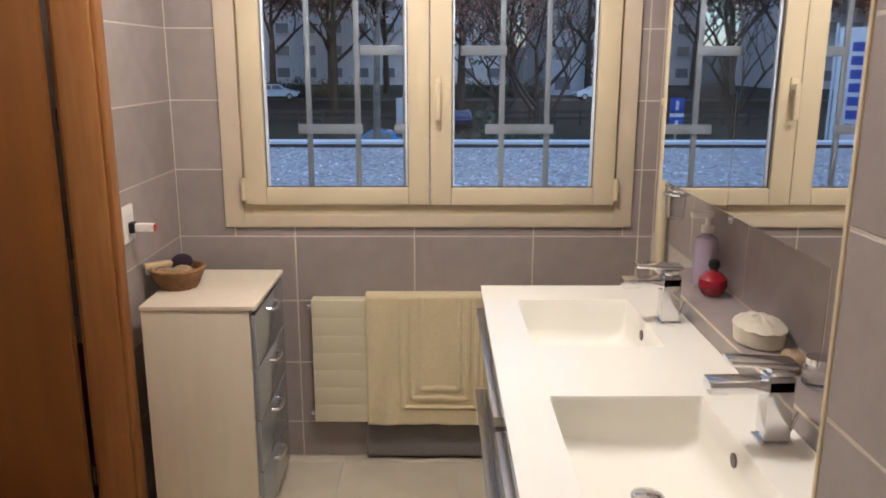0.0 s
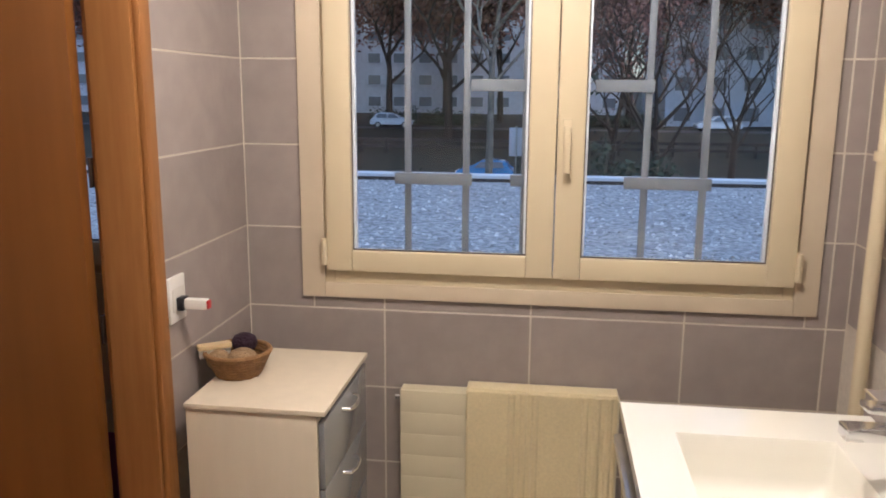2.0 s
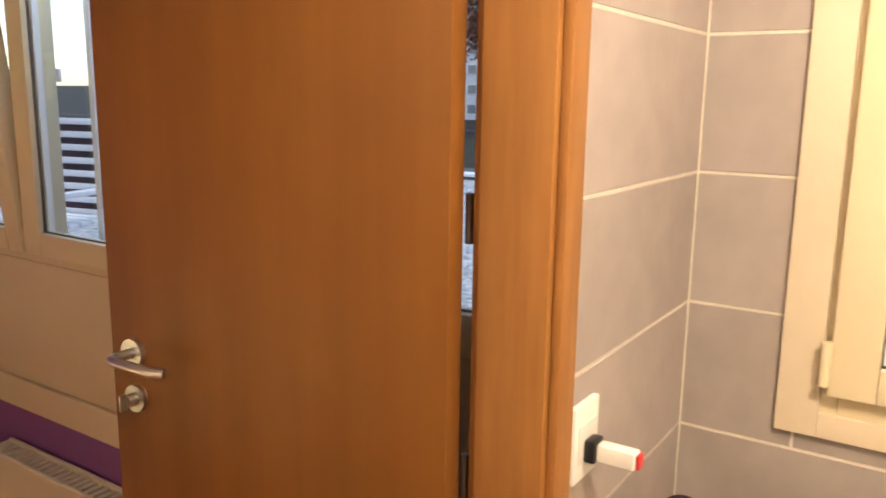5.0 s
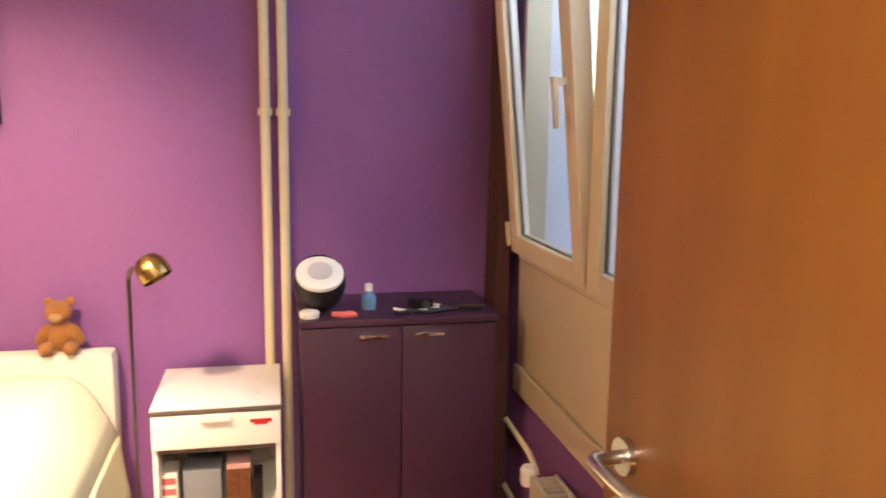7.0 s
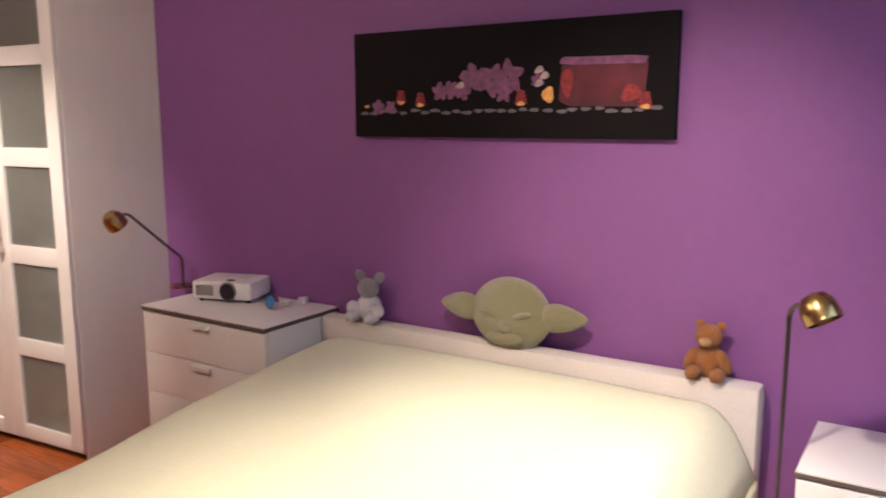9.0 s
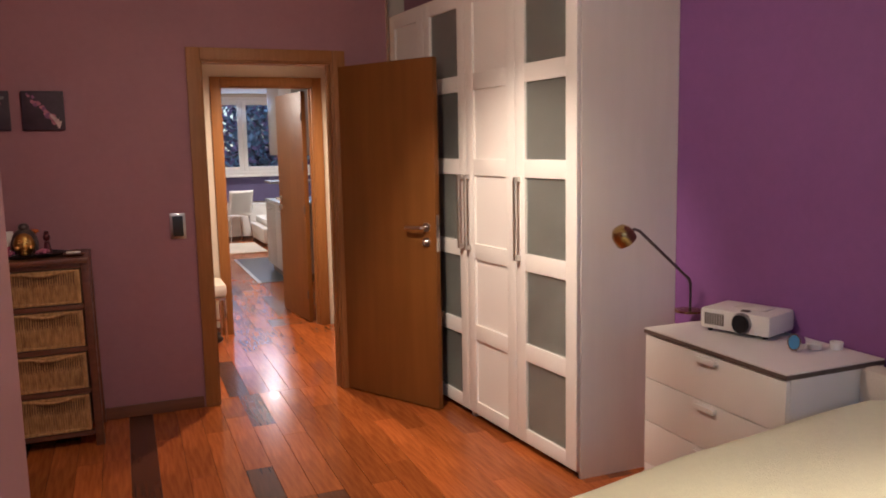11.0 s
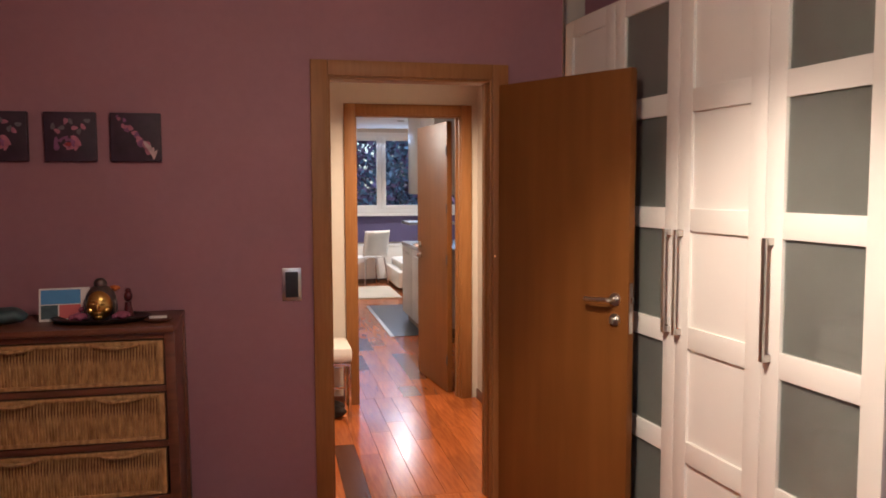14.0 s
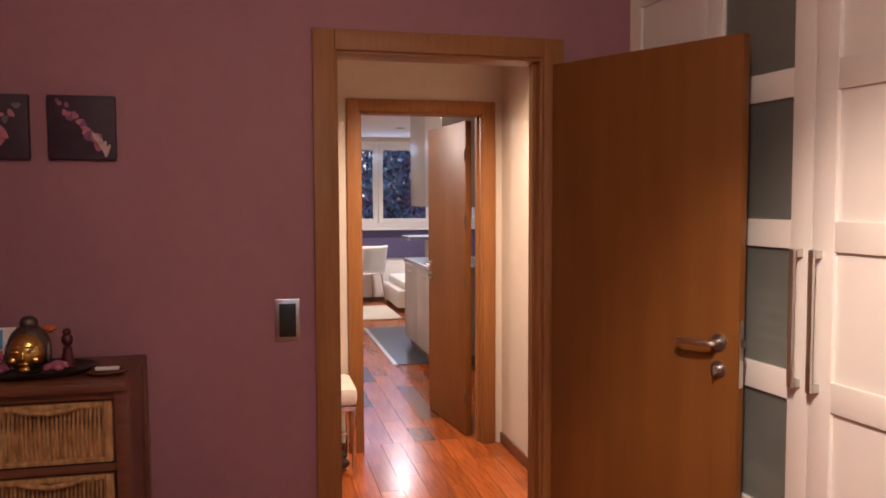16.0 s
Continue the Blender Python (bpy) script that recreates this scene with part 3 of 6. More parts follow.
sash(window_2, -1.412, -0.585, 1.103, 2.225, 1.010, handle=1)
grille(window_2, tuple(-2.66 + 0.2 * i for i in range(11)), 1.215, 1.0, 2.25, [(-2.55, -2.2, 1.59), (-1.85, -1.4, 1.59)], "parapet")
part("window_sill", box(-2.80, -0.56, 1.13, 1.25, 0.955, 0.984, 0.004), M["parapet"], window_2)
part("apron_panel", box(-2.80, -0.56, 1.048, 1.0595, 0.70, 1.070, 0.003), M["upvc"], window_2, "cream panel below the window")
part("apron_rail", box(-2.80, -0.56, 1.036, 1.0590, 0.605, 0.698, 0.004), M["upvc"], window_2)

window_3 = window("window_3", "white framed windows of the far room")
for a, b, c, d in ((-4.38, -4.30, 1.10, 2.44), (-1.25, -1.17, 1.10, 2.44), (-4.30, -1.25, 1.10, 1.16), (-4.30, -1.25, 2.38, 2.44)):
    part("window_frame", box(a, b, -14.58, -14.5, c, d, 0.004), M["white_gloss"], window_3)
for x0, x1 in ((-4.298, -3.540), (-3.538, -2.694), (-2.692, -1.972), (-1.970, -1.252)):
    s = part("sash", box(x0, x0 + 0.075, -14.56, -14.49, 1.16, 2.38, 0.005), M["white_gloss"], window_3)
    part("stile", box(x1 - 0.075, x1 - 0.001, -14.56, -14.49, 1.16, 2.38, 0.005), M["white_gloss"], s)
    part("rail", box(x0 + 0.0755, x1 - 0.0755, -14.56, -14.491, 1.16, 1.235, 0.005), M["white_gloss"], s)
    part("rail", box(x0 + 0.0755, x1 - 0.0755, -14.56, -14.491, 2.305, 2.38, 0.005), M["white_gloss"], s)
    g = part("pane", box(x0 + 0.075, x1 - 0.075, -14.53, -14.524, 1.235, 2.305), M["clear"], s)
    g.visible_shadow = False
part("window_sill", box(-4.5, -1.05, -14.488, -14.34, 1.06, 1.098, 0.006), M["white_gloss"], window_3)


# ---------- bathroom ----------
def vanity():
    v = thing("washstand", (1.04, 0.20, 0), "white double washstand with blue-grey drawer fronts", "washstand")
    x0, x1, y0, y1 = -0.335, 0.205, -0.775, 0.615
    sinks = [(-0.235, 0.085, 0.075, 0.465), (-0.235, 0.085, -0.61, -0.215)]
    zt, th = 0.876, 0.026
    bm = bmesh.new()
    xs = sorted({x0, x1, sinks[0][0], sinks[0][1]})
    ys = sorted({y0, y1, *[s[2] for s in sinks], *[s[3] for s in sinks]})
    for a, b in zip(xs, xs[1:]):
        for c, d in zip(ys, ys[1:]):
            if any(s[0] <= a and b <= s[1] and s[2] <= c and d <= s[3] for s in sinks):
                continue
            box(a, b, c, d, zt - th, zt, bm=bm)
    bmesh.ops.remove_doubles(bm, verts=bm.verts, dist=0.0005)
    top = part("basin_top", bm, M["ceramic"], v, "white ceramic basin top")
    for s in sinks:
        d = 0.118
        b2 = bmesh.new()
        rings = []
        for inset, depth, rad in ((0.0, 0.0005, 0.004), (0.002, 0.006, 0.010), (0.005, 0.04, 0.016), (0.009, 0.085, 0.022), (0.014, 0.100, 0.027), (0.023, 0.111, 0.034), (0.036, d - 0.001, 0.040), (0.060, d, 0.040)):
            ring = []
            for sx, sy, a0 in ((s[1], s[3], 0), (s[0], s[3], 90), (s[0], s[2], 180), (s[1], s[2], 270)):
                ux, uy = (1 if sx == s[1] else -1), (1 if sy == s[3] else -1)
                for k in range(5):
                    a = radians(a0 + 22.5 * k)
                    ring.append(b2.verts.new((sx - ux * (inset + rad) + rad * math.cos(a), sy - uy * (inset + rad) + rad * math.sin(a), zt - depth)))
            rings.append(ring)
        for r0, r1 in zip(rings, rings[1:]):
            for k in range(20):
                b2.faces.new((r0[k], r0[(k + 1) % 20], r1[(k + 1) % 20], r1[k]))
        b2.faces.new(rings[-1])
        bowl = part("bowl", b2, M["ceramic"], top)
        cx, cy = s[1] - 0.0045, (s[2] + s[3]) / 2
        part("overflow", rod((cx, cy, zt - 0.040), (cx - 0.003, cy, zt - 0.040), 0.014, seg=20), M["dark_metal"], bowl)
        part("drain", lathe([(0.001, 0), (0.031, 0), (0.031, 0.006), (0.024, 0.010), (0.001, 0.012)], ((s[0] + s[1]) / 2, cy, zt - d), 24), M["chrome"], bowl)
    part("carcass", box(x0 + 0.03, x1, y0 + 0.025, y1 - 0.025, 0.30, zt - 0.125), M["white_gloss"], v)
    for c, d in ((y0 + 0.006, y0 + 0.0245), (y1 - 0.0245, y1 - 0.006)):
        part("end_panel", box(x0 + 0.03, x1, c, d, 0.30, zt - th - 0.001), M["white_gloss"], v)
    for c, d in ((y0 + 0.008, -0.222), (-0.218, y1 - 0.008)):
        for za, zb in ((0.31, 0.575), (0.580, zt - th - 0.012)):
            fr = part("drawer", box(x0 + 0.012, x0 + 0.0295, c, d, za, zb, 0.003), M["blue_front"], v, "glossy blue-grey drawer front")
            part("handle", box(x0 - 0.014, x0 + 0.0115, c + 0.03, d - 0.03, zb - 0.045, zb - 0.022, 0.004), M["steel"], fr, "long metal bar handle")
    return v


vanity()


def tap(x, y, z):
    t = thing("basin_tap", (x, y, z), "square chrome single-lever basin tap on the washstand", "tap", "basin taps")
    part("base", box(-0.030, 0.030, -0.026, 0.026, 0, 0.006, 0.002), M["chrome"], t)
    part("body", box(-0.024, 0.024, -0.021, 0.021, 0.006, 0.130, 0.003), M["chrome"], t)
    bm = box(-0.128, 0.024, -0.021, 0.021, 0.100, 0.124, 0.003)
    for v in bm.verts:
        if v.co.x < -0.05:
            v.co.z -= 0.003
    part("spout", bm, M["chrome"], t)
    part("neck", box(-0.020, 0.020, -0.018, 0.018, 0.130, 0.145, 0.002), M["chrome"], t)
    bm = box(-0.096, 0.026, -0.022, 0.022, 0.145, 0.157, 0.003)
    for v in bm.verts:
        v.co.z += -0.10 * (v.co.x - 0.026) * 0.5
    part("lever", bm, M["chrome"], t)
    part("pull_rod", rod((0.030, 0.0, 0.02), (0.044, 0.0, 0.055), 0.004), M["chrome"], t)


tap(1.185, 0.464, 0.8765)
tap(1.185, -0.213, 0.8765)

# ledge between washstand and wall
setting("ledge", box(1.247, 1.3845, -0.577, 0.86, 0.0, 0.922, 0.003), M["tile"], "tiled ledge behind the washstand", "ledge")
setting("trim_ledge", box(1.2435, 1.2465, -0.577, 0.86, 0.919, 0.924), M["upvc"], "pale edge profile of the ledge", "trim")
setting("trim_corner", box(1.078, 1.0865, -0.5865, -0.578, 0, H, 0.002), M["upvc"], "pale corner profile of the tiles", "trim")

mc = thing("mirror_cabinet", (1.385, 0.0, 1.232), "wall cabinet with three mirrored doors", "mirror cabinet")
part("body", box(-0.158, 0.0, -0.576, 0.688, 0.0, 0.72), M["white_gloss"], mc)
for ya, yb in ((0.172, 0.690), (-0.347, 0.169), (-0.576, -0.350)):
    d = part("mirror_door", box(-0.171, -0.1595, ya, yb, -0.006, 0.722), M["white_gloss"], mc)
    part("mirror_glass", box(-0.1755, -0.1715, ya, yb, -0.006, 0.722), M["mirror"], d, "frameless mirror glass")
for y in (0.60, 0.14):
    part("clip", box(-0.180, -0.172, y - 0.010, y + 0.010, -0.022, -0.0065, 0.002), M["chrome"], mc)

pipe = thing("water_pipe", (1.352, 1.17, 0), "cream painted vertical pipe in the corner", "pipe")
part("tube", rod((0, 0, 0.0), (0, 0, H), 0.019, seg=16), M["upvc"], pipe)
for z in (0.6, 1.42, 2.1):
    part("bracket", rod((0, 0, z - 0.012), (0, 0, z + 0.012), 0.026, seg=16), M["upvc"], pipe)

hang = thing("tumbler_holder", (1.384, 0.80, 1.165), "chrome wall holder with a clear glass tumbler", "holder")
part("rosette", rod((-0.001, 0, 0.0), (-0.010, 0, 0.0), 0.022), M["chrome"], hang)
part("arm", tube([(-0.008, 0, 0), (-0.05, 0, 0.0), (-0.06, 0.006, 0), (-0.075, 0.03, 0), (-0.10, 0.04, 0), (-0.125, 0.03, 0), (-0.135, 0, 0), (-0.125, -0.03, 0), (-0.10, -0.04, 0), (-0.075, -0.03, 0), (-0.06, -0.006, 0)], 0.004), M["chrome"], hang)
gl = part("tumbler", lathe([(0.026, -0.075), (0.033, 0.03), (0.031, 0.03), (0.0245, -0.07)], (-0.098, 0, 0), 20), M["clear"], hang)
gl.visible_shadow = False


def small_cabinet():
    c = thing("drawer_cabinet", (-0.17, 1.02, 0), "cream-white bathroom cabinet with grey drawer fronts", "cabinet")
    part("body", box(-0.178, 0.158, -0.215, 0.225, 0.055, 0.798, 0.002), M["cream_lam"], c)
    part("top", box(-0.180, 0.180, -0.220, 0.228, 0.7985, 0.812, 0.002), M["cream_lam"], c)
    for i in range(4):
        z0 = 0.065 + i * 0.180
        d = part("drawer", box(0.160, 0.176, -0.212, 0.222, z0, z0 + 0.176, 0.003), M["grey_front"], c, "glossy grey drawer front")
        part("handle", tube([(0.176, -0.05, z0 + 0.145), (0.196, -0.046, z0 + 0.143), (0.203, -0.02, z0 + 0.142), (0.203, 0.02, z0 + 0.142), (0.196, 0.046, z0 + 0.143), (0.176, 0.05, z0 + 0.145)], 0.0055), M["chrome"], d, "chrome bow handle")
    for x in (-0.15, 0.13):
        for y in (-0.19, 0.20):
            part("foot", rod((x, y, 0.0), (x, y, 0.055), 0.014, r2=0.018), M["dark_metal"], c)


small_cabinet()


def basket():
    b = thing("wicker_basket", (-0.295, 1.02, 0.8125), "small round cane basket holding brushes and sponges", "basket")
    bm = bmesh.new()
    for k in range(7):
        z = 0.006 + k * 0.0085
        r = 0.058 + 0.0042 * k
        tube([(r * math.cos(a * math.pi / 14), r * math.sin(a * math.pi / 14), z + 0.0022 * math.sin(a * 3.0 + k)) for a in range(29)], 0.0055, bm, 6)
    part("weave", bm, M["basket"], b)
    part("base", lathe([(0.001, 0.001), (0.056, 0.001), (0.056, 0.007), (0.001, 0.007)]), M["basket"], b)
    part("rim", tube([(0.086 * math.cos(a * math.pi / 14), 0.086 * math.sin(a * math.pi / 14), 0.066) for a in range(29)], 0.007, None, 8), M["basket"], b)


basket()
sp = bmesh.new()
ball((-0.275, 1.00, 0.862), (0.040, 0.045, 0.030), sp)
solid("bath_sponge", sp, mat("tan_sponge", (0.34, 0.22, 0.12), 0.95, var=0.3, scale=60, bump=0.9), "tan rounded bath sponge in the basket", "sponge")
solid("bath_sponge", ball((-0.335, 0.985, 0.862), (0.032, 0.034, 0.028)), bpy.data.materials["tan_sponge"], "tan rounded bath sponge in the basket", "sponge")
solid("hair_scrunchie", ball((-0.292, 1.062, 0.888), (0.036, 0.034, 0.028)), mat("dark_plum_cloth", (0.035, 0.014, 0.028), 0.9, var=0.3, scale=60, bump=0.9), "dark plum cloth scrunchie in the basket", "scrunchie")
br = thing("nail_brush", (-0.352, 1.00, 0.878), "wooden nail brush with white bristles", "brush", turn=35)
part("back", box(-0.045, 0.045, -0.016, 0.016, 0.010, 0.024, 0.005), mat("pale_wood", (0.62, 0.46, 0.26), 0.5), br)
bm = bmesh.new()
for i in range(14):
    for j in range(4):
        box(-0.040 + i * 0.006, -0.0375 + i * 0.006, -0.012 + j * 0.007, -0.0095 + j * 0.007, -0.012, 0.010, bm=bm)
part("bristles", bm, M["paper"], br)

so = thing("wall_socket", (-0.399, 0.885, 1.055), "white wall socket with a plug-in air freshener", "socket")
part("plate", box(-0.001, 0.010, -0.042, 0.042, -0.058, 0.058, 0.003), M["white_gloss"], so)
part("insert", box(0.0102, 0.0125, -0.030, 0.030, -0.030, 0.030, 0.002), M["white_lam"], so)
part("plug", box(0.0126, 0.030, -0.017, 0.017, -0.028, 0.006, 0.004), M["black"], so)
part("night_light", box(0.0302, 0.088, -0.012, 0.012, -0.024, 0.002, 0.004), M["white_gloss"], so, "white plug-in body with a red tip")
part("red_tip", box(0.0882, 0.094, -0.010, 0.010, -0.022, 0.0, 0.003), M["red"], so)


def bath_radiator():
    r = thing("flat_radiator", (0.42, 1.345, 0.176), "flat cream panel radiator under the window", "radiator")
    for i in range(7):
        part("front_slat", box(-0.325, 0.335, -0.028, -0.012, 0.003 + i * 0.0705, 0.0733 + i * 0.0705, 0.0008), M["radiator"], r)
    part("back_panel", box(-0.32, 0.33, -0.0115, 0.024, 0.006, 0.490), M["radiator"], r)
    part("top_grille", box(-0.325, 0.335, -0.012, 0.026, 0.4905, 0.498, 0.002), M["radiator"], r)
    for z in (0.03, 0.465):
        part("bracket", rod((-0.33, 0.0, z), (-0.345, 0.0, z), 0.010), M["chrome"], r)
        part("wall_fix", rod((-0.3, 0.0245, z), (-0.3, 0.0395, z), 0.010), M["chrome"], r)


bath_radiator()


def towel_f(u, v, x0, x1, z0, z1):
    x, z = x0 + (x1 - x0) * u, z1 - (z1 - z0) * v
    y = 1.309 - 0.004 * math.sin(u * 9) * v - 0.003 * math.sin(u * 23 + v * 4)
    for k in (0.0, 0.10, 0.20):
        a, b, c = 0.30 + k * 0.8, 0.95 - k * 0.8, 0.86 - k * 0.75
        on = (abs(u - a) < 0.014 or abs(u - b) < 0.014) and v < c or abs(v - c) < 0.013 and a <= u <= b
        y -= 0.008 if on else 0.0
    return (x, y, z)


tw = bmesh.new()
sheet(64, 64, lambda u, v: towel_f(u, v, 0.300, 0.748, 0.170, 0.690), tw)
sheet(40, 6, lambda u, v: (0.300 + 0.448 * u, 1.309 + 0.066 * v, 0.690 + 0.004 * math.sin(v * 3.14)), tw)
sheet(40, 10, lambda u, v: (0.300 + 0.448 * u, 1.3775 + 0.001 * math.sin(u * 20), 0.690 - 0.25 * v), tw)
ob = solid("bath_towel", tw, M["towel"], "cream embossed bath mat hung over the radiator", "towel")
sd = ob.modifiers.new("thick", "SOLIDIFY")
sd.thickness, sd.offset = 0.006, 0.0
tw = bmesh.new()
sheet(30, 20, lambda u, v: (0.29 + 0.46 * u, 1.358 + 0.004 * math.sin(u * 11), 0.012 + 0.25 * v), tw)
ob = solid("hanging_mat", tw, M["mat_grey"], "grey cloth mat standing behind the radiator", "mat")
sd = ob.modifiers.new("thick", "SOLIDIFY")
sd.thickness = 0.008


# things on the ledge
t = thing("soap_dispenser", (1.338, 0.655, 0.9225), "lilac soap bottle with a white pump", "dispenser")
part("bottle", lathe([(0.031, 0), (0.034, 0.004), (0.034, 0.125), (0.028, 0.142), (0.013, 0.150), (0.013, 0.158)]), M["lilac"], t)
part("collar", lathe([(0.017, 0.156), (0.017, 0.176), (0.007, 0.180), (0.007, 0.205)]), M["white_gloss"], t)
part("pump", box(-0.050, 0.013, -0.011, 0.011, 0.200, 0.216, 0.004), M["white_gloss"], t)
t = thing("perfume_bottle", (1.330, 0.556, 0.9225), "round dark red glass perfume bottle with black stopper", "bottle")
part("flask", lathe([(0.018, 0), (0.030, 0.006), (0.040, 0.028), (0.038, 0.048), (0.024, 0.064), (0.011, 0.070), (0.011, 0.078)]), M["glass_red"], t)
part("stopper", lathe([(0.012, 0.0775), (0.016, 0.084), (0.015, 0.098), (0.006, 0.104)]), M["black"], t)
t = thing("trinket_box", (1.312, 0.185, 0.9225), "oval cream stoneware box with a ribbed lid", "box")
part("body", lathe([(0.050, 0), (0.062, 0.004), (0.064, 0.042), (0.060, 0.044)], sx=0.85, sy=1.15), M["shell_cream"], t)
bm = bmesh.new()
lathe([(0.066, 0.0445), (0.067, 0.050), (0.050, 0.066), (0.024, 0.075), (0.003, 0.078)], seg=36, bm=bm, sx=0.85, sy=1.15)
for v in bm.verts:
    v.co.z += 0.0022 * math.cos(12 * math.atan2(v.co.y, v.co.x)) * (1 if v.co.z > 0.05 else 0)
part("lid", bm, M["shell_cream"], t)
t.scale = (1.0, 1.0, 0.82)
solid("seashell", ball((1.320, 0.010, 0.943), (0.030, 0.040, 0.022), m=Matrix.Rotation(0.5, 4, "Y")), mat("tan_shell", (0.42, 0.29, 0.17), 0.5, var=0.4, scale=50, bump=0.5), "tan ribbed seashell on the ledge", "shell")
t = thing("glass_jar", (1.330, -0.070, 0.9225), "small clear glass jar with metal lid", "jar")
part("jar", lathe([(0.024, 0), (0.031, 0.006), (0.031, 0.04), (0.026, 0.046)]), M["clear"], t)
part("lid", lathe([(0.027, 0.0465), (0.027, 0.060), (0.004, 0.063)]), M["chrome"], t)

t = thing("ceiling_light", (0.46, 0.24, H), "round flush bathroom ceiling light", "lamp")
part("base", lathe([(0.14, -0.001), (0.14, -0.03), (0.13, -0.035)]), M["chrome"], t)


# ---------- bedroom ----------
def bed():
    b = thing("double_bed", (-2.0, -1.20, 0), "double bed with beige headboard and cream quilt", "bed")
    part("frame", box(-0.94, 0.90, -0.86, 0.86, 0.10, 0.34, 0.01), M["headboard"], b)
    part("headboard", box(-1.035, -0.935, -0.888, 0.888, 0.08, 0.762, 0.028), M["headboard"], b, "padded beige headboard")
    part("mattress", box(-0.93, 0.88, -0.78, 0.78, 0.345, 0.535, 0.04), M["linen"], b)
    for x in (-0.85, 0.82):
        for y in (-0.78, 0.78):
            part("leg", rod((x, y, 0), (x, y, 0.10), 0.025), M["dark_metal"], b)

    def top(u, v):
        x = -0.925 + 1.875 * u
        s = (v - 0.5) * 2
        y = s * 0.885
        z = 0.700 - 0.055 * u - 0.085 * (1 - v) * min(1.0, u * 1.6) + 0.012 * math.sin(u * 5 + v * 3) + 0.006 * noise.noise((x * 3, y * 3, 0))
        e = max(0.0, abs(s) - 0.80) / 0.20
        z -= 0.21 * e ** 2.2
        f = max(0.0, u - 0.92) / 0.08
        z -= 0.22 * f ** 2.2
        h = max(0.0, 0.05 - u) / 0.05
        z -= 0.02 * h
        return (x, y, z)

    def side(sign):
        def f(u, v):
            x, y, z = top(u, 1.0 if sign > 0 else 0.0)
            fold = 0.012 * math.sin(u * 31) + 0.008 * math.sin(u * 57)
            return (x, y + sign * (0.004 + 0.018 * v + fold * v), z - 0.20 * v)
        return f
    bm = bmesh.new()
    sheet(60, 60, top, bm)
    sheet(60, 8, side(1), bm)
    sheet(60, 8, side(-1), bm)
    sheet(8, 60, lambda u, v: (top(1, v)[0] + 0.012 * u + 0.01 * math.sin(v * 37) * u, top(1, v)[1], top(1, v)[2] - 0.2 * u), bm)
    bmesh.ops.remove_doubles(bm, verts=bm.verts, dist=0.001)
    q = part("quilt", bm, M["quilt"], b, "smooth cream quilt")
    sd = q.modifiers.new("thick", "SOLIDIFY")
    sd.thickness, sd.offset = 0.018, 0.0


bed()


def shadelamp(name, label, base, height, reach, yaw, head_down):
    """A slim brass reading lamp with a ball-shaped shade on a bent neck."""
    l = thing(name, base, label, "lamp", "", yaw)
    part("foot", lathe([(0.105, 0.0), (0.105, 0.012), (0.098, 0.018), (0.012, 0.022)]), M["brass"], l)
    part("pole", tube([(0, 0, 0.02), (0, 0, height - 0.02), (0.006, 0, height), (0.02, 0, height + 0.012), (reach, 0, height + 0.020)], 0.007), M["dark_metal"], l)
    m = Matrix.Rotation(radians(head_down), 4, "Y")
    bm = lathe([(0.010, 0.046), (0.030, 0.040), (0.044, 0.020), (0.048, -0.006), (0.047, -0.030), (0.043, -0.031), (0.044, -0.006), (0.034, 0.026), (0.008, 0.036)], seg=28)
    bmesh.ops.transform(bm, matrix=Matrix.Translation((reach + 0.035, 0, height + 0.012)) @ m, verts=bm.verts)
    part("shade", bm, M["brass"], l, "ball-shaped brass shade")
    bm = ball((0, 0, 0.0), 0.024)
    bmesh.ops.transform(bm, matrix=Matrix.Translation((reach + 0.035, 0, height + 0.012)) @ m, verts=bm.verts)
    part("bulb", bm, M["cover_frost"], l)
    return l


shadelamp("floor_lamp", "slim brass floor lamp with ball shade beside the bed", (-2.66, -0.205, 0), 1.085, 0.05, 62, -35)

l = thing("wall_lamp", (-3.0495, -2.98, 0), "brass reading lamp with ball shade over the chest", "lamp")
part("pole", tube([(0.075, 0, 0.790), (0.075, 0, 0.90), (0.085, 0, 0.925), (0.335, -0.02, 1.150), (0.36, -0.02, 1.158), (0.385, -0.02, 1.150)], 0.0065), M["dark_metal"], l)
part("foot", lathe([(0.060, 0.7785), (0.060, 0.787), (0.010, 0.792)], (0.085, 0.0, 0)), M["brass"], l)
bm = lathe([(0.010, 0.046), (0.030, 0.040), (0.044, 0.020), (0.048, -0.006), (0.047, -0.030), (0.043, -0.031), (0.044, -0.006), (0.034, 0.026), (0.008, 0.036)], seg=28)
bmesh.ops.transform(bm, matrix=Matrix.Translation((0.415, -0.02, 1.132)) @ Matrix.Rotation(radians(38), 4, "Y"), verts=bm.verts)
part("shade", bm, M["brass"], l, "ball-shaped brass shade")


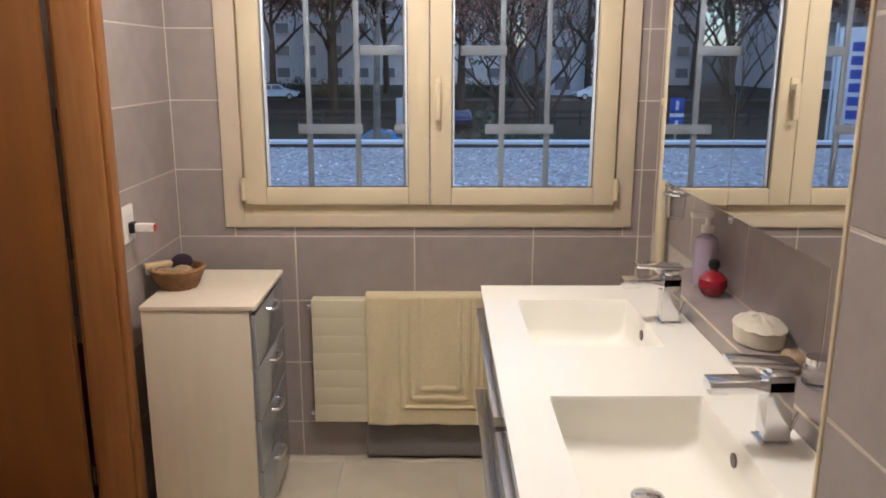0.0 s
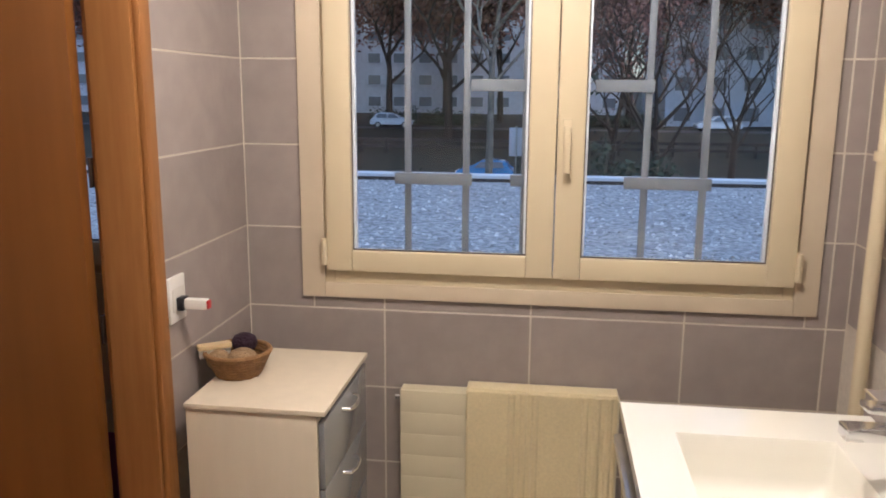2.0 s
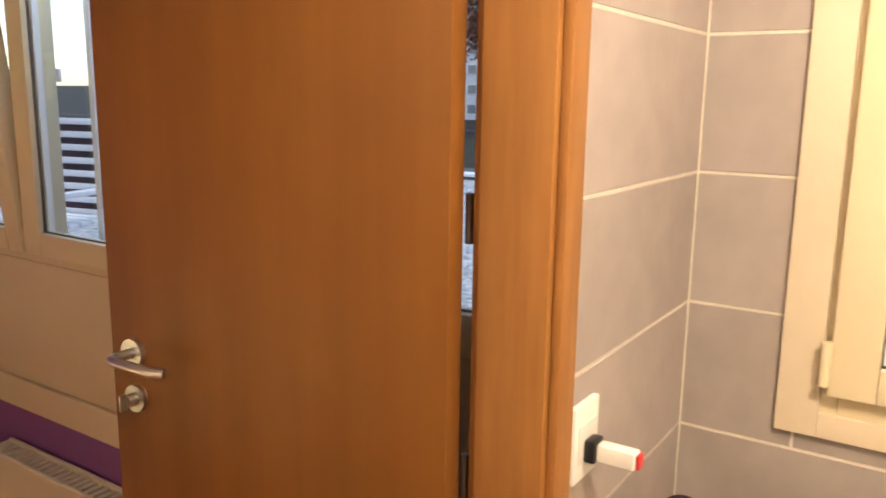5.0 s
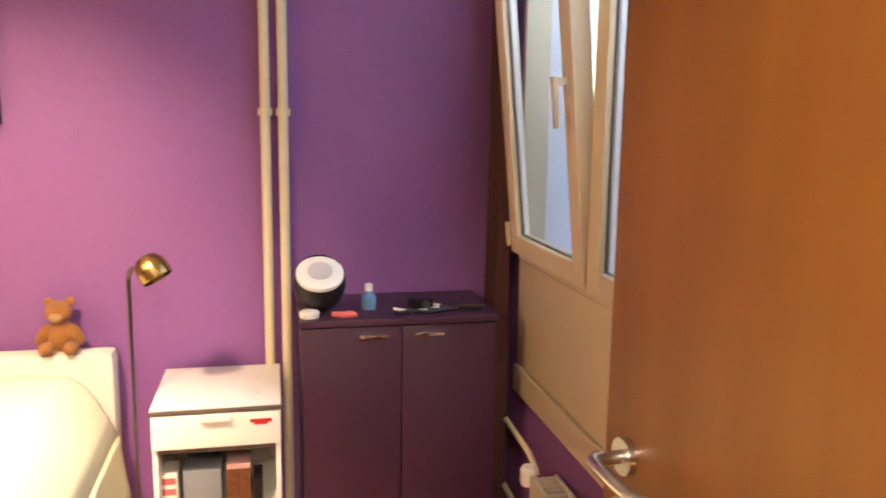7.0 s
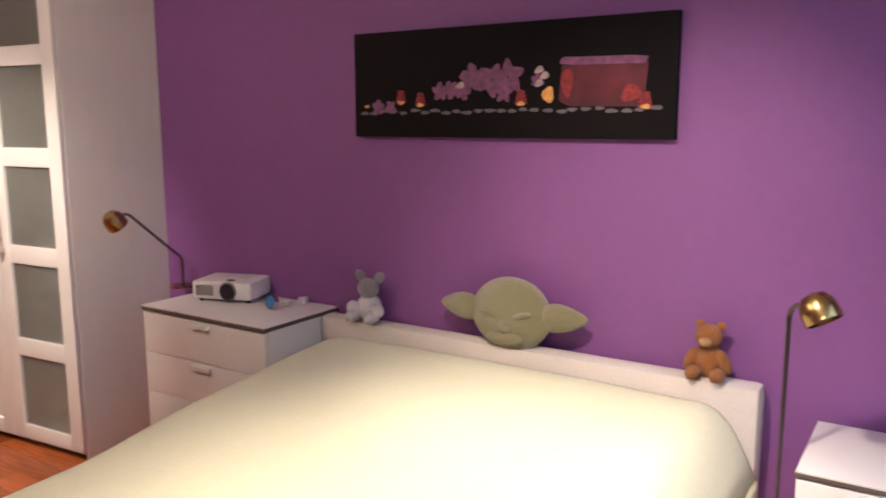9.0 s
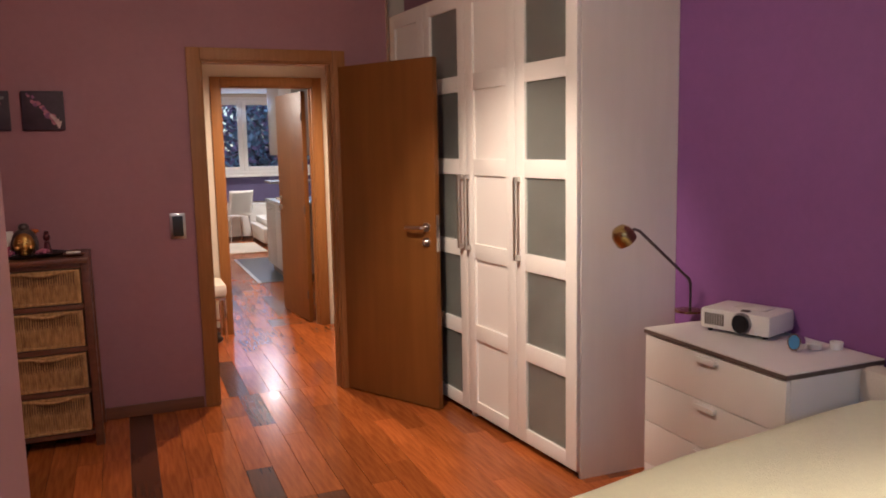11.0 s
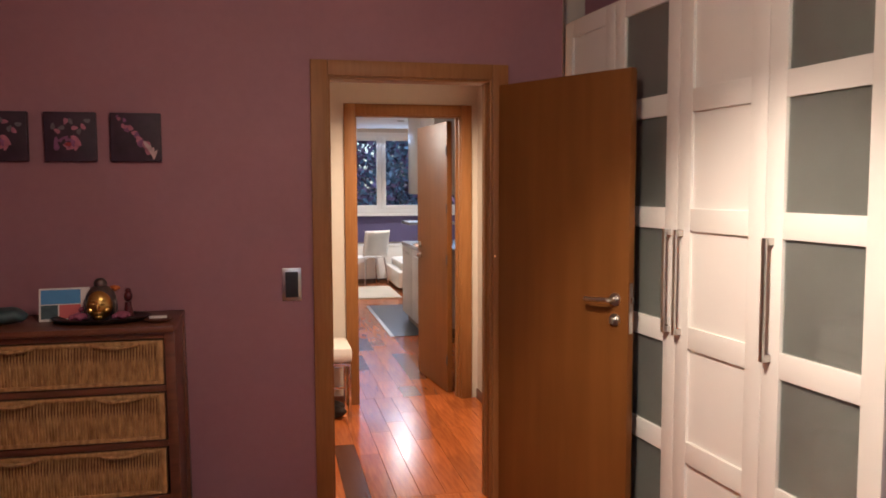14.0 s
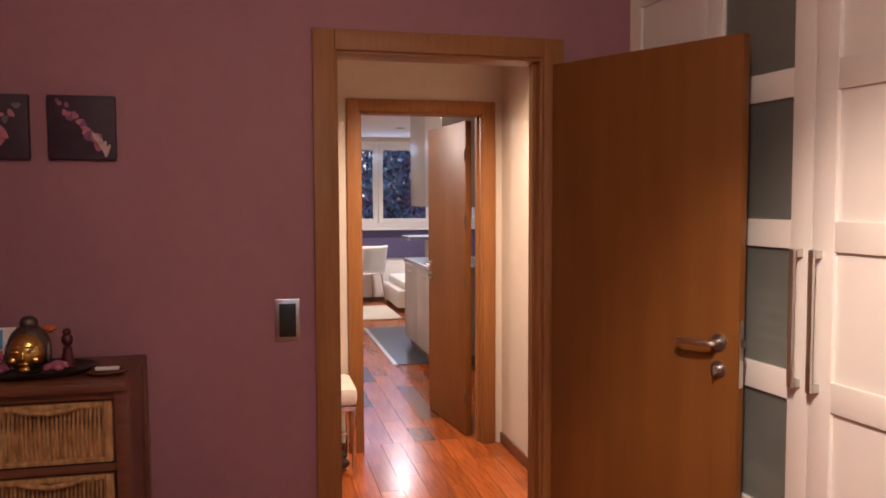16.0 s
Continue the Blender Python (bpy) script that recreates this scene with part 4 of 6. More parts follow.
def nightstand():
    n = thing("nightstand", (-2.81, 0.037, 0), "white nightstand with one drawer and open shelf", "nightstand")
    w = 0.191
    part("top", box(-0.20, 0.21, -w - 0.004, w + 0.004, 0.655, 0.667, 0.002), M["edge_dark"], n, "dark edged top board")
    part("top_face", box(-0.20, 0.208, -w - 0.002, w + 0.002, 0.6675, 0.673, 0.001), M["white_gloss"], n)
    for s in (-1, 1):
        part("side", box(-0.20, 0.195, s * w - (0.016 if s > 0 else 0), s * w + (0.016 if s < 0 else 0), 0.0, 0.6545, 0.002), M["white_gloss"], n)
    part("back", box(-0.20, -0.192, -w + 0.0165, w - 0.0165, 0.05, 0.654), M["white_gloss"], n)
    part("shelf", box(-0.19, 0.19, -w + 0.0165, w - 0.0165, 0.30, 0.318), M["white_gloss"], n)
    part("bottom", box(-0.19, 0.19, -w + 0.0165, w - 0.0165, 0.05, 0.068), M["white_gloss"], n)
    part("rail", box(-0.19, 0.19, -w + 0.0165, w - 0.0165, 0.525, 0.540), M["edge_dark"], n)
    d = part("drawer", box(0.1955, 0.210, -w + 0.001, w - 0.001, 0.545, 0.650, 0.002), M["white_gloss"], n, "white drawer front")
    part("handle", box(0.2105, 0.228, -0.045, 0.045, 0.630, 0.648, 0.003), M["white_gloss"], d)
    part("red_mark", box(0.2102, 0.2118, 0.10, 0.165, 0.617, 0.628), M["red"], d)
    part("red_mark", box(0.2102, 0.2118, 0.112, 0.152, 0.610, 0.6165), M["red"], d)


nightstand()
for i, (y, w, h, m, k) in enumerate([(-0.115, 0.050, 0.125, "paper", "box"), (-0.015, 0.115, 0.130, "clear", "box"), (0.095, 0.075, 0.125, "dresser", "box"), (0.153, 0.030, 0.09, "black", "box")]):
    if m == "clear":
        c = solid("storage_box", box(-2.80, -2.655, y - w / 2, y + w / 2, 0.3185, 0.3185 + h, 0.004), mat("smoky_plastic", (0.22, 0.24, 0.27), 0.15, bump=0, coat=0.4), "smoky plastic box on the nightstand shelf", "box")
    else:
        c = solid("medicine_box", box(-2.76, -2.655, y - w / 2, y + w / 2, 0.3185, 0.3185 + h, 0.003), M[m], "small coloured carton on the nightstand shelf", "carton")
for z, m in ((0.340, "coral"), (0.375, "coral"), (0.410, "coral"), (0.3200, "blue_paint")):
    solid("sticker", box(-2.6548, -2.6535, -0.136, -0.094, z, z + 0.020), M[m], "printed mark on the white carton", "sticker")
solid("pink_lid", box(-2.76, -2.655, 0.058, 0.132, 0.4440, 0.462, 0.004), mat("pale_pink_card", (0.62, 0.36, 0.34), 0.6), "pale pink lid on a dark brown box", "lid")
solid("tissue_pack", box(-2.652, -2.625, 0.06, 0.15, 0.3185, 0.346, 0.01), mat("yellow_pack", (0.62, 0.48, 0.16), 0.5), "pale yellow packet on the nightstand shelf", "packet")
solid("note_slip", box(-2.74, -2.68, 0.15, 0.158, 0.6732, 0.6752), M["paper"], "white paper slip on the nightstand", "paper")


def shoe_cabinet():
    c = thing("plum_cabinet", (-2.855, 0.615, 0), "plum lacquered two-door cabinet in the corner", "cabinet")
    part("body", box(-0.19, 0.175, -0.318, 0.318, 0.04, 0.890, 0.002), M["purple_cab"], c)
    part("top", box(-0.19, 0.197, -0.324, 0.324, 0.8905, 0.912, 0.002), M["purple_cab"], c)
    for s in (-1, 1):
        a, b = (-0.316, -0.0015) if s < 0 else (0.0015, 0.316)
        d = part("door", box(0.1755, 0.193, a, b, 0.045, 0.886, 0.002), M["purple_cab"], c)
        part("handle", box(0.1935, 0.212, s * 0.09 - 0.047, s * 0.09 + 0.047, 0.852, 0.864, 0.003), M["chrome"], d, "slim chrome bar handle")
    part("plinth", box(-0.18, 0.165, -0.31, 0.31, 0, 0.0395), M["purple_cab"], c)


shoe_cabinet()

s = thing("mood_lamp", (-2.79, 0.362, 0.9125), "black globe mood lamp with white round face", "lamp")
bm = ball((0, 0, 0.085), (0.075, 0.075, 0.082))
bmesh.ops.bisect_plane(bm, geom=bm.verts[:] + bm.edges[:] + bm.faces[:], plane_co=(0.03, 0, 0.115), plane_no=(0.55, 0, 0.83), clear_outer=True)
part("shell", bm, M["black"], s)
bm = lathe([(0.002, 0.004), (0.030, 0.005), (0.058, 0.004), (0.066, 0.0), (0.066, -0.012), (0.002, -0.012)], seg=32)
bmesh.ops.transform(bm, matrix=Matrix.Translation((0.030, 0, 0.118)) @ Matrix.Rotation(radians(33.5), 4, "Y"), verts=bm.verts)
f = part("face", bm, M["white_gloss"], s, "white round lamp face")
bm = lathe([(0.020, 0.0055), (0.034, 0.0068), (0.034, 0.0085), (0.020, 0.0085)], seg=32)
bmesh.ops.transform(bm, matrix=Matrix.Translation((0.030, 0, 0.118)) @ Matrix.Rotation(radians(33.5), 4, "Y"), verts=bm.verts)
part("ring", bm, M["plush_white"], f)
s.scale = (1.16, 1.16, 1.16)
solid("hand_cream_tin", lathe([(0.030, 0), (0.032, 0.004), (0.032, 0.018), (0.028, 0.021), (0.002, 0.022)], (-2.715, 0.325, 0.9125)), M["paper"], "white round tin on the plum cabinet", "tin")
t = thing("sanitizer_bottle", (-2.80, 0.525, 0.9125), "small blue bottle with a white cap", "bottle")
part("bottle", lathe([(0.024, 0), (0.026, 0.004), (0.026, 0.045), (0.012, 0.058), (0.010, 0.062)]), mat("clear_blue", (0.14, 0.30, 0.48), 0.15, bump=0, coat=0.4), t)
part("cap", lathe([(0.013, 0.0622), (0.013, 0.083), (0.009, 0.087)]), M["white_gloss"], t)
t = thing("camera_gear", (-2.80, 0.70, 0.9125), "small dark camera with white strap", "gadget", turn=20)
part("body", box(-0.03, 0.03, -0.035, 0.035, 0, 0.032, 0.005), M["black"], t)
part("lens", rod((0.031, 0, 0.017), (0.048, 0, 0.017), 0.013), M["dark_metal"], t)
part("strap", tube([(-0.01, 0.03, 0.006), (0.03, 0.06, 0.006), (0.06, 0.03, 0.006), (0.07, -0.02, 0.006), (0.05, -0.08, 0.006), (0.0, -0.10, 0.006)], 0.0055), M["paper"], t)
for pts, mt in (([(-2.72, 0.40), (-2.70, 0.43), (-2.73, 0.46), (-2.69, 0.47), (-2.70, 0.42)], "coral"), ([(-2.74, 0.68), (-2.72, 0.75), (-2.76, 0.82), (-2.71, 0.86), (-2.74, 0.90)], "black"), ([(-2.78, 0.76), (-2.73, 0.80), (-2.78, 0.85), (-2.75, 0.91)], "dark_metal"), ([(-2.70, 0.60), (-2.72, 0.66), (-2.70, 0.72), (-2.72, 0.78)], "black")):
    bm = tube([(x, y, 0.9180 + 0.004 * (k % 2)) for k, (x, y) in enumerate(pts)], 0.0055 if mt != "coral" else 0.009)
    solid("charging_cable" if mt != "coral" else "hair_tie", bm, M[mt], "coiled dark cable on the plum cabinet" if mt != "coral" else "coral fabric hair tie on the plum cabinet", "cable" if mt != "coral" else "hair tie")

for y in (0.198, 0.258):
    t = thing("heating_pipe", (-3.012, y, 0), "cream painted vertical heating pipe on the wall", "pipe", "heating pipes")
    part("tube", rod((0, 0, 0), (0, 0, H), 0.0165, seg=16), M["upvc"], t)
    part("bracket", rod((0, 0, 1.548), (0, 0, 1.572), 0.024, seg=16), M["upvc"], t)
    part("wall_stub", rod((-0.0375, 0, 1.56), (-0.02, 0, 1.56), 0.008), M["upvc"], t)


def curtain_f(u, v):
    a = u * 26
    return (-3.035 + 0.20 * u, 1.005 + 0.022 * math.sin(a) + 0.006 * math.sin(v * 5 + a), 0.06 + 2.38 * v)


cu = solid("curtain", sheet(60, 12, curtain_f), mat("dark_brown_curtain", (0.075, 0.022, 0.020), 0.85, var=0.2, scale=40, bump=0.3), "dark brown curtain bunched beside the bedroom window", "curtain")
cu.modifiers.new("thick", "SOLIDIFY").thickness = 0.004
rl = thing("curtain_rail", (-1.8, 1.0, 2.455), "slim white curtain rail above the window", "rail")
part("rail", box(-1.24, 1.24, -0.012, 0.012, 0.0, 0.02, 0.003), M["white_gloss"], rl)
for x in (-1.1, 0.0, 1.1):
    part("bracket", box(x - 0.012, x + 0.012, -0.008, 0.008, 0.0205, 0.0448), M["white_gloss"], rl)


def bedroom_radiator():
    r = thing("panel_radiator", (-1.55, 1.00, 0.13), "cream panel radiator below the bedroom window", "radiator")
    bm = bmesh.new()
    box(-0.80, 0.80, -0.045, -0.030, 0, 0.36, 0.006, bm)
    part("front_panel", bm, M["radiator"], r)
    part("back_panel", box(-0.80, 0.80, 0.030, 0.045, 0, 0.36, 0.006), M["radiator"], r)
    for x in (-0.795, 0.785):
        part("end_cap", box(x, x + 0.012, -0.029, 0.029, 0.005, 0.355), M["radiator"], r)
    bm = bmesh.new()
    for i in range(54):
        box(-0.775 + i * 0.0288, -0.760 + i * 0.0288, -0.029, 0.029, 0.340, 0.352, bm=bm)
    part("top_grille", bm, M["radiator"], r)
    v = part("valve", rod((-0.86, 0, 0.32), (-0.805, 0, 0.32), 0.012), M["chrome"], r)
    part("thermostat_knob", lathe([(0.022, -0.03), (0.026, -0.02), (0.026, 0.02), (0.018, 0.032)], (-0.885, -0.02, 0.32)), M["white_gloss"], v, "white thermostat knob")
    part("feed_pipe", tube([(-1.47, 0.030, 0.350), (-1.0, 0.020, 0.342), (-0.90, 0.008, 0.335), (-0.86, 0.0, 0.32)], 0.010), M["radiator"], r)
    part("return_pipe", tube([(-1.47, 0.030, 0.10), (-0.90, 0.02, 0.08), (-0.805, 0, 0.05)], 0.010), M["radiator"], r)
    for x in (-0.5, 0.5):
        part("wall_bracket", box(x - 0.015, x + 0.015, 0.0455, 0.0595, 0.03, 0.33), M["radiator"], r)


bedroom_radiator()


def drawer_chest():
    c = thing("drawer_chest", (-2.83, -2.44, 0), "white chest of four drawers with dark edged top", "chest")
    w = 0.37
    part("carcass", box(-0.215, 0.198, -w, w, 0.03, 0.757, 0.002), M["white_gloss"], c)
    part("top", box(-0.215, 0.222, -w - 0.004, w + 0.004, 0.7575, 0.773, 0.002), M["edge_dark"], c, "dark edged top board")
    part("top_face", box(-0.215, 0.220, -w - 0.002, w + 0.002, 0.7735, 0.779, 0.001), M["white_gloss"], c)
    part("plinth", box(-0.20, 0.17, -w + 0.02, w - 0.02, 0, 0.0295), M["white_gloss"], c)
    for i in range(4):
        z0 = 0.035 + i * 0.180
        d = part("drawer", box(0.1985, 0.216, -w + 0.002, w - 0.002, z0, z0 + 0.1765, 0.002), M["white_gloss"], c)
        part("handle", box(0.2165, 0.236, -0.055, 0.055, z0 + 0.148, z0 + 0.168, 0.003), M["white_gloss"], d)


drawer_chest()

p = thing("projector", (-2.925, -2.58, 0.7795), "white video projector standing on the chest", "projector", turn=19)
p.scale = (0.76, 0.76, 0.84)
part("body", box(-0.13, 0.14, -0.19, 0.19, 0.012, 0.112, 0.022), M["white_gloss"], p)
ln = part("lens_ring", rod((0.136, 0.045, 0.062), (0.152, 0.045, 0.062), 0.050, seg=28), M["plush_grey"], p)
part("lens", rod((0.1525, 0.045, 0.062), (0.165, 0.045, 0.062), 0.042, seg=28), M["black"], ln)
part("top_panel", box(-0.06, 0.06, -0.05, 0.12, 0.1125, 0.117, 0.002), M["white_lam"], p)
part("focus_tab", box(0.09, 0.12, 0.025, 0.065, 0.1125, 0.119, 0.002), M["edge_dark"], p)
bm = bmesh.new()
for i in range(8):
    box(0.139, 0.1425, -0.16 + i * 0.014, -0.152 + i * 0.014, 0.035, 0.090, bm=bm)
part("vent", bm, M["edge_dark"], p)
for x in (-0.1, 0.1):
    for y in (-0.15, 0.15):
        part("foot", rod((x, y, 0), (x, y, 0.0125), 0.012), M["rubber"], p)
t = thing("alarm_clock", (-2.850, -2.262, 0.7795), "small round silver alarm clock", "clock")
bm = lathe([(0.030, -0.012), (0.033, 0.0), (0.030, 0.012), (0.026, 0.012), (0.026, 0.009), (0.001, 0.009)], seg=24)
bmesh.ops.transform(bm, matrix=Matrix.Translation((0, 0, 0.034)) @ Matrix.Rotation(radians(80), 4, "Y"), verts=bm.verts)
part("case", bm, M["chrome"], t)
part("dial", rod((0.0095, 0, 0.0355), (0.0105, 0, 0.0357), 0.025, seg=24), M["blue_paint"], t)
part("foot", box(-0.012, 0.012, -0.014, 0.014, 0, 0.006), M["chrome"], t)
solid("candle_cup", lathe([(0.020, 0), (0.024, 0.002), (0.025, 0.022), (0.022, 0.022), (0.020, 0.006)], (-2.935, -2.262, 0.7795)), M["paper"], "small white candle cup on the chest", "candle")
solid("candle_cup", lathe([(0.018, 0), (0.022, 0.002), (0.022, 0.028), (0.019, 0.028), (0.018, 0.006)], (-3.000, -2.225, 0.7795)), M["paper"], "small white candle cup on the chest", "candle")


# soft toys, each one plain mesh, sitting on the headboard
def toy(name, bm, material, label):
    return solid(name, bm, material, label, "soft toy")


bm = bmesh.new()
bx, by, bz = -2.985, -0.480, 0.764
ball((bx, by, bz + 0.062), (0.052, 0.058, 0.066), bm)
ball((bx + 0.010, by - 0.004, bz + 0.162), (0.047, 0.052, 0.047), bm)
for s in (-1, 1):
    ball((bx, by + s * 0.040, bz + 0.203), (0.013, 0.019, 0.019), bm, 12)
    ball((bx + 0.024, by + s * 0.062, bz + 0.070), (0.026, 0.024, 0.050), bm, 14, Matrix.Rotation(s * 0.45, 4, "X"))
    ball((bx + 0.052, by + s * 0.046, bz + 0.022), (0.050, 0.030, 0.026), bm, 14)
fur = len(bm.faces)
ball((bx + 0.052, by - 0.004, bz + 0.148), (0.022, 0.026, 0.020), bm, 14)
bmesh.ops.scale(bm, vec=(0.82, 0.82, 0.82), space=Matrix.Translation((-bx, -by, -bz)), verts=bm.verts)
bear = toy("teddy_bear", bm, M["plush_brown"], "brown plush teddy bear with a pale muzzle on the headboard")
bear.data.materials.append(mat("tan_plush", (0.52, 0.30, 0.14), 0.98, var=0.2, scale=110, bump=0.9, bscale=300))
for pl in bear.data.polygons:
    pl.material_index = 1 if pl.index >= fur else 0

bm = bmesh.new()
bx, by, bz = -2.985, -1.845, 0.760
ball((bx, by, bz + 0.055), (0.048, 0.055, 0.060), bm)
ball((bx + 0.012, by + 0.004, bz + 0.138), (0.042, 0.046, 0.042), bm)
for s in (-1, 1):
    ball((bx - 0.005, by + s * 0.048, bz + 0.182), (0.012, 0.030, 0.022), bm, 12, Matrix.Rotation(s * 0.7, 4, "X"))
    ball((bx + 0.030, by + s * 0.062, bz + 0.052), (0.026, 0.030, 0.030), bm, 14)
    ball((bx + 0.050, by + s * 0.048, bz + 0.024), (0.040, 0.028, 0.024), bm, 14)
rab = toy("plush_rabbit", bm, M["plush_white"], "grey and white plush rabbit on the headboard")
rab.data.materials.append(M["plush_grey"])
for pl in rab.data.polygons:
    if pl.center.z > bz + 0.105 or pl.center.x < bx - 0.01:
        pl.material_index = 1

bm = bmesh.new()
bx, by, bz = -2.975, -1.185, 0.735
ball((bx, by, bz + 0.140), (0.062, 0.160, 0.138), bm, 32)
for v in bm.verts:
    if v.co.z < bz + 0.10:
        v.co.y = by + (v.co.y - by) * (1 - 0.9 * (bz + 0.10 - v.co.z))
for s in (-1, 1):
    eb = bmesh.new()
    ball((0, 0, 0), (0.026, 0.088, 0.062), eb, 20)
    for v in eb.verts:
        k = (v.co.y * s + 0.085) / 0.17
        v.co.z *= 1.12 - 0.68 * k
        v.co.z += 0.004 * k
        v.co.x += 0.018 * (1 - k)
    bmesh.ops.transform(eb, matrix=Matrix.Translation((bx, by + s * 0.212, bz + 0.150)), verts=eb.verts)
    me = bpy.data.meshes.new("ear")
    eb.to_mesh(me)
    eb.free()
    bm.from_mesh(me)
for s in (-1, 1):
    ball((bx + 0.050, by + s * 0.062, bz + 0.150), (0.018, 0.045, 0.014), bm, 14, Matrix.Rotation(s * 0.25, 4, "X"))
ball((bx + 0.058, by, bz + 0.105), (0.018, 0.030, 0.024), bm, 14)
ball((bx + 0.052, by, bz + 0.062), (0.018, 0.075, 0.026), bm, 14)
toy("plush_cushion", bm, M["plush_green"], "olive green plush cushion with two long pointed ears")


# ---------- pictures ----------
def blob(bm, x, y, z, rx, ry, n=10, axis="x", rot=0.0):
    """A flat printed patch, 1 mm proud of the canvas."""
    vs = []
    for k in range(n):
        a = 2 * math.pi * k / n
        w = 1 + 0.14 * math.sin(3 * a + x * 40 + y * 17)
        p, q = rx * w * math.cos(a), ry * w * math.sin(a)
        p, q = p * math.cos(rot) - q * math.sin(rot), p * math.sin(rot) + q * math.cos(rot)
        vs.append(bm.verts.new((x, y + p, z + q) if axis == "x" else (y + p, x, z + q)))
    bm.faces.new(vs)


def wide_picture():
    p = thing("canvas_picture", (-3.0495, -1.28, 1.508), "wide black canvas print of candles and orchids", "picture")
    part("canvas", box(0, 0.030, -0.648, 0.648, 0, 0.402, 0.003), M["canvas_black"], p)
    rng = random.Random(4)
    f = 0.0312

    def spot(m, *rows):
        bm = bmesh.new()
        for x, cx, cz, rx, rz, rot in rows:
            blob(bm, x, cx, cz, rx, rz, 12, "x", rot)
        part("print", bm, M[m], p)
    for cx, cz, r in ((-0.53, 0.115, 0.026), (-0.47, 0.115, 0.022), (-0.24, 0.17, 0.03), (-0.19, 0.175, 0.03), (-0.10, 0.215, 0.045), (-0.02, 0.205, 0.05), (0.05, 0.215, 0.05), (0.03, 0.16, 0.03), (-0.14, 0.17, 0.03), (0.16, 0.20, 0.02)):
        spot("p_orchid", *[(f + 0.0002 * k, cx + r * 0.62 * math.cos(k * 1.257 + cx * 9), cz + r * 0.62 * math.sin(k * 1.257 + cx * 9), r * 0.62, r * 0.42, k * 1.257 + cx * 9) for k in range(5)])
    for cx, cz in ((-0.42, 0.155), (-0.33, 0.145), (0.10, 0.145), (0.55, 0.13)):
        spot("p_red", *[(f + 0.0005, cx, cz - 0.020 + k * 0.012, 0.026 - 0.003 * k, 0.008, 0) for k in range(4)])
        spot("p_amber", (f + 0.0012, cx, cz - 0.024, 0.016, 0.008, 0))
    spot("p_amber", (f + 0.0012, -0.585, 0.118, 0.012, 0.006, 0))
    spot("p_amber", (f + 0.0012, 0.205, 0.150, 0.022, 0.028, 0))
    for m, z0, z1, lift in (("p_towel", 0.108, 0.268, 0.0001), ("p_orchid", 0.246, 0.272, 0.0004)):
        bm = bmesh.new()
        vs = []
        for k in range(32):
            a = 2 * math.pi * k / 32
            e, g = math.copysign(abs(math.cos(a)) ** 0.22, math.cos(a)), math.copysign(abs(math.sin(a)) ** 0.22, math.sin(a))
            vs.append(bm.verts.new((f + lift, 0.40 + 0.150 * e + 0.006 * math.sin(k), (z0 + z1) / 2 + (z1 - z0) / 2 * g + 0.004 * math.sin(e * 5))))
        bm.faces.new(vs)
        part("print", bm, M[m], p)
    spot("p_red", (f + 0.0006, 0.275, 0.190, 0.022, 0.050, 0), (f + 0.0006, 0.50, 0.150, 0.035, 0.028, 0.4))
    for k in range(26):
        spot("p_grey", (f + 0.0001, -0.6 + k * 0.047 + 0.012 * rng.random(), 0.090 + 0.014 * rng.random(), 0.016 + 0.010 * rng.random(), 0.007, 0))
    for cx, cz in ((0.17, 0.19), (0.19, 0.215), (0.17, 0.235), (-0.15, 0.19)):
        spot("p_pale", (f + 0.0018, cx, cz, 0.018, 0.012, 0.4))


wide_picture()


def small_picture(x, kind):
    p = thing("canvas_picture", (x, -5.0145, 1.652), "small square plum canvas print with flowers", "picture", "three small canvases")
    part("canvas", box(-0.103, 0.103, 0, 0.028, 0, 0.208, 0.004), M["canvas_plum"], p)
    rng = random.Random(kind)
    lift = 0.0283

    def dab(m, cx, cz, rx, rz, rot=0.0):
        nonlocal lift
        lift += 0.00005
        bm = bmesh.new()
        blob(bm, lift, cx, cz, rx, rz, 12, "y", rot)
        part("print", bm, M[m], p)
    if kind == 1:
        for k in range(15):
            u = k / 14
            cx, cz = 0.080 - 0.125 * u, 0.185 - 0.135 * u ** 1.4
            dab("p_pink" if k % 3 else "p_orchid", cx + rng.uniform(-.01, .01), cz + rng.uniform(-.01, .01), 0.007 + 0.012 * u, 0.005 + 0.010 * u, rng.random() * 3)
        for k in range(5):
            dab("p_pale", -0.045 - 0.008 * k, 0.070 - 0.010 * k, 0.022, 0.007, 0.9 + 0.25 * k)
    else:
        cx, cz = 0.004 * kind, 0.072
        for k in range(14):
            a, q = k * 2.4, 0.046 * (1 - k / 15)
            dab(("p_orchid", "p_pink", "canvas_plum")[k % 3], cx + q * math.cos(a), cz + 0.6 * q * math.sin(a), 0.030 * (1 - k / 20), 0.012 * (1 - k / 24), a + 1.57)
        dab("p_red", cx, cz, 0.014, 0.009)
        for k in range(9):
            dab("p_pink" if k % 2 else "p_grey", -0.07 + 0.017 * k, 0.150 + 0.024 * math.sin(k * 1.3 + kind), 0.014, 0.009, k)


small_picture(-0.317, 1)
small_picture(-0.055, 2)
small_picture(0.215, 3)

t = thing("wall_switch", (-0.967, -5.0145, 1.096), "dark wall switch panel in a steel frame", "switch")
part("frame", box(-0.043, 0.043, -0.0005, 0.009, -0.075, 0.075, 0.003), M["steel"], t)
part("panel", box(-0.029, 0.029, 0.0092, 0.012, -0.059, 0.059, 0.002), M["black"], t)


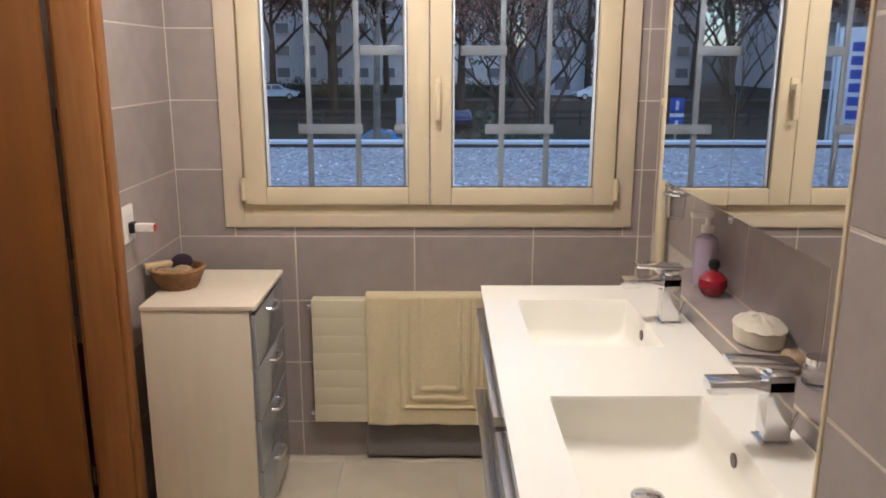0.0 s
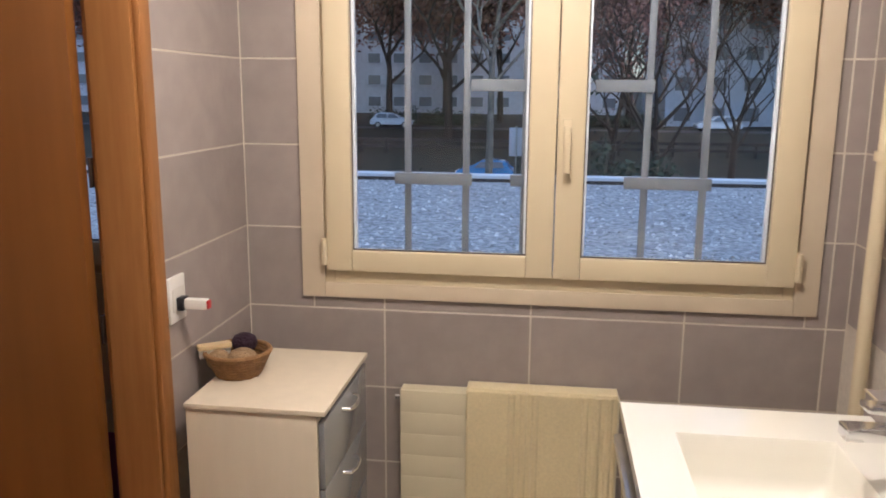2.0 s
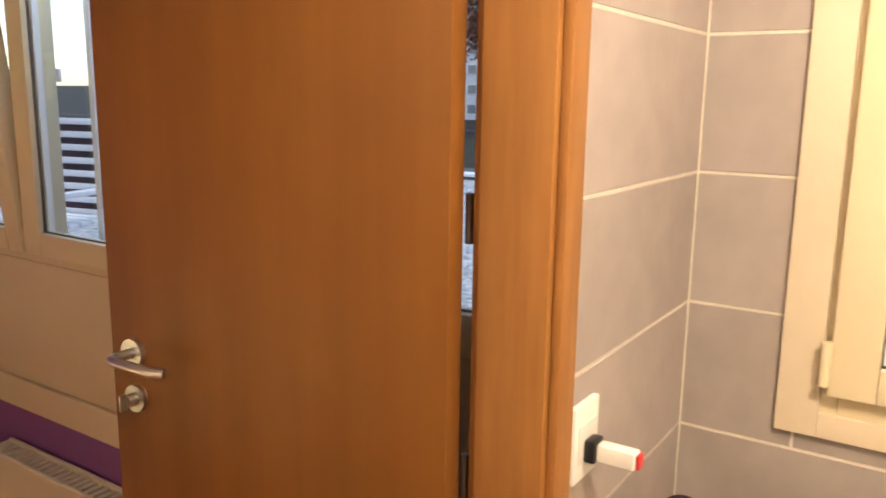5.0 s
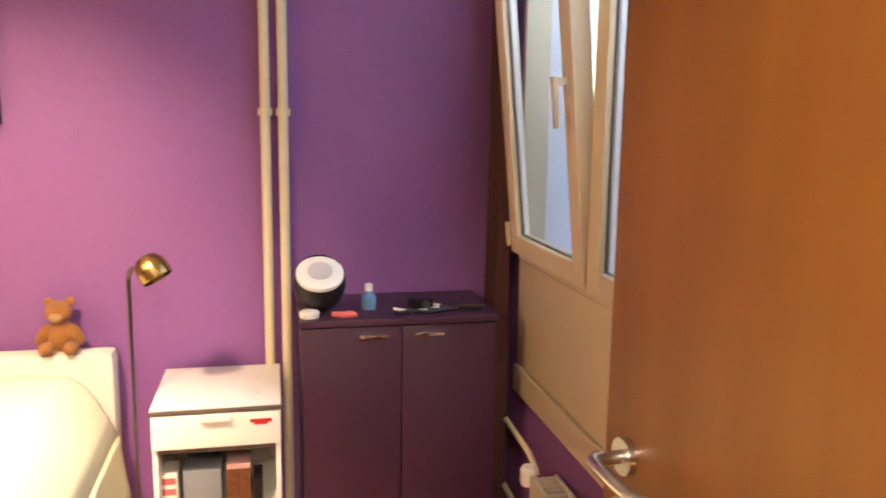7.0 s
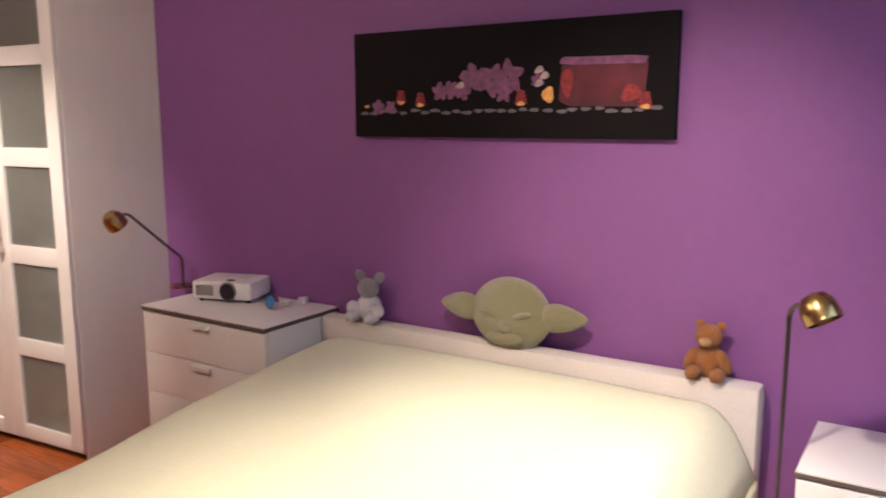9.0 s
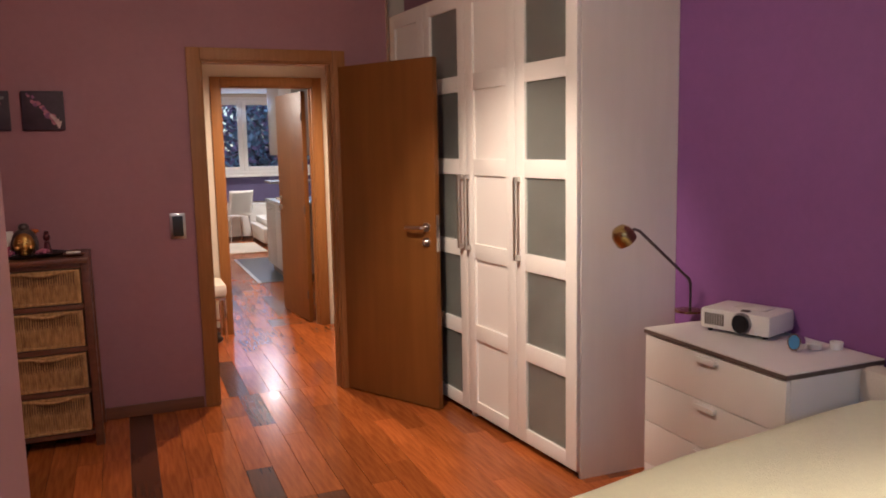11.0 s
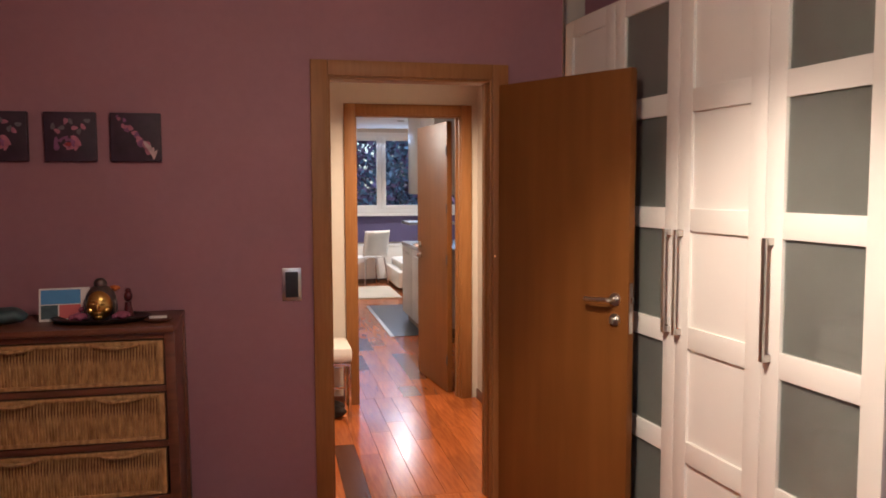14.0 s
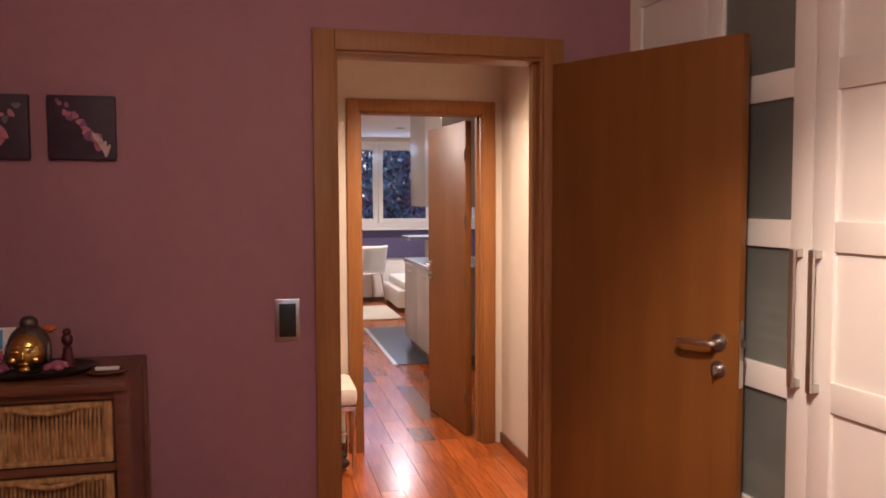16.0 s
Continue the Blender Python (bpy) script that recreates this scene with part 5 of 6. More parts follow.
# ---------- wardrobe ----------
def wardrobe():
    w = thing("wardrobe", (-2.723, -4.077, 0), "tall white wardrobe with frosted glass and panel doors", "wardrobe", turn=5)
    y1, y0, pitch = 0.88, -1.12, 0.50
    xf, xb = 0.262, -0.245
    for ya, yb in ((y1 - 0.018, y1), (y1 - 1.018, y1 - 1.0002), (y1 - 0.9998, y1 - 0.982), (y0, y0 + 0.018)):
        part("side_panel", box(xb, xf, ya, yb, 0.0, 2.36, 0.002), M["white_lam"], w)
    part("back_panel", box(xb - 0.0035, xb - 0.0005, y0, y1, 0.02, 2.35), M["white_lam"], w)
    bm = bmesh.new()
    low = [bm.verts.new((x, y, 0.0)) for x, y in ((xf, y1 + 0.0003), (xf, y1 + 0.0015), (xb, y1 + 0.0460), (xb, y1 + 0.0003))]
    up = [bm.verts.new((v.co.x, v.co.y, 2.36)) for v in low]
    for k in range(4):
        bm.faces.new((low[k], low[(k + 1) % 4], up[(k + 1) % 4], up[k]))
    bm.faces.new(low)
    bm.faces.new(up)
    part("cover_panel", bm, M["white_lam"], w)
    for ya, yb in ((y1 - 0.9815, y1 - 0.0185), (y0 + 0.0185, y1 - 1.0185)):
        part("top_panel", box(xb, xf, ya, yb, 2.342, 2.36), M["white_lam"], w)
        part("plinth", box(xf - 0.05, xf - 0.03, ya, yb, 0.0, 0.055), M["white_lam"], w)
        for z in (0.06, 0.505, 0.955, 1.40, 1.85):
            part("shelf", box(xb, xf - 0.03, ya, yb, z, z + 0.018), M["white_lam"], w)
    zrail = [0.052, 0.505, 0.955, 1.410, 1.860, 2.300]
    for i in range(4):
        ya, yb, st = y1 - pitch * (i + 1) + 0.0015, y1 - pitch * i - 0.0015, 0.082
        glass = i % 2 == 0
        zs = [(0.04, 0.11)] + [(z - 0.043, z + 0.043) for z in zrail[1:5]] + [(2.265, 2.345)]
        d = framed("door", w, M["white_gloss"], "framed door of frosted glass" if glass else "white framed panel door", xf + 0.003, xf + 0.024, ya, yb, st, zs)
        for k in range(5):
            za = zrail[k] + (0.058 if k == 0 else 0.043)
            zb = zrail[k + 1] - (0.043 if k < 4 else 0.035)
            part("pane" if glass else "panel", box(xf + 0.006, xf + 0.012, ya + st - 0.001, yb - st + 0.001, za - 0.001, zb + 0.001), M["frost"] if glass else M["white_gloss"], d)
    for y in (y1 - 0.462, y1 - 0.965, y1 - 1.040):
        h = part("handle", box(xf + 0.050, xf + 0.060, y - 0.009, y + 0.009, 0.960, 1.370, 0.002), M["steel"], w, "long flat brushed steel handle")
        for z in (0.972, 1.358):
            part("post", box(xf + 0.0245, xf + 0.0495, y - 0.009, y + 0.009, z - 0.012, z + 0.012, 0.001), M["steel"], h)

wardrobe()
rng = random.Random(8)
for z in (0.078, 0.523, 0.973):
    for y, dx in ((-3.42, 0.0), (-4.43, 0.09)):
        if rng.random() < 0.85:
            bm = bmesh.new()
            n = rng.randint(2, 5)
            for k in range(n):
                box(-2.97 + dx, -2.62 + dx + 0.02 * rng.random(), y - 0.17, y + 0.15 + 0.03 * rng.random(), z + 0.002 + 0.045 * k, z + 0.043 + 0.045 * k, 0.014, bm)
            solid("folded_linen", bm, M[rng.choice(["linen", "plush_white", "headboard", "plush_grey"])], "stack of folded linen inside the wardrobe", "linen", "linen stacks")

# ---------- wicker dresser ----------
def dresser():
    d = thing("wicker_dresser", (-0.092, -4.80, 0), "dark wooden dresser with four golden wicker drawers", "dresser")
    part("top", box(-0.405, 0.405, -0.205, 0.222, 0.972, 0.998, 0.006), M["dresser"], d)
    for s in (-1, 1):
        part("side", box(s * 0.385 - 0.012, s * 0.385 + 0.012, -0.195, 0.195, 0.07, 0.9715, 0.002), M["dresser"], d)
        for y in (-0.185, 0.180):
            bm = box(s * 0.385 - 0.020, s * 0.385 + 0.020, y - 0.020, y + 0.020, 0.0, 0.9712, 0.003)
            for v in bm.verts:
                if v.co.z < 0.1:
                    v.co.x += s * 0.012
            part("leg", bm, M["dresser"], d)
    part("back", box(-0.37, 0.37, -0.195, -0.188, 0.07, 0.97), M["dresser"], d)
    for z in (0.945, 0.732, 0.508, 0.286, 0.058):
        part("rail", box(-0.3725, 0.3725, 0.165, 0.192, z, z + 0.026, 0.002), M["dresser"], d)
    for z0, z1 in ((0.0855, 0.2845), (0.3135, 0.5065), (0.5355, 0.7305), (0.7595, 0.9435)):
        w = part("drawer", box(-0.362, 0.362, -0.15, 0.185, z0 + 0.004, z1 - 0.004), M["dresser"], d)
        bm = bmesh.new()
        n = 60
        for i in range(n):
            x = -0.335 + i * 0.67 / (n - 1)
            tube([(x, 0.189 + 0.003 * (i % 2), z0 + 0.018), (x + 0.001, 0.194 + 0.002 * (i % 2), (z0 + z1) / 2), (x, 0.189 + 0.003 * (i % 2), z1 - 0.018)], 0.0060, bm, 6)
        part("weave", bm, M["wicker"], w, "golden woven wicker front")
        fr = bmesh.new()
        for a, b, c, e in ((-0.360, -0.338, z0 + 0.004, z1 - 0.004), (0.338, 0.360, z0 + 0.004, z1 - 0.004), (-0.338, 0.338, z0 + 0.004, z0 + 0.020), (-0.338, 0.338, z1 - 0.020, z1 - 0.004)):
            box(a, b, 0.1855, 0.202, c, e, 0.004, fr)
        part("border", fr, M["wicker"], w)
        for cx in (-0.19, 0.19):
            g = tube([(cx - 0.085, 0.2025, z1 - 0.013), (cx - 0.05, 0.208, z1 - 0.022), (cx, 0.210, z1 - 0.027), (cx + 0.05, 0.208, z1 - 0.022), (cx + 0.085, 0.2025, z1 - 0.013)], 0.008, None, 8)
            part("grip", g, M["wicker"], w)


dresser()
ZT = 0.9985
t = thing("oval_tray", (-0.20, -4.76, ZT), "black oval tray holding flowers and a golden head", "tray")
part("plate", lathe([(0.10, 0.0), (0.13, 0.004), (0.155, 0.020), (0.150, 0.022), (0.125, 0.008), (0.002, 0.006)], seg=32, sx=1.25, sy=0.8), M["black"], t)
bm = bmesh.new()
bx, by, bz = -0.20, -4.735, ZT + 0.006
ball((bx, by - 0.016, bz + 0.078), (0.060, 0.052, 0.068), bm, 24)
ball((bx, by - 0.018, bz + 0.150), (0.026, 0.026, 0.022), bm, 16)
for s in (-1, 1):
    ball((bx + s * 0.056, by - 0.006, bz + 0.058), (0.009, 0.014, 0.034), bm, 10)
ball((bx, by - 0.01, bz + 0.012), (0.034, 0.034, 0.016), bm, 14)
dark_faces = len(bm.faces)
ball((bx, by + 0.010, bz + 0.066), (0.050, 0.046, 0.060), bm, 24)
ball((bx, by + 0.056, bz + 0.062), (0.008, 0.010, 0.017), bm, 10)
for s in (-1, 1):
    ball((bx + s * 0.020, by + 0.050, bz + 0.074), (0.014, 0.007, 0.006), bm, 10)
    ball((bx + s * 0.020, by + 0.049, bz + 0.088), (0.017, 0.006, 0.003), bm, 10)
    ball((bx + s * 0.030, by + 0.040, bz + 0.048), (0.014, 0.014, 0.014), bm, 10)
ball((bx, by + 0.052, bz + 0.038), (0.015, 0.007, 0.006), bm, 10)
ball((bx, by + 0.044, bz + 0.020), (0.016, 0.012, 0.012), bm, 10)
head = solid("golden_head", bm, M["gold"], "golden statue head with dark hair standing on the tray", "statue")
head.data.materials.append(M["dark_metal"])
for p in head.data.polygons:
    p.material_index = 1 if p.index < dark_faces else 0
rng = random.Random(3)


def rose(c, r, m, label):
    bm = bmesh.new()
    for k in range(9):
        a, q = k * 2.4, r * (0.25 + 0.07 * k)
        ball((c[0] + q * math.cos(a), c[1] + q * math.sin(a), c[2] + r * 0.45 - q * 0.35), (r * 0.42, r * 0.42, r * 0.30), bm, 10, Matrix.Rotation(a, 4, "Z") @ Matrix.Rotation(0.6, 4, "Y"))
    ball((c[0], c[1], c[2] + r * 0.1), (r * 0.6, r * 0.6, r * 0.45), bm, 10)
    solid("silk_rose", bm, m, label, "flower", "flowers on the tray")


rose((-0.285, -4.72, ZT + 0.022), 0.034, M["pink"], "dusty pink silk rose on the tray")
rose((-0.125, -4.715, ZT + 0.022), 0.034, M["pink"], "dusty pink silk rose on the tray")
rose((-0.145, -4.775, ZT + 0.045), 0.030, M["pink"], "dusty pink silk rose on the tray")
rose((-0.245, -4.80, ZT + 0.125), 0.024, M["orange"], "orange silk flower behind the golden head")
bm = rod((-0.300, -4.775, ZT + 0.016), (-0.300, -4.775, ZT + 0.075), 0.021, r2=0.012)
ball((-0.300, -4.775, ZT + 0.098), (0.017, 0.017, 0.022), bm, 14)
ball((-0.300, -4.775, ZT + 0.122), (0.013, 0.013, 0.010), bm, 12)
solid("dark_figurine", bm, mat("dark_red_lacquer", (0.10, 0.012, 0.018), 0.3, var=0.4, scale=60), "small dark red figurine on the tray", "figurine")
t = thing("photo_card", (-0.05, -4.80, ZT), "colourful photo card leaning on the dresser", "card", turn=6)
bm = box(-0.095, 0.095, -0.002, 0.002, 0, 0.135)
bmesh.ops.rotate(bm, cent=(0, 0, 0), matrix=Matrix.Rotation(radians(12), 3, "X"), verts=bm.verts)
part("card", bm, M["paper"], t)
for a, b, c, e, m in ((-0.06, 0.088, 0.070, 0.128, "blue_paint"), (-0.06, 0.02, 0.010, 0.066, "coral"), (0.025, 0.088, 0.010, 0.066, "teal")):
    bm = box(a, b, 0.0022, 0.0032, c, e)
    bmesh.ops.rotate(bm, cent=(0, 0, 0), matrix=Matrix.Rotation(radians(12), 3, "X"), verts=bm.verts)
    part("print", bm, M[m], t)
bm = bmesh.new()
ball((0.17, -4.76, ZT + 0.035), (0.095, 0.06, 0.034), bm, 20)
for v in bm.verts:
    v.co.z += 0.010 * noise.noise((v.co.x * 30, v.co.y * 30, 1.0)) if v.co.z > ZT + 0.01 else 0
solid("teal_pouch", bm, M["teal"], "dark teal rounded pouch on the dresser", "pouch")
t = thing("small_dish", (-0.425, -4.70, ZT), "small wooden dish holding a white lighter", "dish")
part("dish", lathe([(0.030, 0), (0.045, 0.010), (0.043, 0.012), (0.026, 0.004), (0.002, 0.004)], sx=1.3), M["dresser"], t)
part("lighter", box(-0.034, 0.034, -0.008, 0.008, 0.0125, 0.024, 0.004), M["paper"], t)

for nm, at in (("ceiling_light", (-1.45, -0.65, H)), ("ceiling_light", (-1.34, -2.98, H)), ("ceiling_light", (-1.75, -6.0, H)), ("ceiling_light", (-2.54, -11.1, H)), ("ceiling_light", (-2.76, -12.85, H))):
    t = thing(nm, at, "small round recessed ceiling light", "lamp", "ceiling lights")
    part("ring", lathe([(0.055, -0.001), (0.055, -0.010), (0.042, -0.012), (0.040, -0.001)]), M["steel"], t)


# ---------- hall and far room ----------
t = thing("bench", (-1.22, -6.62, 0), "low bench with white cushion and chrome legs", "bench")
part("cushion", box(-0.16, 0.30, -0.20, 0.20, 0.40, 0.50, 0.03), M["leather_white"], t)
part("seat_frame", box(-0.15, 0.29, -0.19, 0.19, 0.375, 0.3985), M["chrome"], t)
for x in (-0.14, 0.28):
    for y in (-0.18, 0.18):
        part("leg", rod((x, y, 0), (x, y, 0.375), 0.011), M["chrome"], t)
part("lower_rail", box(-0.14, 0.28, -0.185, -0.165, 0.14, 0.155), M["chrome"], t)
for y in (-6.70, -6.56):
    bm = ball((-1.22, y, 0.045), (0.13, 0.045, 0.045))
    ball((-1.12, y, 0.075), (0.055, 0.042, 0.055), bm)
    solid("shoe", bm, M["shoes"], "dark leather shoe under the bench", "shoe", "pair of shoes")

t = thing("kitchen_unit", (-2.76, -9.72, 0), "grey kitchen base unit with pale worktop", "cabinet")
part("body", box(-0.3, 0.385, -0.64, 0.62, 0.10, 0.875), M["grey_kitchen"], t)
part("plinth", box(-0.3, 0.34, -0.62, 0.60, 0, 0.0995), M["edge_dark"], t)
part("worktop", box(-0.3, 0.41, -0.66, 0.64, 0.876, 0.915, 0.004), mat("grey_worktop", (0.30, 0.31, 0.33), 0.25), t)
for i in range(2):
    d = part("door", box(0.3855, 0.402, -0.635 + i * 0.63, -0.012 + i * 0.63, 0.11, 0.87, 0.002), M["grey_kitchen"], t)
    part("handle", box(0.4022, 0.416, -0.45 + i * 0.63, -0.20 + i * 0.63, 0.80, 0.81, 0.001), M["steel"], d)
t = thing("wall_cupboard", (-2.85, -9.95, 1.45), "grey kitchen wall cupboard", "cabinet")
part("body", box(-0.2, 0.30, -0.98, 0.60, 0, 1.045, 0.003), M["grey_kitchen"], t)
for i in range(2):
    part("door", box(0.3005, 0.317, -0.975 + i * 0.79, -0.19 + i * 0.79, 0.005, 1.04, 0.002), M["grey_kitchen"], t)
t = thing("breakfast_bar", (-3.0, -12.2, 0), "grey bar counter on a steel post", "counter")
part("top", box(-0.35, 0.30, -0.3, 0.3, 1.02, 1.06, 0.004), bpy.data.materials["grey_worktop"], t)
part("post", rod((0, 0, 0), (0, 0, 1.02), 0.04), M["steel"], t)
ob = solid("rug", box(-2.64, -1.6, -13.4, -12.1, 0.001, 0.018, 0.006), M["rug"], "ivory shaggy rug on the wooden floor", "rug")
t = thing("daybed", (-3.4, -13.37, 0), "white leather daybed with pale cover", "bed")
part("frame", box(-1.4, 0.72, -0.68, 0.68, 0.06, 0.30, 0.03), M["leather_white"], t)
part("mattress", box(-1.34, 0.64, -0.62, 0.62, 0.3005, 0.42, 0.05), M["linen"], t)
part("pillow", ball((-1.05, 0.0, 0.47), (0.25, 0.45, 0.08)), M["linen"], t)
for x in (-1.3, 0.6):
    for y in (-0.6, 0.6):
        part("leg", rod((x, y, 0), (x, y, 0.0599), 0.03), M["dark_metal"], t)
t = thing("low_sideboard", (-2.9, -14.28, 0), "long white low sideboard below the windows", "sideboard")
part("body", box(-1.6, 1.6, -0.2, 0.18, 0.05, 0.57, 0.004), M["white_gloss"], t)
part("plinth", box(-1.55, 1.55, -0.17, 0.15, 0, 0.0495), M["edge_dark"], t)
part("top", box(-1.62, 1.62, -0.20, 0.19, 0.5705, 0.60, 0.004), M["white_gloss"], t)
t = thing("white_chair", (-2.42, -13.82, 0), "white moulded plastic chair near the window", "chair", turn=200)
part("seat", sheet(10, 10, lambda u, v: (-0.22 + 0.44 * u, -0.2 + 0.42 * v, 0.45 - 0.03 * math.sin(v * 3.1))), M["white_gloss"], t)
b = part("backrest", sheet(10, 10, lambda u, v: (-0.22 + 0.44 * u, -0.2 - 0.10 * v + 0.06 * (u - 0.5) ** 2 * 4, 0.46 + 0.40 * v)), M["white_gloss"], t)
for o in (t.children[0], b):
    md = o.modifiers.new("thick", "SOLIDIFY")
    md.thickness = 0.012
for x in (-0.18, 0.18):
    for y in (-0.16, 0.18):
        part("leg", rod((x * 1.15, y * 1.2, 0), (x * 0.9, y * 0.9, 0.43), 0.011), M["chrome"], t)


# ---------- outside ----------
ROAD = -4.7


def ground_z(x, y):
    if y > 0:
        k = min(1.0, max(0.0, (y - 60.0) / 18.0))
        return ROAD + 2.4 * k + 0.02 * max(0.0, y - 82)
    return ROAD + 3.2 * min(1.0, max(0.0, (-y - 19.0) / 25.0))


bm = bmesh.new()
gx = [-1500, -400, -150] + [-90 + 6 * i for i in range(31)] + [150, 400, 1500]
gy = [-1500, -300, -120, -60, -44, -30, -19, -10, 0, 10, 20, 30, 40, 50, 56, 60, 66, 72, 78, 82, 86, 92, 100, 120, 200, 500, 1800]
vs = [[bm.verts.new((x, y, ground_z(x, y))) for y in gy] for x in gx]
for i in range(len(gx) - 1):
    for j in range(len(gy) - 1):
        bm.faces.new((vs[i][j], vs[i + 1][j], vs[i + 1][j + 1], vs[i][j + 1]))
setting("ground", bm, M["earth"], "leaf-strewn winter grass", "ground")
bm = bmesh.new()
sheet(30, 2, lambda u, v: (-150 + 300 * u, 78.3 + 3.7 * v, ground_z(0, 78.3 + 3.7 * v) + 0.04), bm)
setting("road", bm, M["asphalt"], "grey asphalt road behind the trees", "road")
bm = bmesh.new()
sheet(30, 2, lambda u, v: (-150 + 300 * u, 52 + 8.5 * v, ROAD + 0.04), bm)
setting("road_near", bm, M["asphalt"], "grey asphalt parking lane below", "road")

setting("roof_deck", box(-16, 22, 1.80, 9.9, 0.20, 0.34), M["gravel"], "grey gravel on the flat roof", "roof")
setting("roof_deck_side", box(-16, -0.62, 1.26, 1.799, 0.20, 0.339), M["gravel"], "grey gravel on the flat roof", "roof")
setting("roof_base", box(-16, 22, 1.80, 10.2, -5.3, 0.20), M["facade"], "building below the flat roof", "building")
setting("roof_parapet", box(-16, 22, 9.9, 10.15, 0.20, 0.43, 0.01), M["parapet"], "white metal roof edge", "parapet")
setting("trim_roof_edge", box(-16, 22, 9.86, 9.898, 0.34, 0.385), M["rail_dark"], "dark strip below the roof edge", "trim")
rng = random.Random(21)
bm = bmesh.new()
for k in range(12000):
    y = 1.9 + 7.9 * rng.random()
    x = 0.5 + (rng.random() - 0.5) * (3.0 + 1.9 * (y + 1))
    r = 0.011 + 0.018 * rng.random()
    z = 0.34
    p = [bm.verts.new((x + r * a, y + r * b * (0.6 + 0.5 * rng.random()), z + r * c)) for a, b, c in ((1, 0, 0), (-0.5, 0.87, 0), (-0.5, -0.87, 0), (0.1, 0.1, 0.8))]
    for f in ((0, 1, 3), (1, 2, 3), (2, 0, 3)):
        bm.faces.new([p[i] for i in f])
M["pebble"] = mat("pale_pebbles", (0.46, 0.46, 0.47), 0.85, var=0.3, scale=9, bump=0, island=0.6)
tagged(new("pebbles", mesh_of("pebbles", bm, M["pebble"], False)), "loose pale roof pebbles", "gravel", "", "stuff")
t = thing("roof_stick", (0.62, 6.1, 0.34), "pale stick lying on the gravel roof", "stick", turn=-28)
part("stick", rod((-0.22, 0, 0.03), (0.22, 0, 0.02), 0.022), M["facade_white"], t)


def limb(bm, a, d, length, r, depth, rng, tips):
    n = 3
    p = Vector(a)
    pts = [p.copy()]
    for k in range(n):
        d = (d + Vector((rng.uniform(-.16, .16), rng.uniform(-.16, .16), rng.uniform(-.02, .14)))).normalized()
        p = p + d * (length / n)
        pts.append(p.copy())
    for k in range(n):
        rod(pts[k], pts[k + 1], r * (1 - 0.16 * k), bm, 5, r * (1 - 0.16 * (k + 1)))
    if depth == 0:
        tips.append(p.copy())
        return
    m = 3 if depth > 1 else 4
    for k in range(m):
        a2 = k * 2.1 + rng.random() * 2
        out = Vector((math.cos(a2), math.sin(a2), 0.25 + 0.5 * rng.random()))
        limb(bm, pts[-1 if k else 2], (d * 0.7 + out * 0.8).normalized(), length * (0.62 + 0.16 * rng.random()), r * 0.52, depth - 1, rng, tips)


def leaf_mass(bm, c, spread, n, size, rng):
    for k in range(n):
        p = Vector(c) + Vector((rng.gauss(0, spread), rng.gauss(0, spread), rng.gauss(0, spread * 0.8)))
        u = Vector((rng.gauss(0, 1), rng.gauss(0, 1), rng.gauss(0, 1))).normalized()
        w = u.orthogonal().normalized()
        s = size * (0.6 + 0.8 * rng.random())
        q = [bm.verts.new(p + e) for e in (u * s, w * s * 0.55, -u * s, -w * s * 0.55)]
        bm.faces.new(q)


def tree(at, height, seed, leaves, leaf_mat, label, size=0.20, spread=0.75, group="park trees", fine=3, start=0.22, bark=None, thin=1.0):
    rng = random.Random(seed)
    t = thing("tree", at, label, "tree", group)
    bm, tips = bmesh.new(), []
    r = 0.018 * height * thin
    rod((0, 0, -0.3), (0.1, 0, height * (start + 0.06)), r * 1.15, bm, 8, r * 0.8)
    for k in range(4):
        a = k * 1.57 + rng.random()
        limb(bm, (0.1, 0, height * (start + 0.05 * k)), Vector((math.cos(a) * 0.75, math.sin(a) * 0.75, 0.75)).normalized(), height * 0.25, r * 0.55, fine, rng, tips)
    limb(bm, (0.1, 0, height * (start + 0.05)), Vector((0, 0, 1)), height * 0.30, r * 0.75, fine, rng, tips)
    part("trunk", bm, bark or M["bark"], t)
    if leaves:
        bm = bmesh.new()
        for p in tips:
            leaf_mass(bm, p, spread, leaves, size, rng)
        part("crown", bm, leaf_mat, t)
    return t


RUSSET = "tall tree with russet autumn leaves"
BARE = "bare winter tree with fine dark branches"
base = tree((-9.0, 72, ground_z(0, 72)), 20, 1, 80, M["leaf_brown"], RUSSET, 0.25, 1.35)
tree((-3.0, 44, ROAD), 19, 2, 12, M["leaf_brown"], "tall plane tree with a mottled pale trunk", 0.14, 0.9, start=0.34, bark=M["bark_pale"], thin=0.6)
tree((2.6, 74, ground_z(0, 74)), 21, 3, 80, M["leaf_brown"], RUSSET, 0.25, 1.35)
tree((5.6, 40, ROAD), 12, 4, 0, M["leaf_brown"], BARE, fine=4)
tree((4.0, 47, ROAD), 12, 5, 5, M["leaf_brown"], "nearly bare winter tree", 0.13, fine=4)
for x, y, sd in ((-17, 84, 0.3), (-25, 74, 1.2), (-34, 84, 2.2), (-45, 78, 0.7), (-5.5, 92, 2.9), (8.5, 86, 1.6), (17, 88, 1.0), (27, 84, 0.4), (-13, 100, 1.9), (-30, 100, 2.5), (-52, 96, 1.9)):
    copy_thing(base, pose(x, y, ground_z(0, y), 0, 0, sd * 57))
base_bare = tree((12.0, 52, ROAD), 12, 9, 0, M["leaf_brown"], BARE)
copy_thing(base_bare, pose(-15, 44, ROAD, 0, 0, 100))


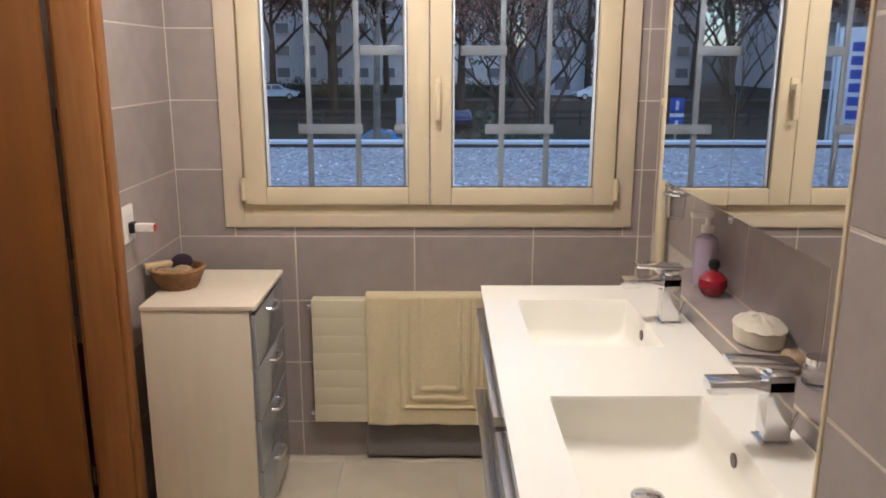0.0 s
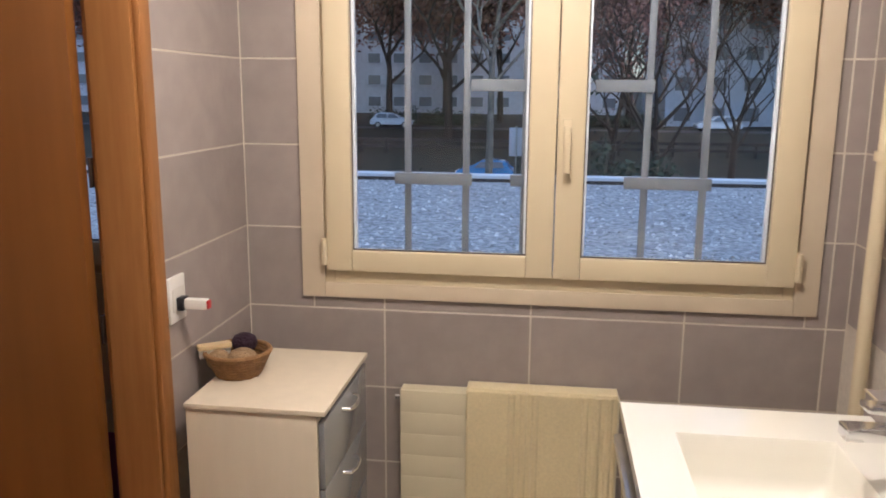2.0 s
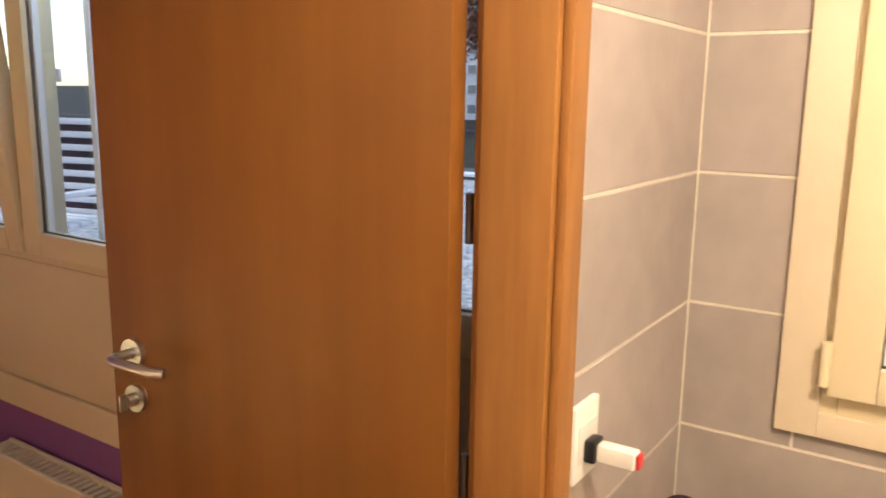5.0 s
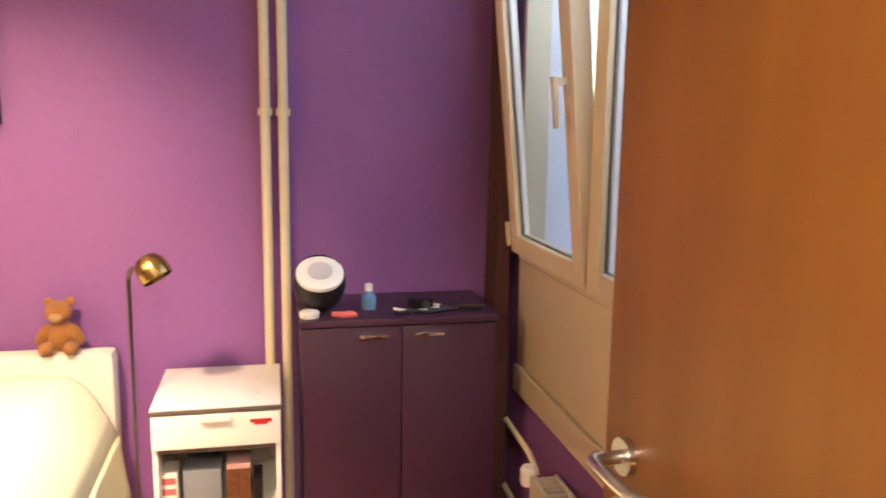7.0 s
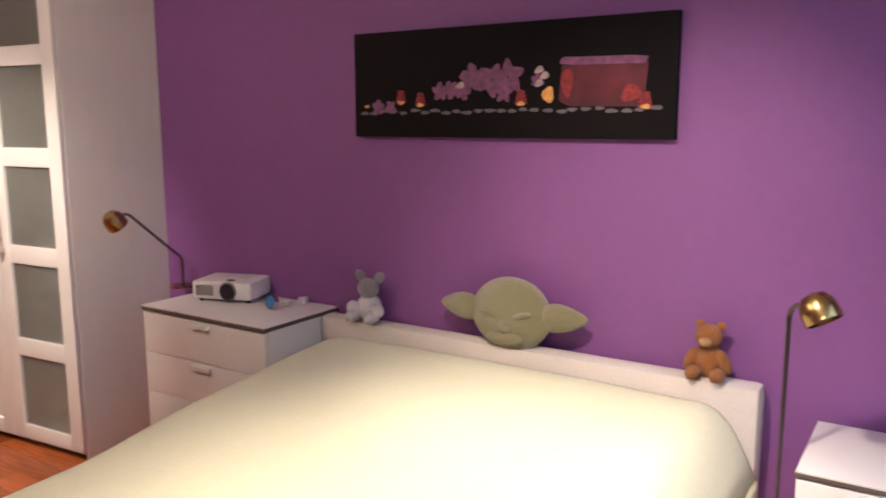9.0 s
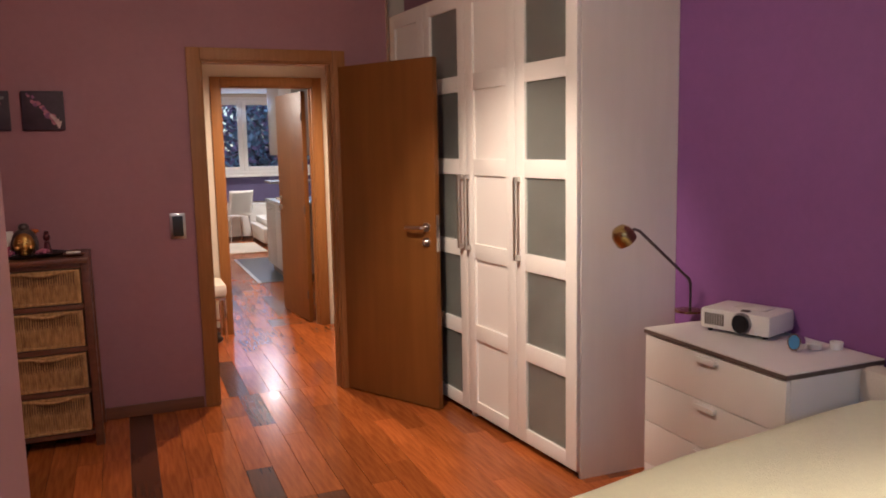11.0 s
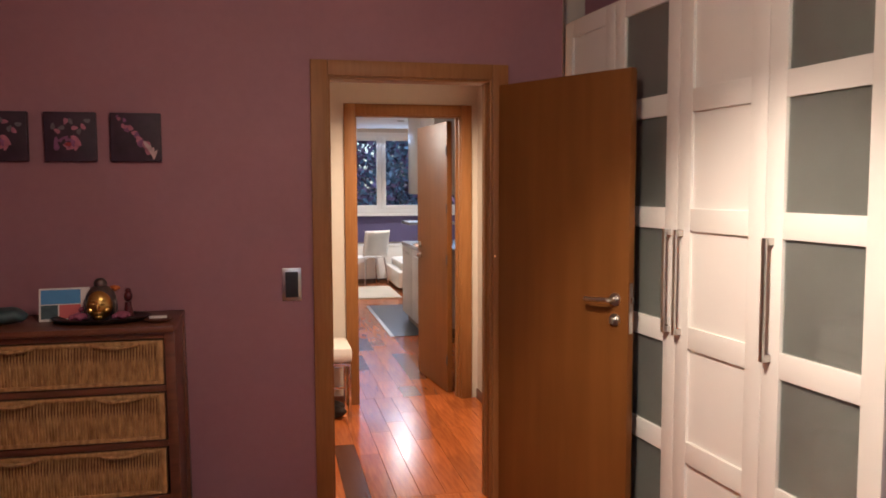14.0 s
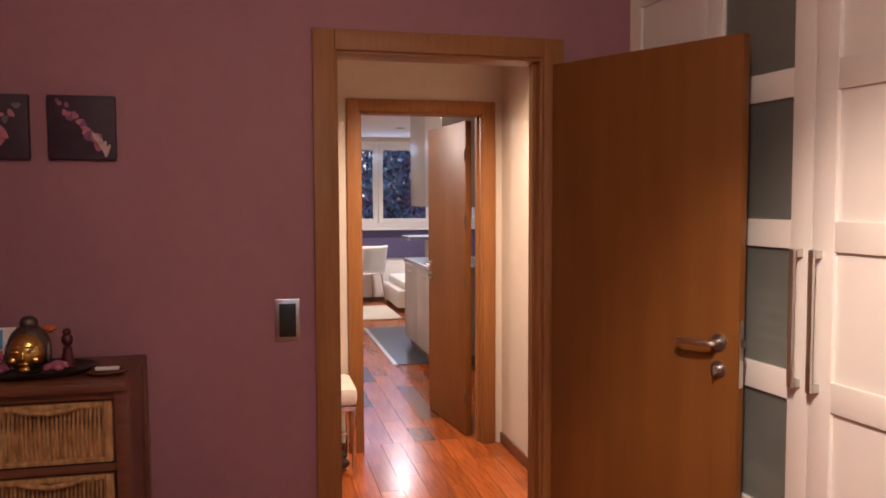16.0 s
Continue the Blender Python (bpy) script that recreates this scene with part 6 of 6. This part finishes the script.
def shrub(at, w, h, seed, m, label):
    rng = random.Random(seed)
    bm = bmesh.new()
    for k in range(int(26 * w)):
        c = (rng.uniform(-w, w), rng.uniform(-1.2, 1.2), abs(rng.gauss(0, 0.5)) * h * 0.8 + 0.2)
        leaf_mass(bm, c, 0.32, 26, 0.13, rng)
    t = thing("shrub", at, label, "shrub", "shrubs")
    part("foliage", bm, m, t)


shrub((3.6, 36, ROAD), 2.5, 4.6, 31, M["leaf_dark"], "dark evergreen shrub below the roof edge")
shrub((-9.5, 44, ROAD), 2.6, 1.2, 32, M["leaf_dark"], "low dark shrub beside the parking lane")
shrub((-13, 86, ground_z(0, 86)), 6, 1.4, 33, M["leaf_dark"], "dark hedge under the trees")
shrub((6, 86, ground_z(0, 86)), 6, 1.4, 34, M["leaf_dark"], "dark hedge under the trees")


def car(at, turn, paint, label, length=4.2, h=1.55):
    c = thing("car", at, label, "car", "", turn)
    L, W = length / 2, 0.88
    prof = [(-L, 0.45), (-L * 0.98, 0.85), (-L * 0.86, 0.98), (-L * 0.72, h * 0.95), (-L * 0.30, h), (L * 0.12, h * 0.97), (L * 0.45, 1.0), (L * 0.92, 0.86), (L, 0.62), (L * 0.99, 0.35), (-L * 0.98, 0.35)]
    bm = bmesh.new()
    sides = []
    for s in (-1, 1):
        sides.append([bm.verts.new((x, s * (W if z < 1.0 else W * 0.80), z)) for x, z in prof])
    n = len(prof)
    for k in range(n):
        bm.faces.new((sides[0][k], sides[0][(k + 1) % n], sides[1][(k + 1) % n], sides[1][k]))
    bm.faces.new(sides[0])
    bm.faces.new(list(reversed(sides[1])))
    bmesh.ops.bevel(bm, geom=bm.edges[:], offset=0.06, segments=2, affect="EDGES")
    part("body", bm, paint, c)
    for s in (-1, 1):
        for xa, xb, ta, tb in ((-L * 0.68, -L * 0.20, -L * 0.62, -L * 0.22), (-L * 0.15, L * 0.34, -L * 0.15, L * 0.13)):
            bm = bmesh.new()
            q = [bm.verts.new((x, s * y, z)) for x, y, z in ((xa, W * 0.985, 1.03), (xb, W * 0.985, 1.03), (tb, W * 0.84, h * 0.92), (ta, W * 0.84, h * 0.92))]
            q2 = [bm.verts.new((v.co.x, v.co.y + s * 0.02, v.co.z)) for v in q]
            bm.faces.new(q2)
            for k in range(4):
                bm.faces.new((q[k], q[(k + 1) % 4], q2[(k + 1) % 4], q2[k]))
            part("side_window", bm, M["window_dark"], c)
        for x in (-L * 0.62, L * 0.62):
            w = part("wheel", rod((x, s * (W - 0.16), 0.32), (x, s * (W + 0.02), 0.32), 0.32, seg=20), M["rubber"], c)
            part("rim", rod((x, s * (W + 0.021), 0.32), (x, s * (W + 0.03), 0.32), 0.20, seg=16), M["steel"], w)
    part("headlight", box(L * 0.93, L * 1.005, -W * 0.85, -W * 0.5, 0.62, 0.78, 0.02), M["cover_frost"], c)
    part("headlight", box(L * 0.93, L * 1.005, W * 0.5, W * 0.85, 0.62, 0.78, 0.02), M["cover_frost"], c)


car((-15.8, 79.8, ground_z(0, 79.8) + 0.05), 4, M["car_white"], "white hatchback parked on the upper road", 4.4)
car((-4.0, 54, ROAD + 0.05), 178, M["car_blue"], "blue compact car parked below the roof edge", 4.0)
car((2.4, 66, ground_z(0, 66)), 90, mat("dark_blue_car_paint", (0.02, 0.03, 0.10), 0.2, bump=0, coat=0.8), "dark blue car parked among the trees", 4.2)
car((16.5, 80, ground_z(0, 80) + 0.05), 184, M["car_white"], "white hatchback parked on the upper road", 4.4)

t = thing("timber_fence", (-5, 67, ground_z(0, 67)), "dark timber post fence above the parking lane", "fence")
for i in range(22):
    part("post", box(-22 + i * 2.2, -21.82 + i * 2.2, -0.09, 0.09, 0, 1.3), M["rail_dark"], t)
for z in (0.45, 1.0):
    part("rail", box(-22, 25, -0.14, -0.091, z, z + 0.24), M["rail_dark"], t)


def building(at, w, d, h, storeys, cols, m, label, turn=0):
    b = thing("apartment_building", at, label, "building", "", turn)
    part("wall", box(-w / 2, w / 2, 0, d, 0, h), m, b)
    part("roof", box(-w / 2 - 0.3, w / 2 + 0.3, -0.3, d + 0.3, h, h + 0.35), M["facade"], b)
    sh, sw = h / storeys, w / cols
    for i in range(cols):
        for k in range(storeys):
            x, z = -w / 2 + (i + 0.5) * sw, k * sh + sh * 0.30
            f = part("window", box(x - sw * 0.28, x + sw * 0.28, -0.06, -0.005, z, z + sh * 0.5), M["facade_white"], b)
            part("pane", box(x - sw * 0.24, x + sw * 0.24, -0.075, -0.061, z + 0.1, z + sh * 0.5 - 0.1), M["window_dark"], f)


building((-12, 112, ground_z(0, 112)), 44, 12, 15, 5, 12, M["facade"], "long pale apartment building behind the trees")
building((20, 90, ground_z(0, 90) - 0.5), 15, 10, 13, 4, 4, M["facade_white"], "white apartment building between bare trees", 8)
building((-62, 105, ground_z(0, 105)), 40, 12, 15, 5, 11, M["facade"], "long pale apartment building behind the trees", -12)

t = thing("road_sign", (-1.6, 47, ROAD), "pair of grey sign plates on a post seen from behind", "sign")
part("post", rod((0, 0, 0), (0, 0, 4.2), 0.05), M["steel"], t)
for x in (-0.42, 0.06):
    part("plate", box(x, x + 0.40, -0.04, -0.02, 2.4, 4.1, 0.01), M["facade"], t)

t = thing("banner_sign", (-17.5, 36, ROAD), "tall white banner sign with vertical blue lettering", "sign", turn=20)
part("post", rod((0.95, 0, 0), (0.95, 0, 8.0), 0.06), M["facade_white"], t)
part("post", rod((-0.95, 0, 0), (-0.95, 0, 8.0), 0.06), M["facade_white"], t)
part("panel", box(-0.85, 0.85, -0.05, 0.0, 1.2, 7.8, 0.02), M["facade_white"], t)
for k in range(7):
    part("lettering", box(-0.25, 0.25, -0.062, -0.0505, 3.0 + k * 0.62, 3.42 + k * 0.62), M["sign_blue"], t)
t = thing("parking_sign", (-9.3, 36, ROAD), "two blue traffic signs on a post", "sign")
part("post", rod((0, 0, 0), (0, 0, 4.6), 0.04), M["steel"], t)
for z in (3.0, 3.9):
    pl = part("plate", box(-0.33, 0.33, -0.06, -0.041, z, z + 0.7, 0.01), M["sign_blue"], t)
    part("mark", box(-0.07, 0.07, -0.068, -0.0605, z + 0.14, z + 0.56), M["facade_white"], pl)
part("white_plate", box(-0.33, 0.33, -0.06, -0.041, 3.72, 3.88), M["facade_white"], t)

# white slatted bench on the roof terrace seen through the bedroom window
t = thing("slatted_bench", (-5.05, 2.70, 0.34), "white framed garden bench with slatted back on the roof", "bench", turn=12)
for x in (-0.70, 0.64):
    part("post", box(x, x + 0.06, -0.03, 0.03, 0, 1.10, 0.004), M["parapet"], t)
    part("front_leg", box(x, x + 0.06, -0.50, -0.44, 0, 0.42, 0.004), M["parapet"], t)
    part("arm_rest", box(x - 0.01, x + 0.07, -0.52, -0.032, 0.60, 0.63, 0.004), M["parapet"], t)
part("back_board", box(-0.638, 0.638, 0.008, 0.024, 0.42, 1.04), M["rail_dark"], t, "dark board behind the slats")
for k in range(8):
    part("back_slat", box(-0.638, 0.638, -0.02, 0.006, 0.43 + k * 0.082, 0.468 + k * 0.082, 0.003), M["parapet"], t)
for k in range(5):
    part("seat_slat", box(-0.69, 0.69, -0.51 + k * 0.094, -0.44 + k * 0.094, 0.4205, 0.445, 0.003), M["parapet"], t)

# garden behind the far windows
rngf = random.Random(77)
for x, y, s in ((-4.6, -31, 1), (-2.0, -33, 2), (-7.5, -32, 3)):
    t = thing("shrub", (x, y, ground_z(0, y)), "tall garden shrub with dark and russet leaves", "shrub", "garden shrubs")
    bm = bmesh.new()
    bm2 = bmesh.new()
    for k in range(320):
        c = (rngf.uniform(-2.2, 2.2), rngf.uniform(-0.9, 0.9), 0.4 + 6.8 * rngf.random() ** 1.45)
        leaf_mass(bm if noise.noise((c[0] * 0.8 + s * 5, 0.0, c[2] * 0.8)) > 0 else bm2, c, 0.36, 30, 0.13, rngf)
    part("foliage", bm, M["leaf_garden"], t)
    part("foliage", bm2, M["leaf_plum"], t)
    st = bmesh.new()
    for k in range(7):
        rod((rngf.uniform(-0.3, 0.3), rngf.uniform(-0.2, 0.2), 0), (rngf.uniform(-1.4, 1.4), rngf.uniform(-0.6, 0.6), rngf.uniform(4, 6.4)), 0.05, st, 6, 0.015)
    part("trunk", st, M["bark"], t)


# ---------- wall and floor pieces ----------
G = 0.0026


def cuts(lo, hi, marks):
    p = [lo] + [m for m in sorted(marks) if lo + 0.012 < m < hi - 0.012] + [hi]
    return list(zip(p, p[1:]))


def minus(r, h):
    """What is left of the rectangle r when h is cut out."""
    a, b, c, d = r
    ha, hb, hc, hd = h
    if b <= ha or a >= hb or d <= hc or c >= hd:
        return [r]
    out = []
    if a < ha:
        out.append((a, ha, c, d))
    if b > hb:
        out.append((hb, b, c, d))
    m0, m1 = max(a, ha), min(b, hb)
    if c < hc:
        out.append((m0, m1, c, hc))
    if d > hd:
        out.append((m0, m1, hd, d))
    return [o for o in out if o[1] - o[0] > 0.012 and o[3] - o[2] > 0.012]


TILES = {}


def tile_mesh(axis, w, h):
    key = (axis, round(w, 3), round(h, 3))
    if key not in TILES:
        w2, h2 = w / 2 - G, h / 2 - G
        bm = box(-0.0045, 0.0045, -w2, w2, -h2, h2) if axis == "x" else box(-w2, w2, -0.0045, 0.0045, -h2, h2)
        bmesh.ops.bevel(bm, geom=bm.edges[:], offset=0.0012, segments=1, affect="EDGES")
        TILES[key] = mesh_of("tile", bm, M["tile"], False)
    return TILES[key]


ROWS = [1.158 - 0.2525 * 4 + 0.2525 * k for k in range(10)]


def tiles(parent, axis, at, lo, hi, marks, hole=None, z0=0.0, z1=H, dz=0.0):
    for a, b in cuts(lo, hi, marks):
        for c, d in cuts(z0, z1, [r + dz for r in ROWS]):
            for r in (minus((a, b, c, d), hole) if hole else [(a, b, c, d)]):
                me = tile_mesh(axis, r[1] - r[0], r[3] - r[2])
                u, z = (r[0] + r[1]) / 2, (r[2] + r[3]) / 2
                piece("tile", me, parent, (at, u, z) if axis == "x" else (u, at, z))


tiles(wall_bath_window, "y", 1.3895, -0.400, 1.385, [0.034 - 0.45, 0.034, 0.484, 0.934, 1.33], (-0.19, 1.27, 0.975, 2.31))
tiles(wall_bath_west, "x", -0.4045, 0.824, 1.385, [])
tiles(wall_bath_west, "x", -0.4045, -1.601, -0.123, [-0.573, -1.023, -1.473])
tiles(wall_bath_east, "x", 1.3895, -0.577, 1.385, [0.935, 0.485, 0.035, -0.415], z0=0.924)
tiles(wall_bath_stub, "x", 1.0845, -1.601, -0.587, [-1.02, -1.47], dz=-0.058)
tiles(wall_bath_stub, "y", -0.5845, 1.087, 1.385, [], dz=-0.058)

floor_ob = bpy.data.objects["floor"]
FT = {}
for a, b in cuts(-0.399, 1.385, [-0.25, 0.20, 0.65, 1.10]):
    for c, d in cuts(-1.60, 1.385, [1.33 - 0.45 * k for k in range(7)]):
        key = (round(b - a, 3), round(d - c, 3))
        if key not in FT:
            w2, h2 = (b - a) / 2 - 0.0018, (d - c) / 2 - 0.0018
            bm = box(-w2, w2, -h2, h2, -0.0055, 0.0)
            bmesh.ops.bevel(bm, geom=[e for e in bm.edges if all(v.co.z > -0.001 for v in e.verts)], offset=0.001, segments=1, affect="EDGES")
            FT[key] = mesh_of("floor_tile", bm, M["floor_tile"], False)
        piece("floor_tile", FT[key], floor_ob, ((a + b) / 2, (c + d) / 2, 0.0))
setting("floor_bath_bed", box(-0.40, 1.39, -1.601, 1.39, -0.0118, -0.0058), M["grout"], "grout bed of the bathroom tiles", "floor")

PL = {}


def plank(w, length, mt):
    key = (round(w, 3), round(length, 2), mt)
    if key not in PL:
        bm = box(-w / 2 + 0.0007, w / 2 - 0.0007, -length / 2 + 0.0007, length / 2 - 0.0007, -0.011, 0.0)
        bmesh.ops.bevel(bm, geom=[e for e in bm.edges if all(v.co.z > -0.001 for v in e.verts)], offset=0.0008, segments=1, affect="EDGES")
        PL[key] = mesh_of("plank", bm, M[mt], False)
    return PL[key]


def planks(x0, x1, y0, y1, seed, w=0.125, dark=0.10):
    rng = random.Random(seed)
    n = max(1, round((x1 - x0) / w))
    w = (x1 - x0) / n
    for i in range(n):
        y = y0
        while y < y1 - 0.01:
            L = rng.choice((0.6, 0.8, 1.0, 1.2)) if y > y0 else rng.choice((0.4, 0.6, 0.8))
            L = y1 - y if y1 - y - L < 0.3 else L
            piece("plank", plank(w, L, "plank_dark" if rng.random() < dark or (abs(x0 + (i + 0.5) * w + 1.93) < w / 2 and -7.3 < y + L / 2 < -6.6) else "plank"), floor_ob, (x0 + (i + 0.5) * w, y + L / 2, 0.0))
            y += L


planks(-3.05, -0.505, -5.13, 1.06, 41)
planks(-0.505, 0.70, -5.13, -1.665, 42)
planks(-2.335, 0.40, -7.0, -5.13, 43)
planks(-2.36, 0.40, -9.3, -7.0, 44, 0.14)
setting("floor_far", box(-5.0, 0.40, -14.5, -9.3, -0.0118, 0.0), M["plank"], "red-brown boards of the far room", "floor")
setting("floor_far_side", box(-5.0, -2.36, -9.3, -6.99, -0.0118, 0.0), M["plank"], "red-brown boards of the far room", "floor")
setting("floor_kitchen", box(-4.5, -2.10, -11.5, -9.32, 0.0005, 0.006), M["slate"], "dark slate kitchen floor tiles", "floor")
setting("trim_kitchen_edge", box(-2.099, -2.06, -11.5, -9.32, 0.0005, 0.007), M["steel"], "pale metal edge strip of the kitchen floor", "trim")
setting("door_sill", box(-0.504, -0.3995, -0.02, 0.765, -0.011, 0.004, 0.002), M["skirting"], "dark wooden door sill", "sill")
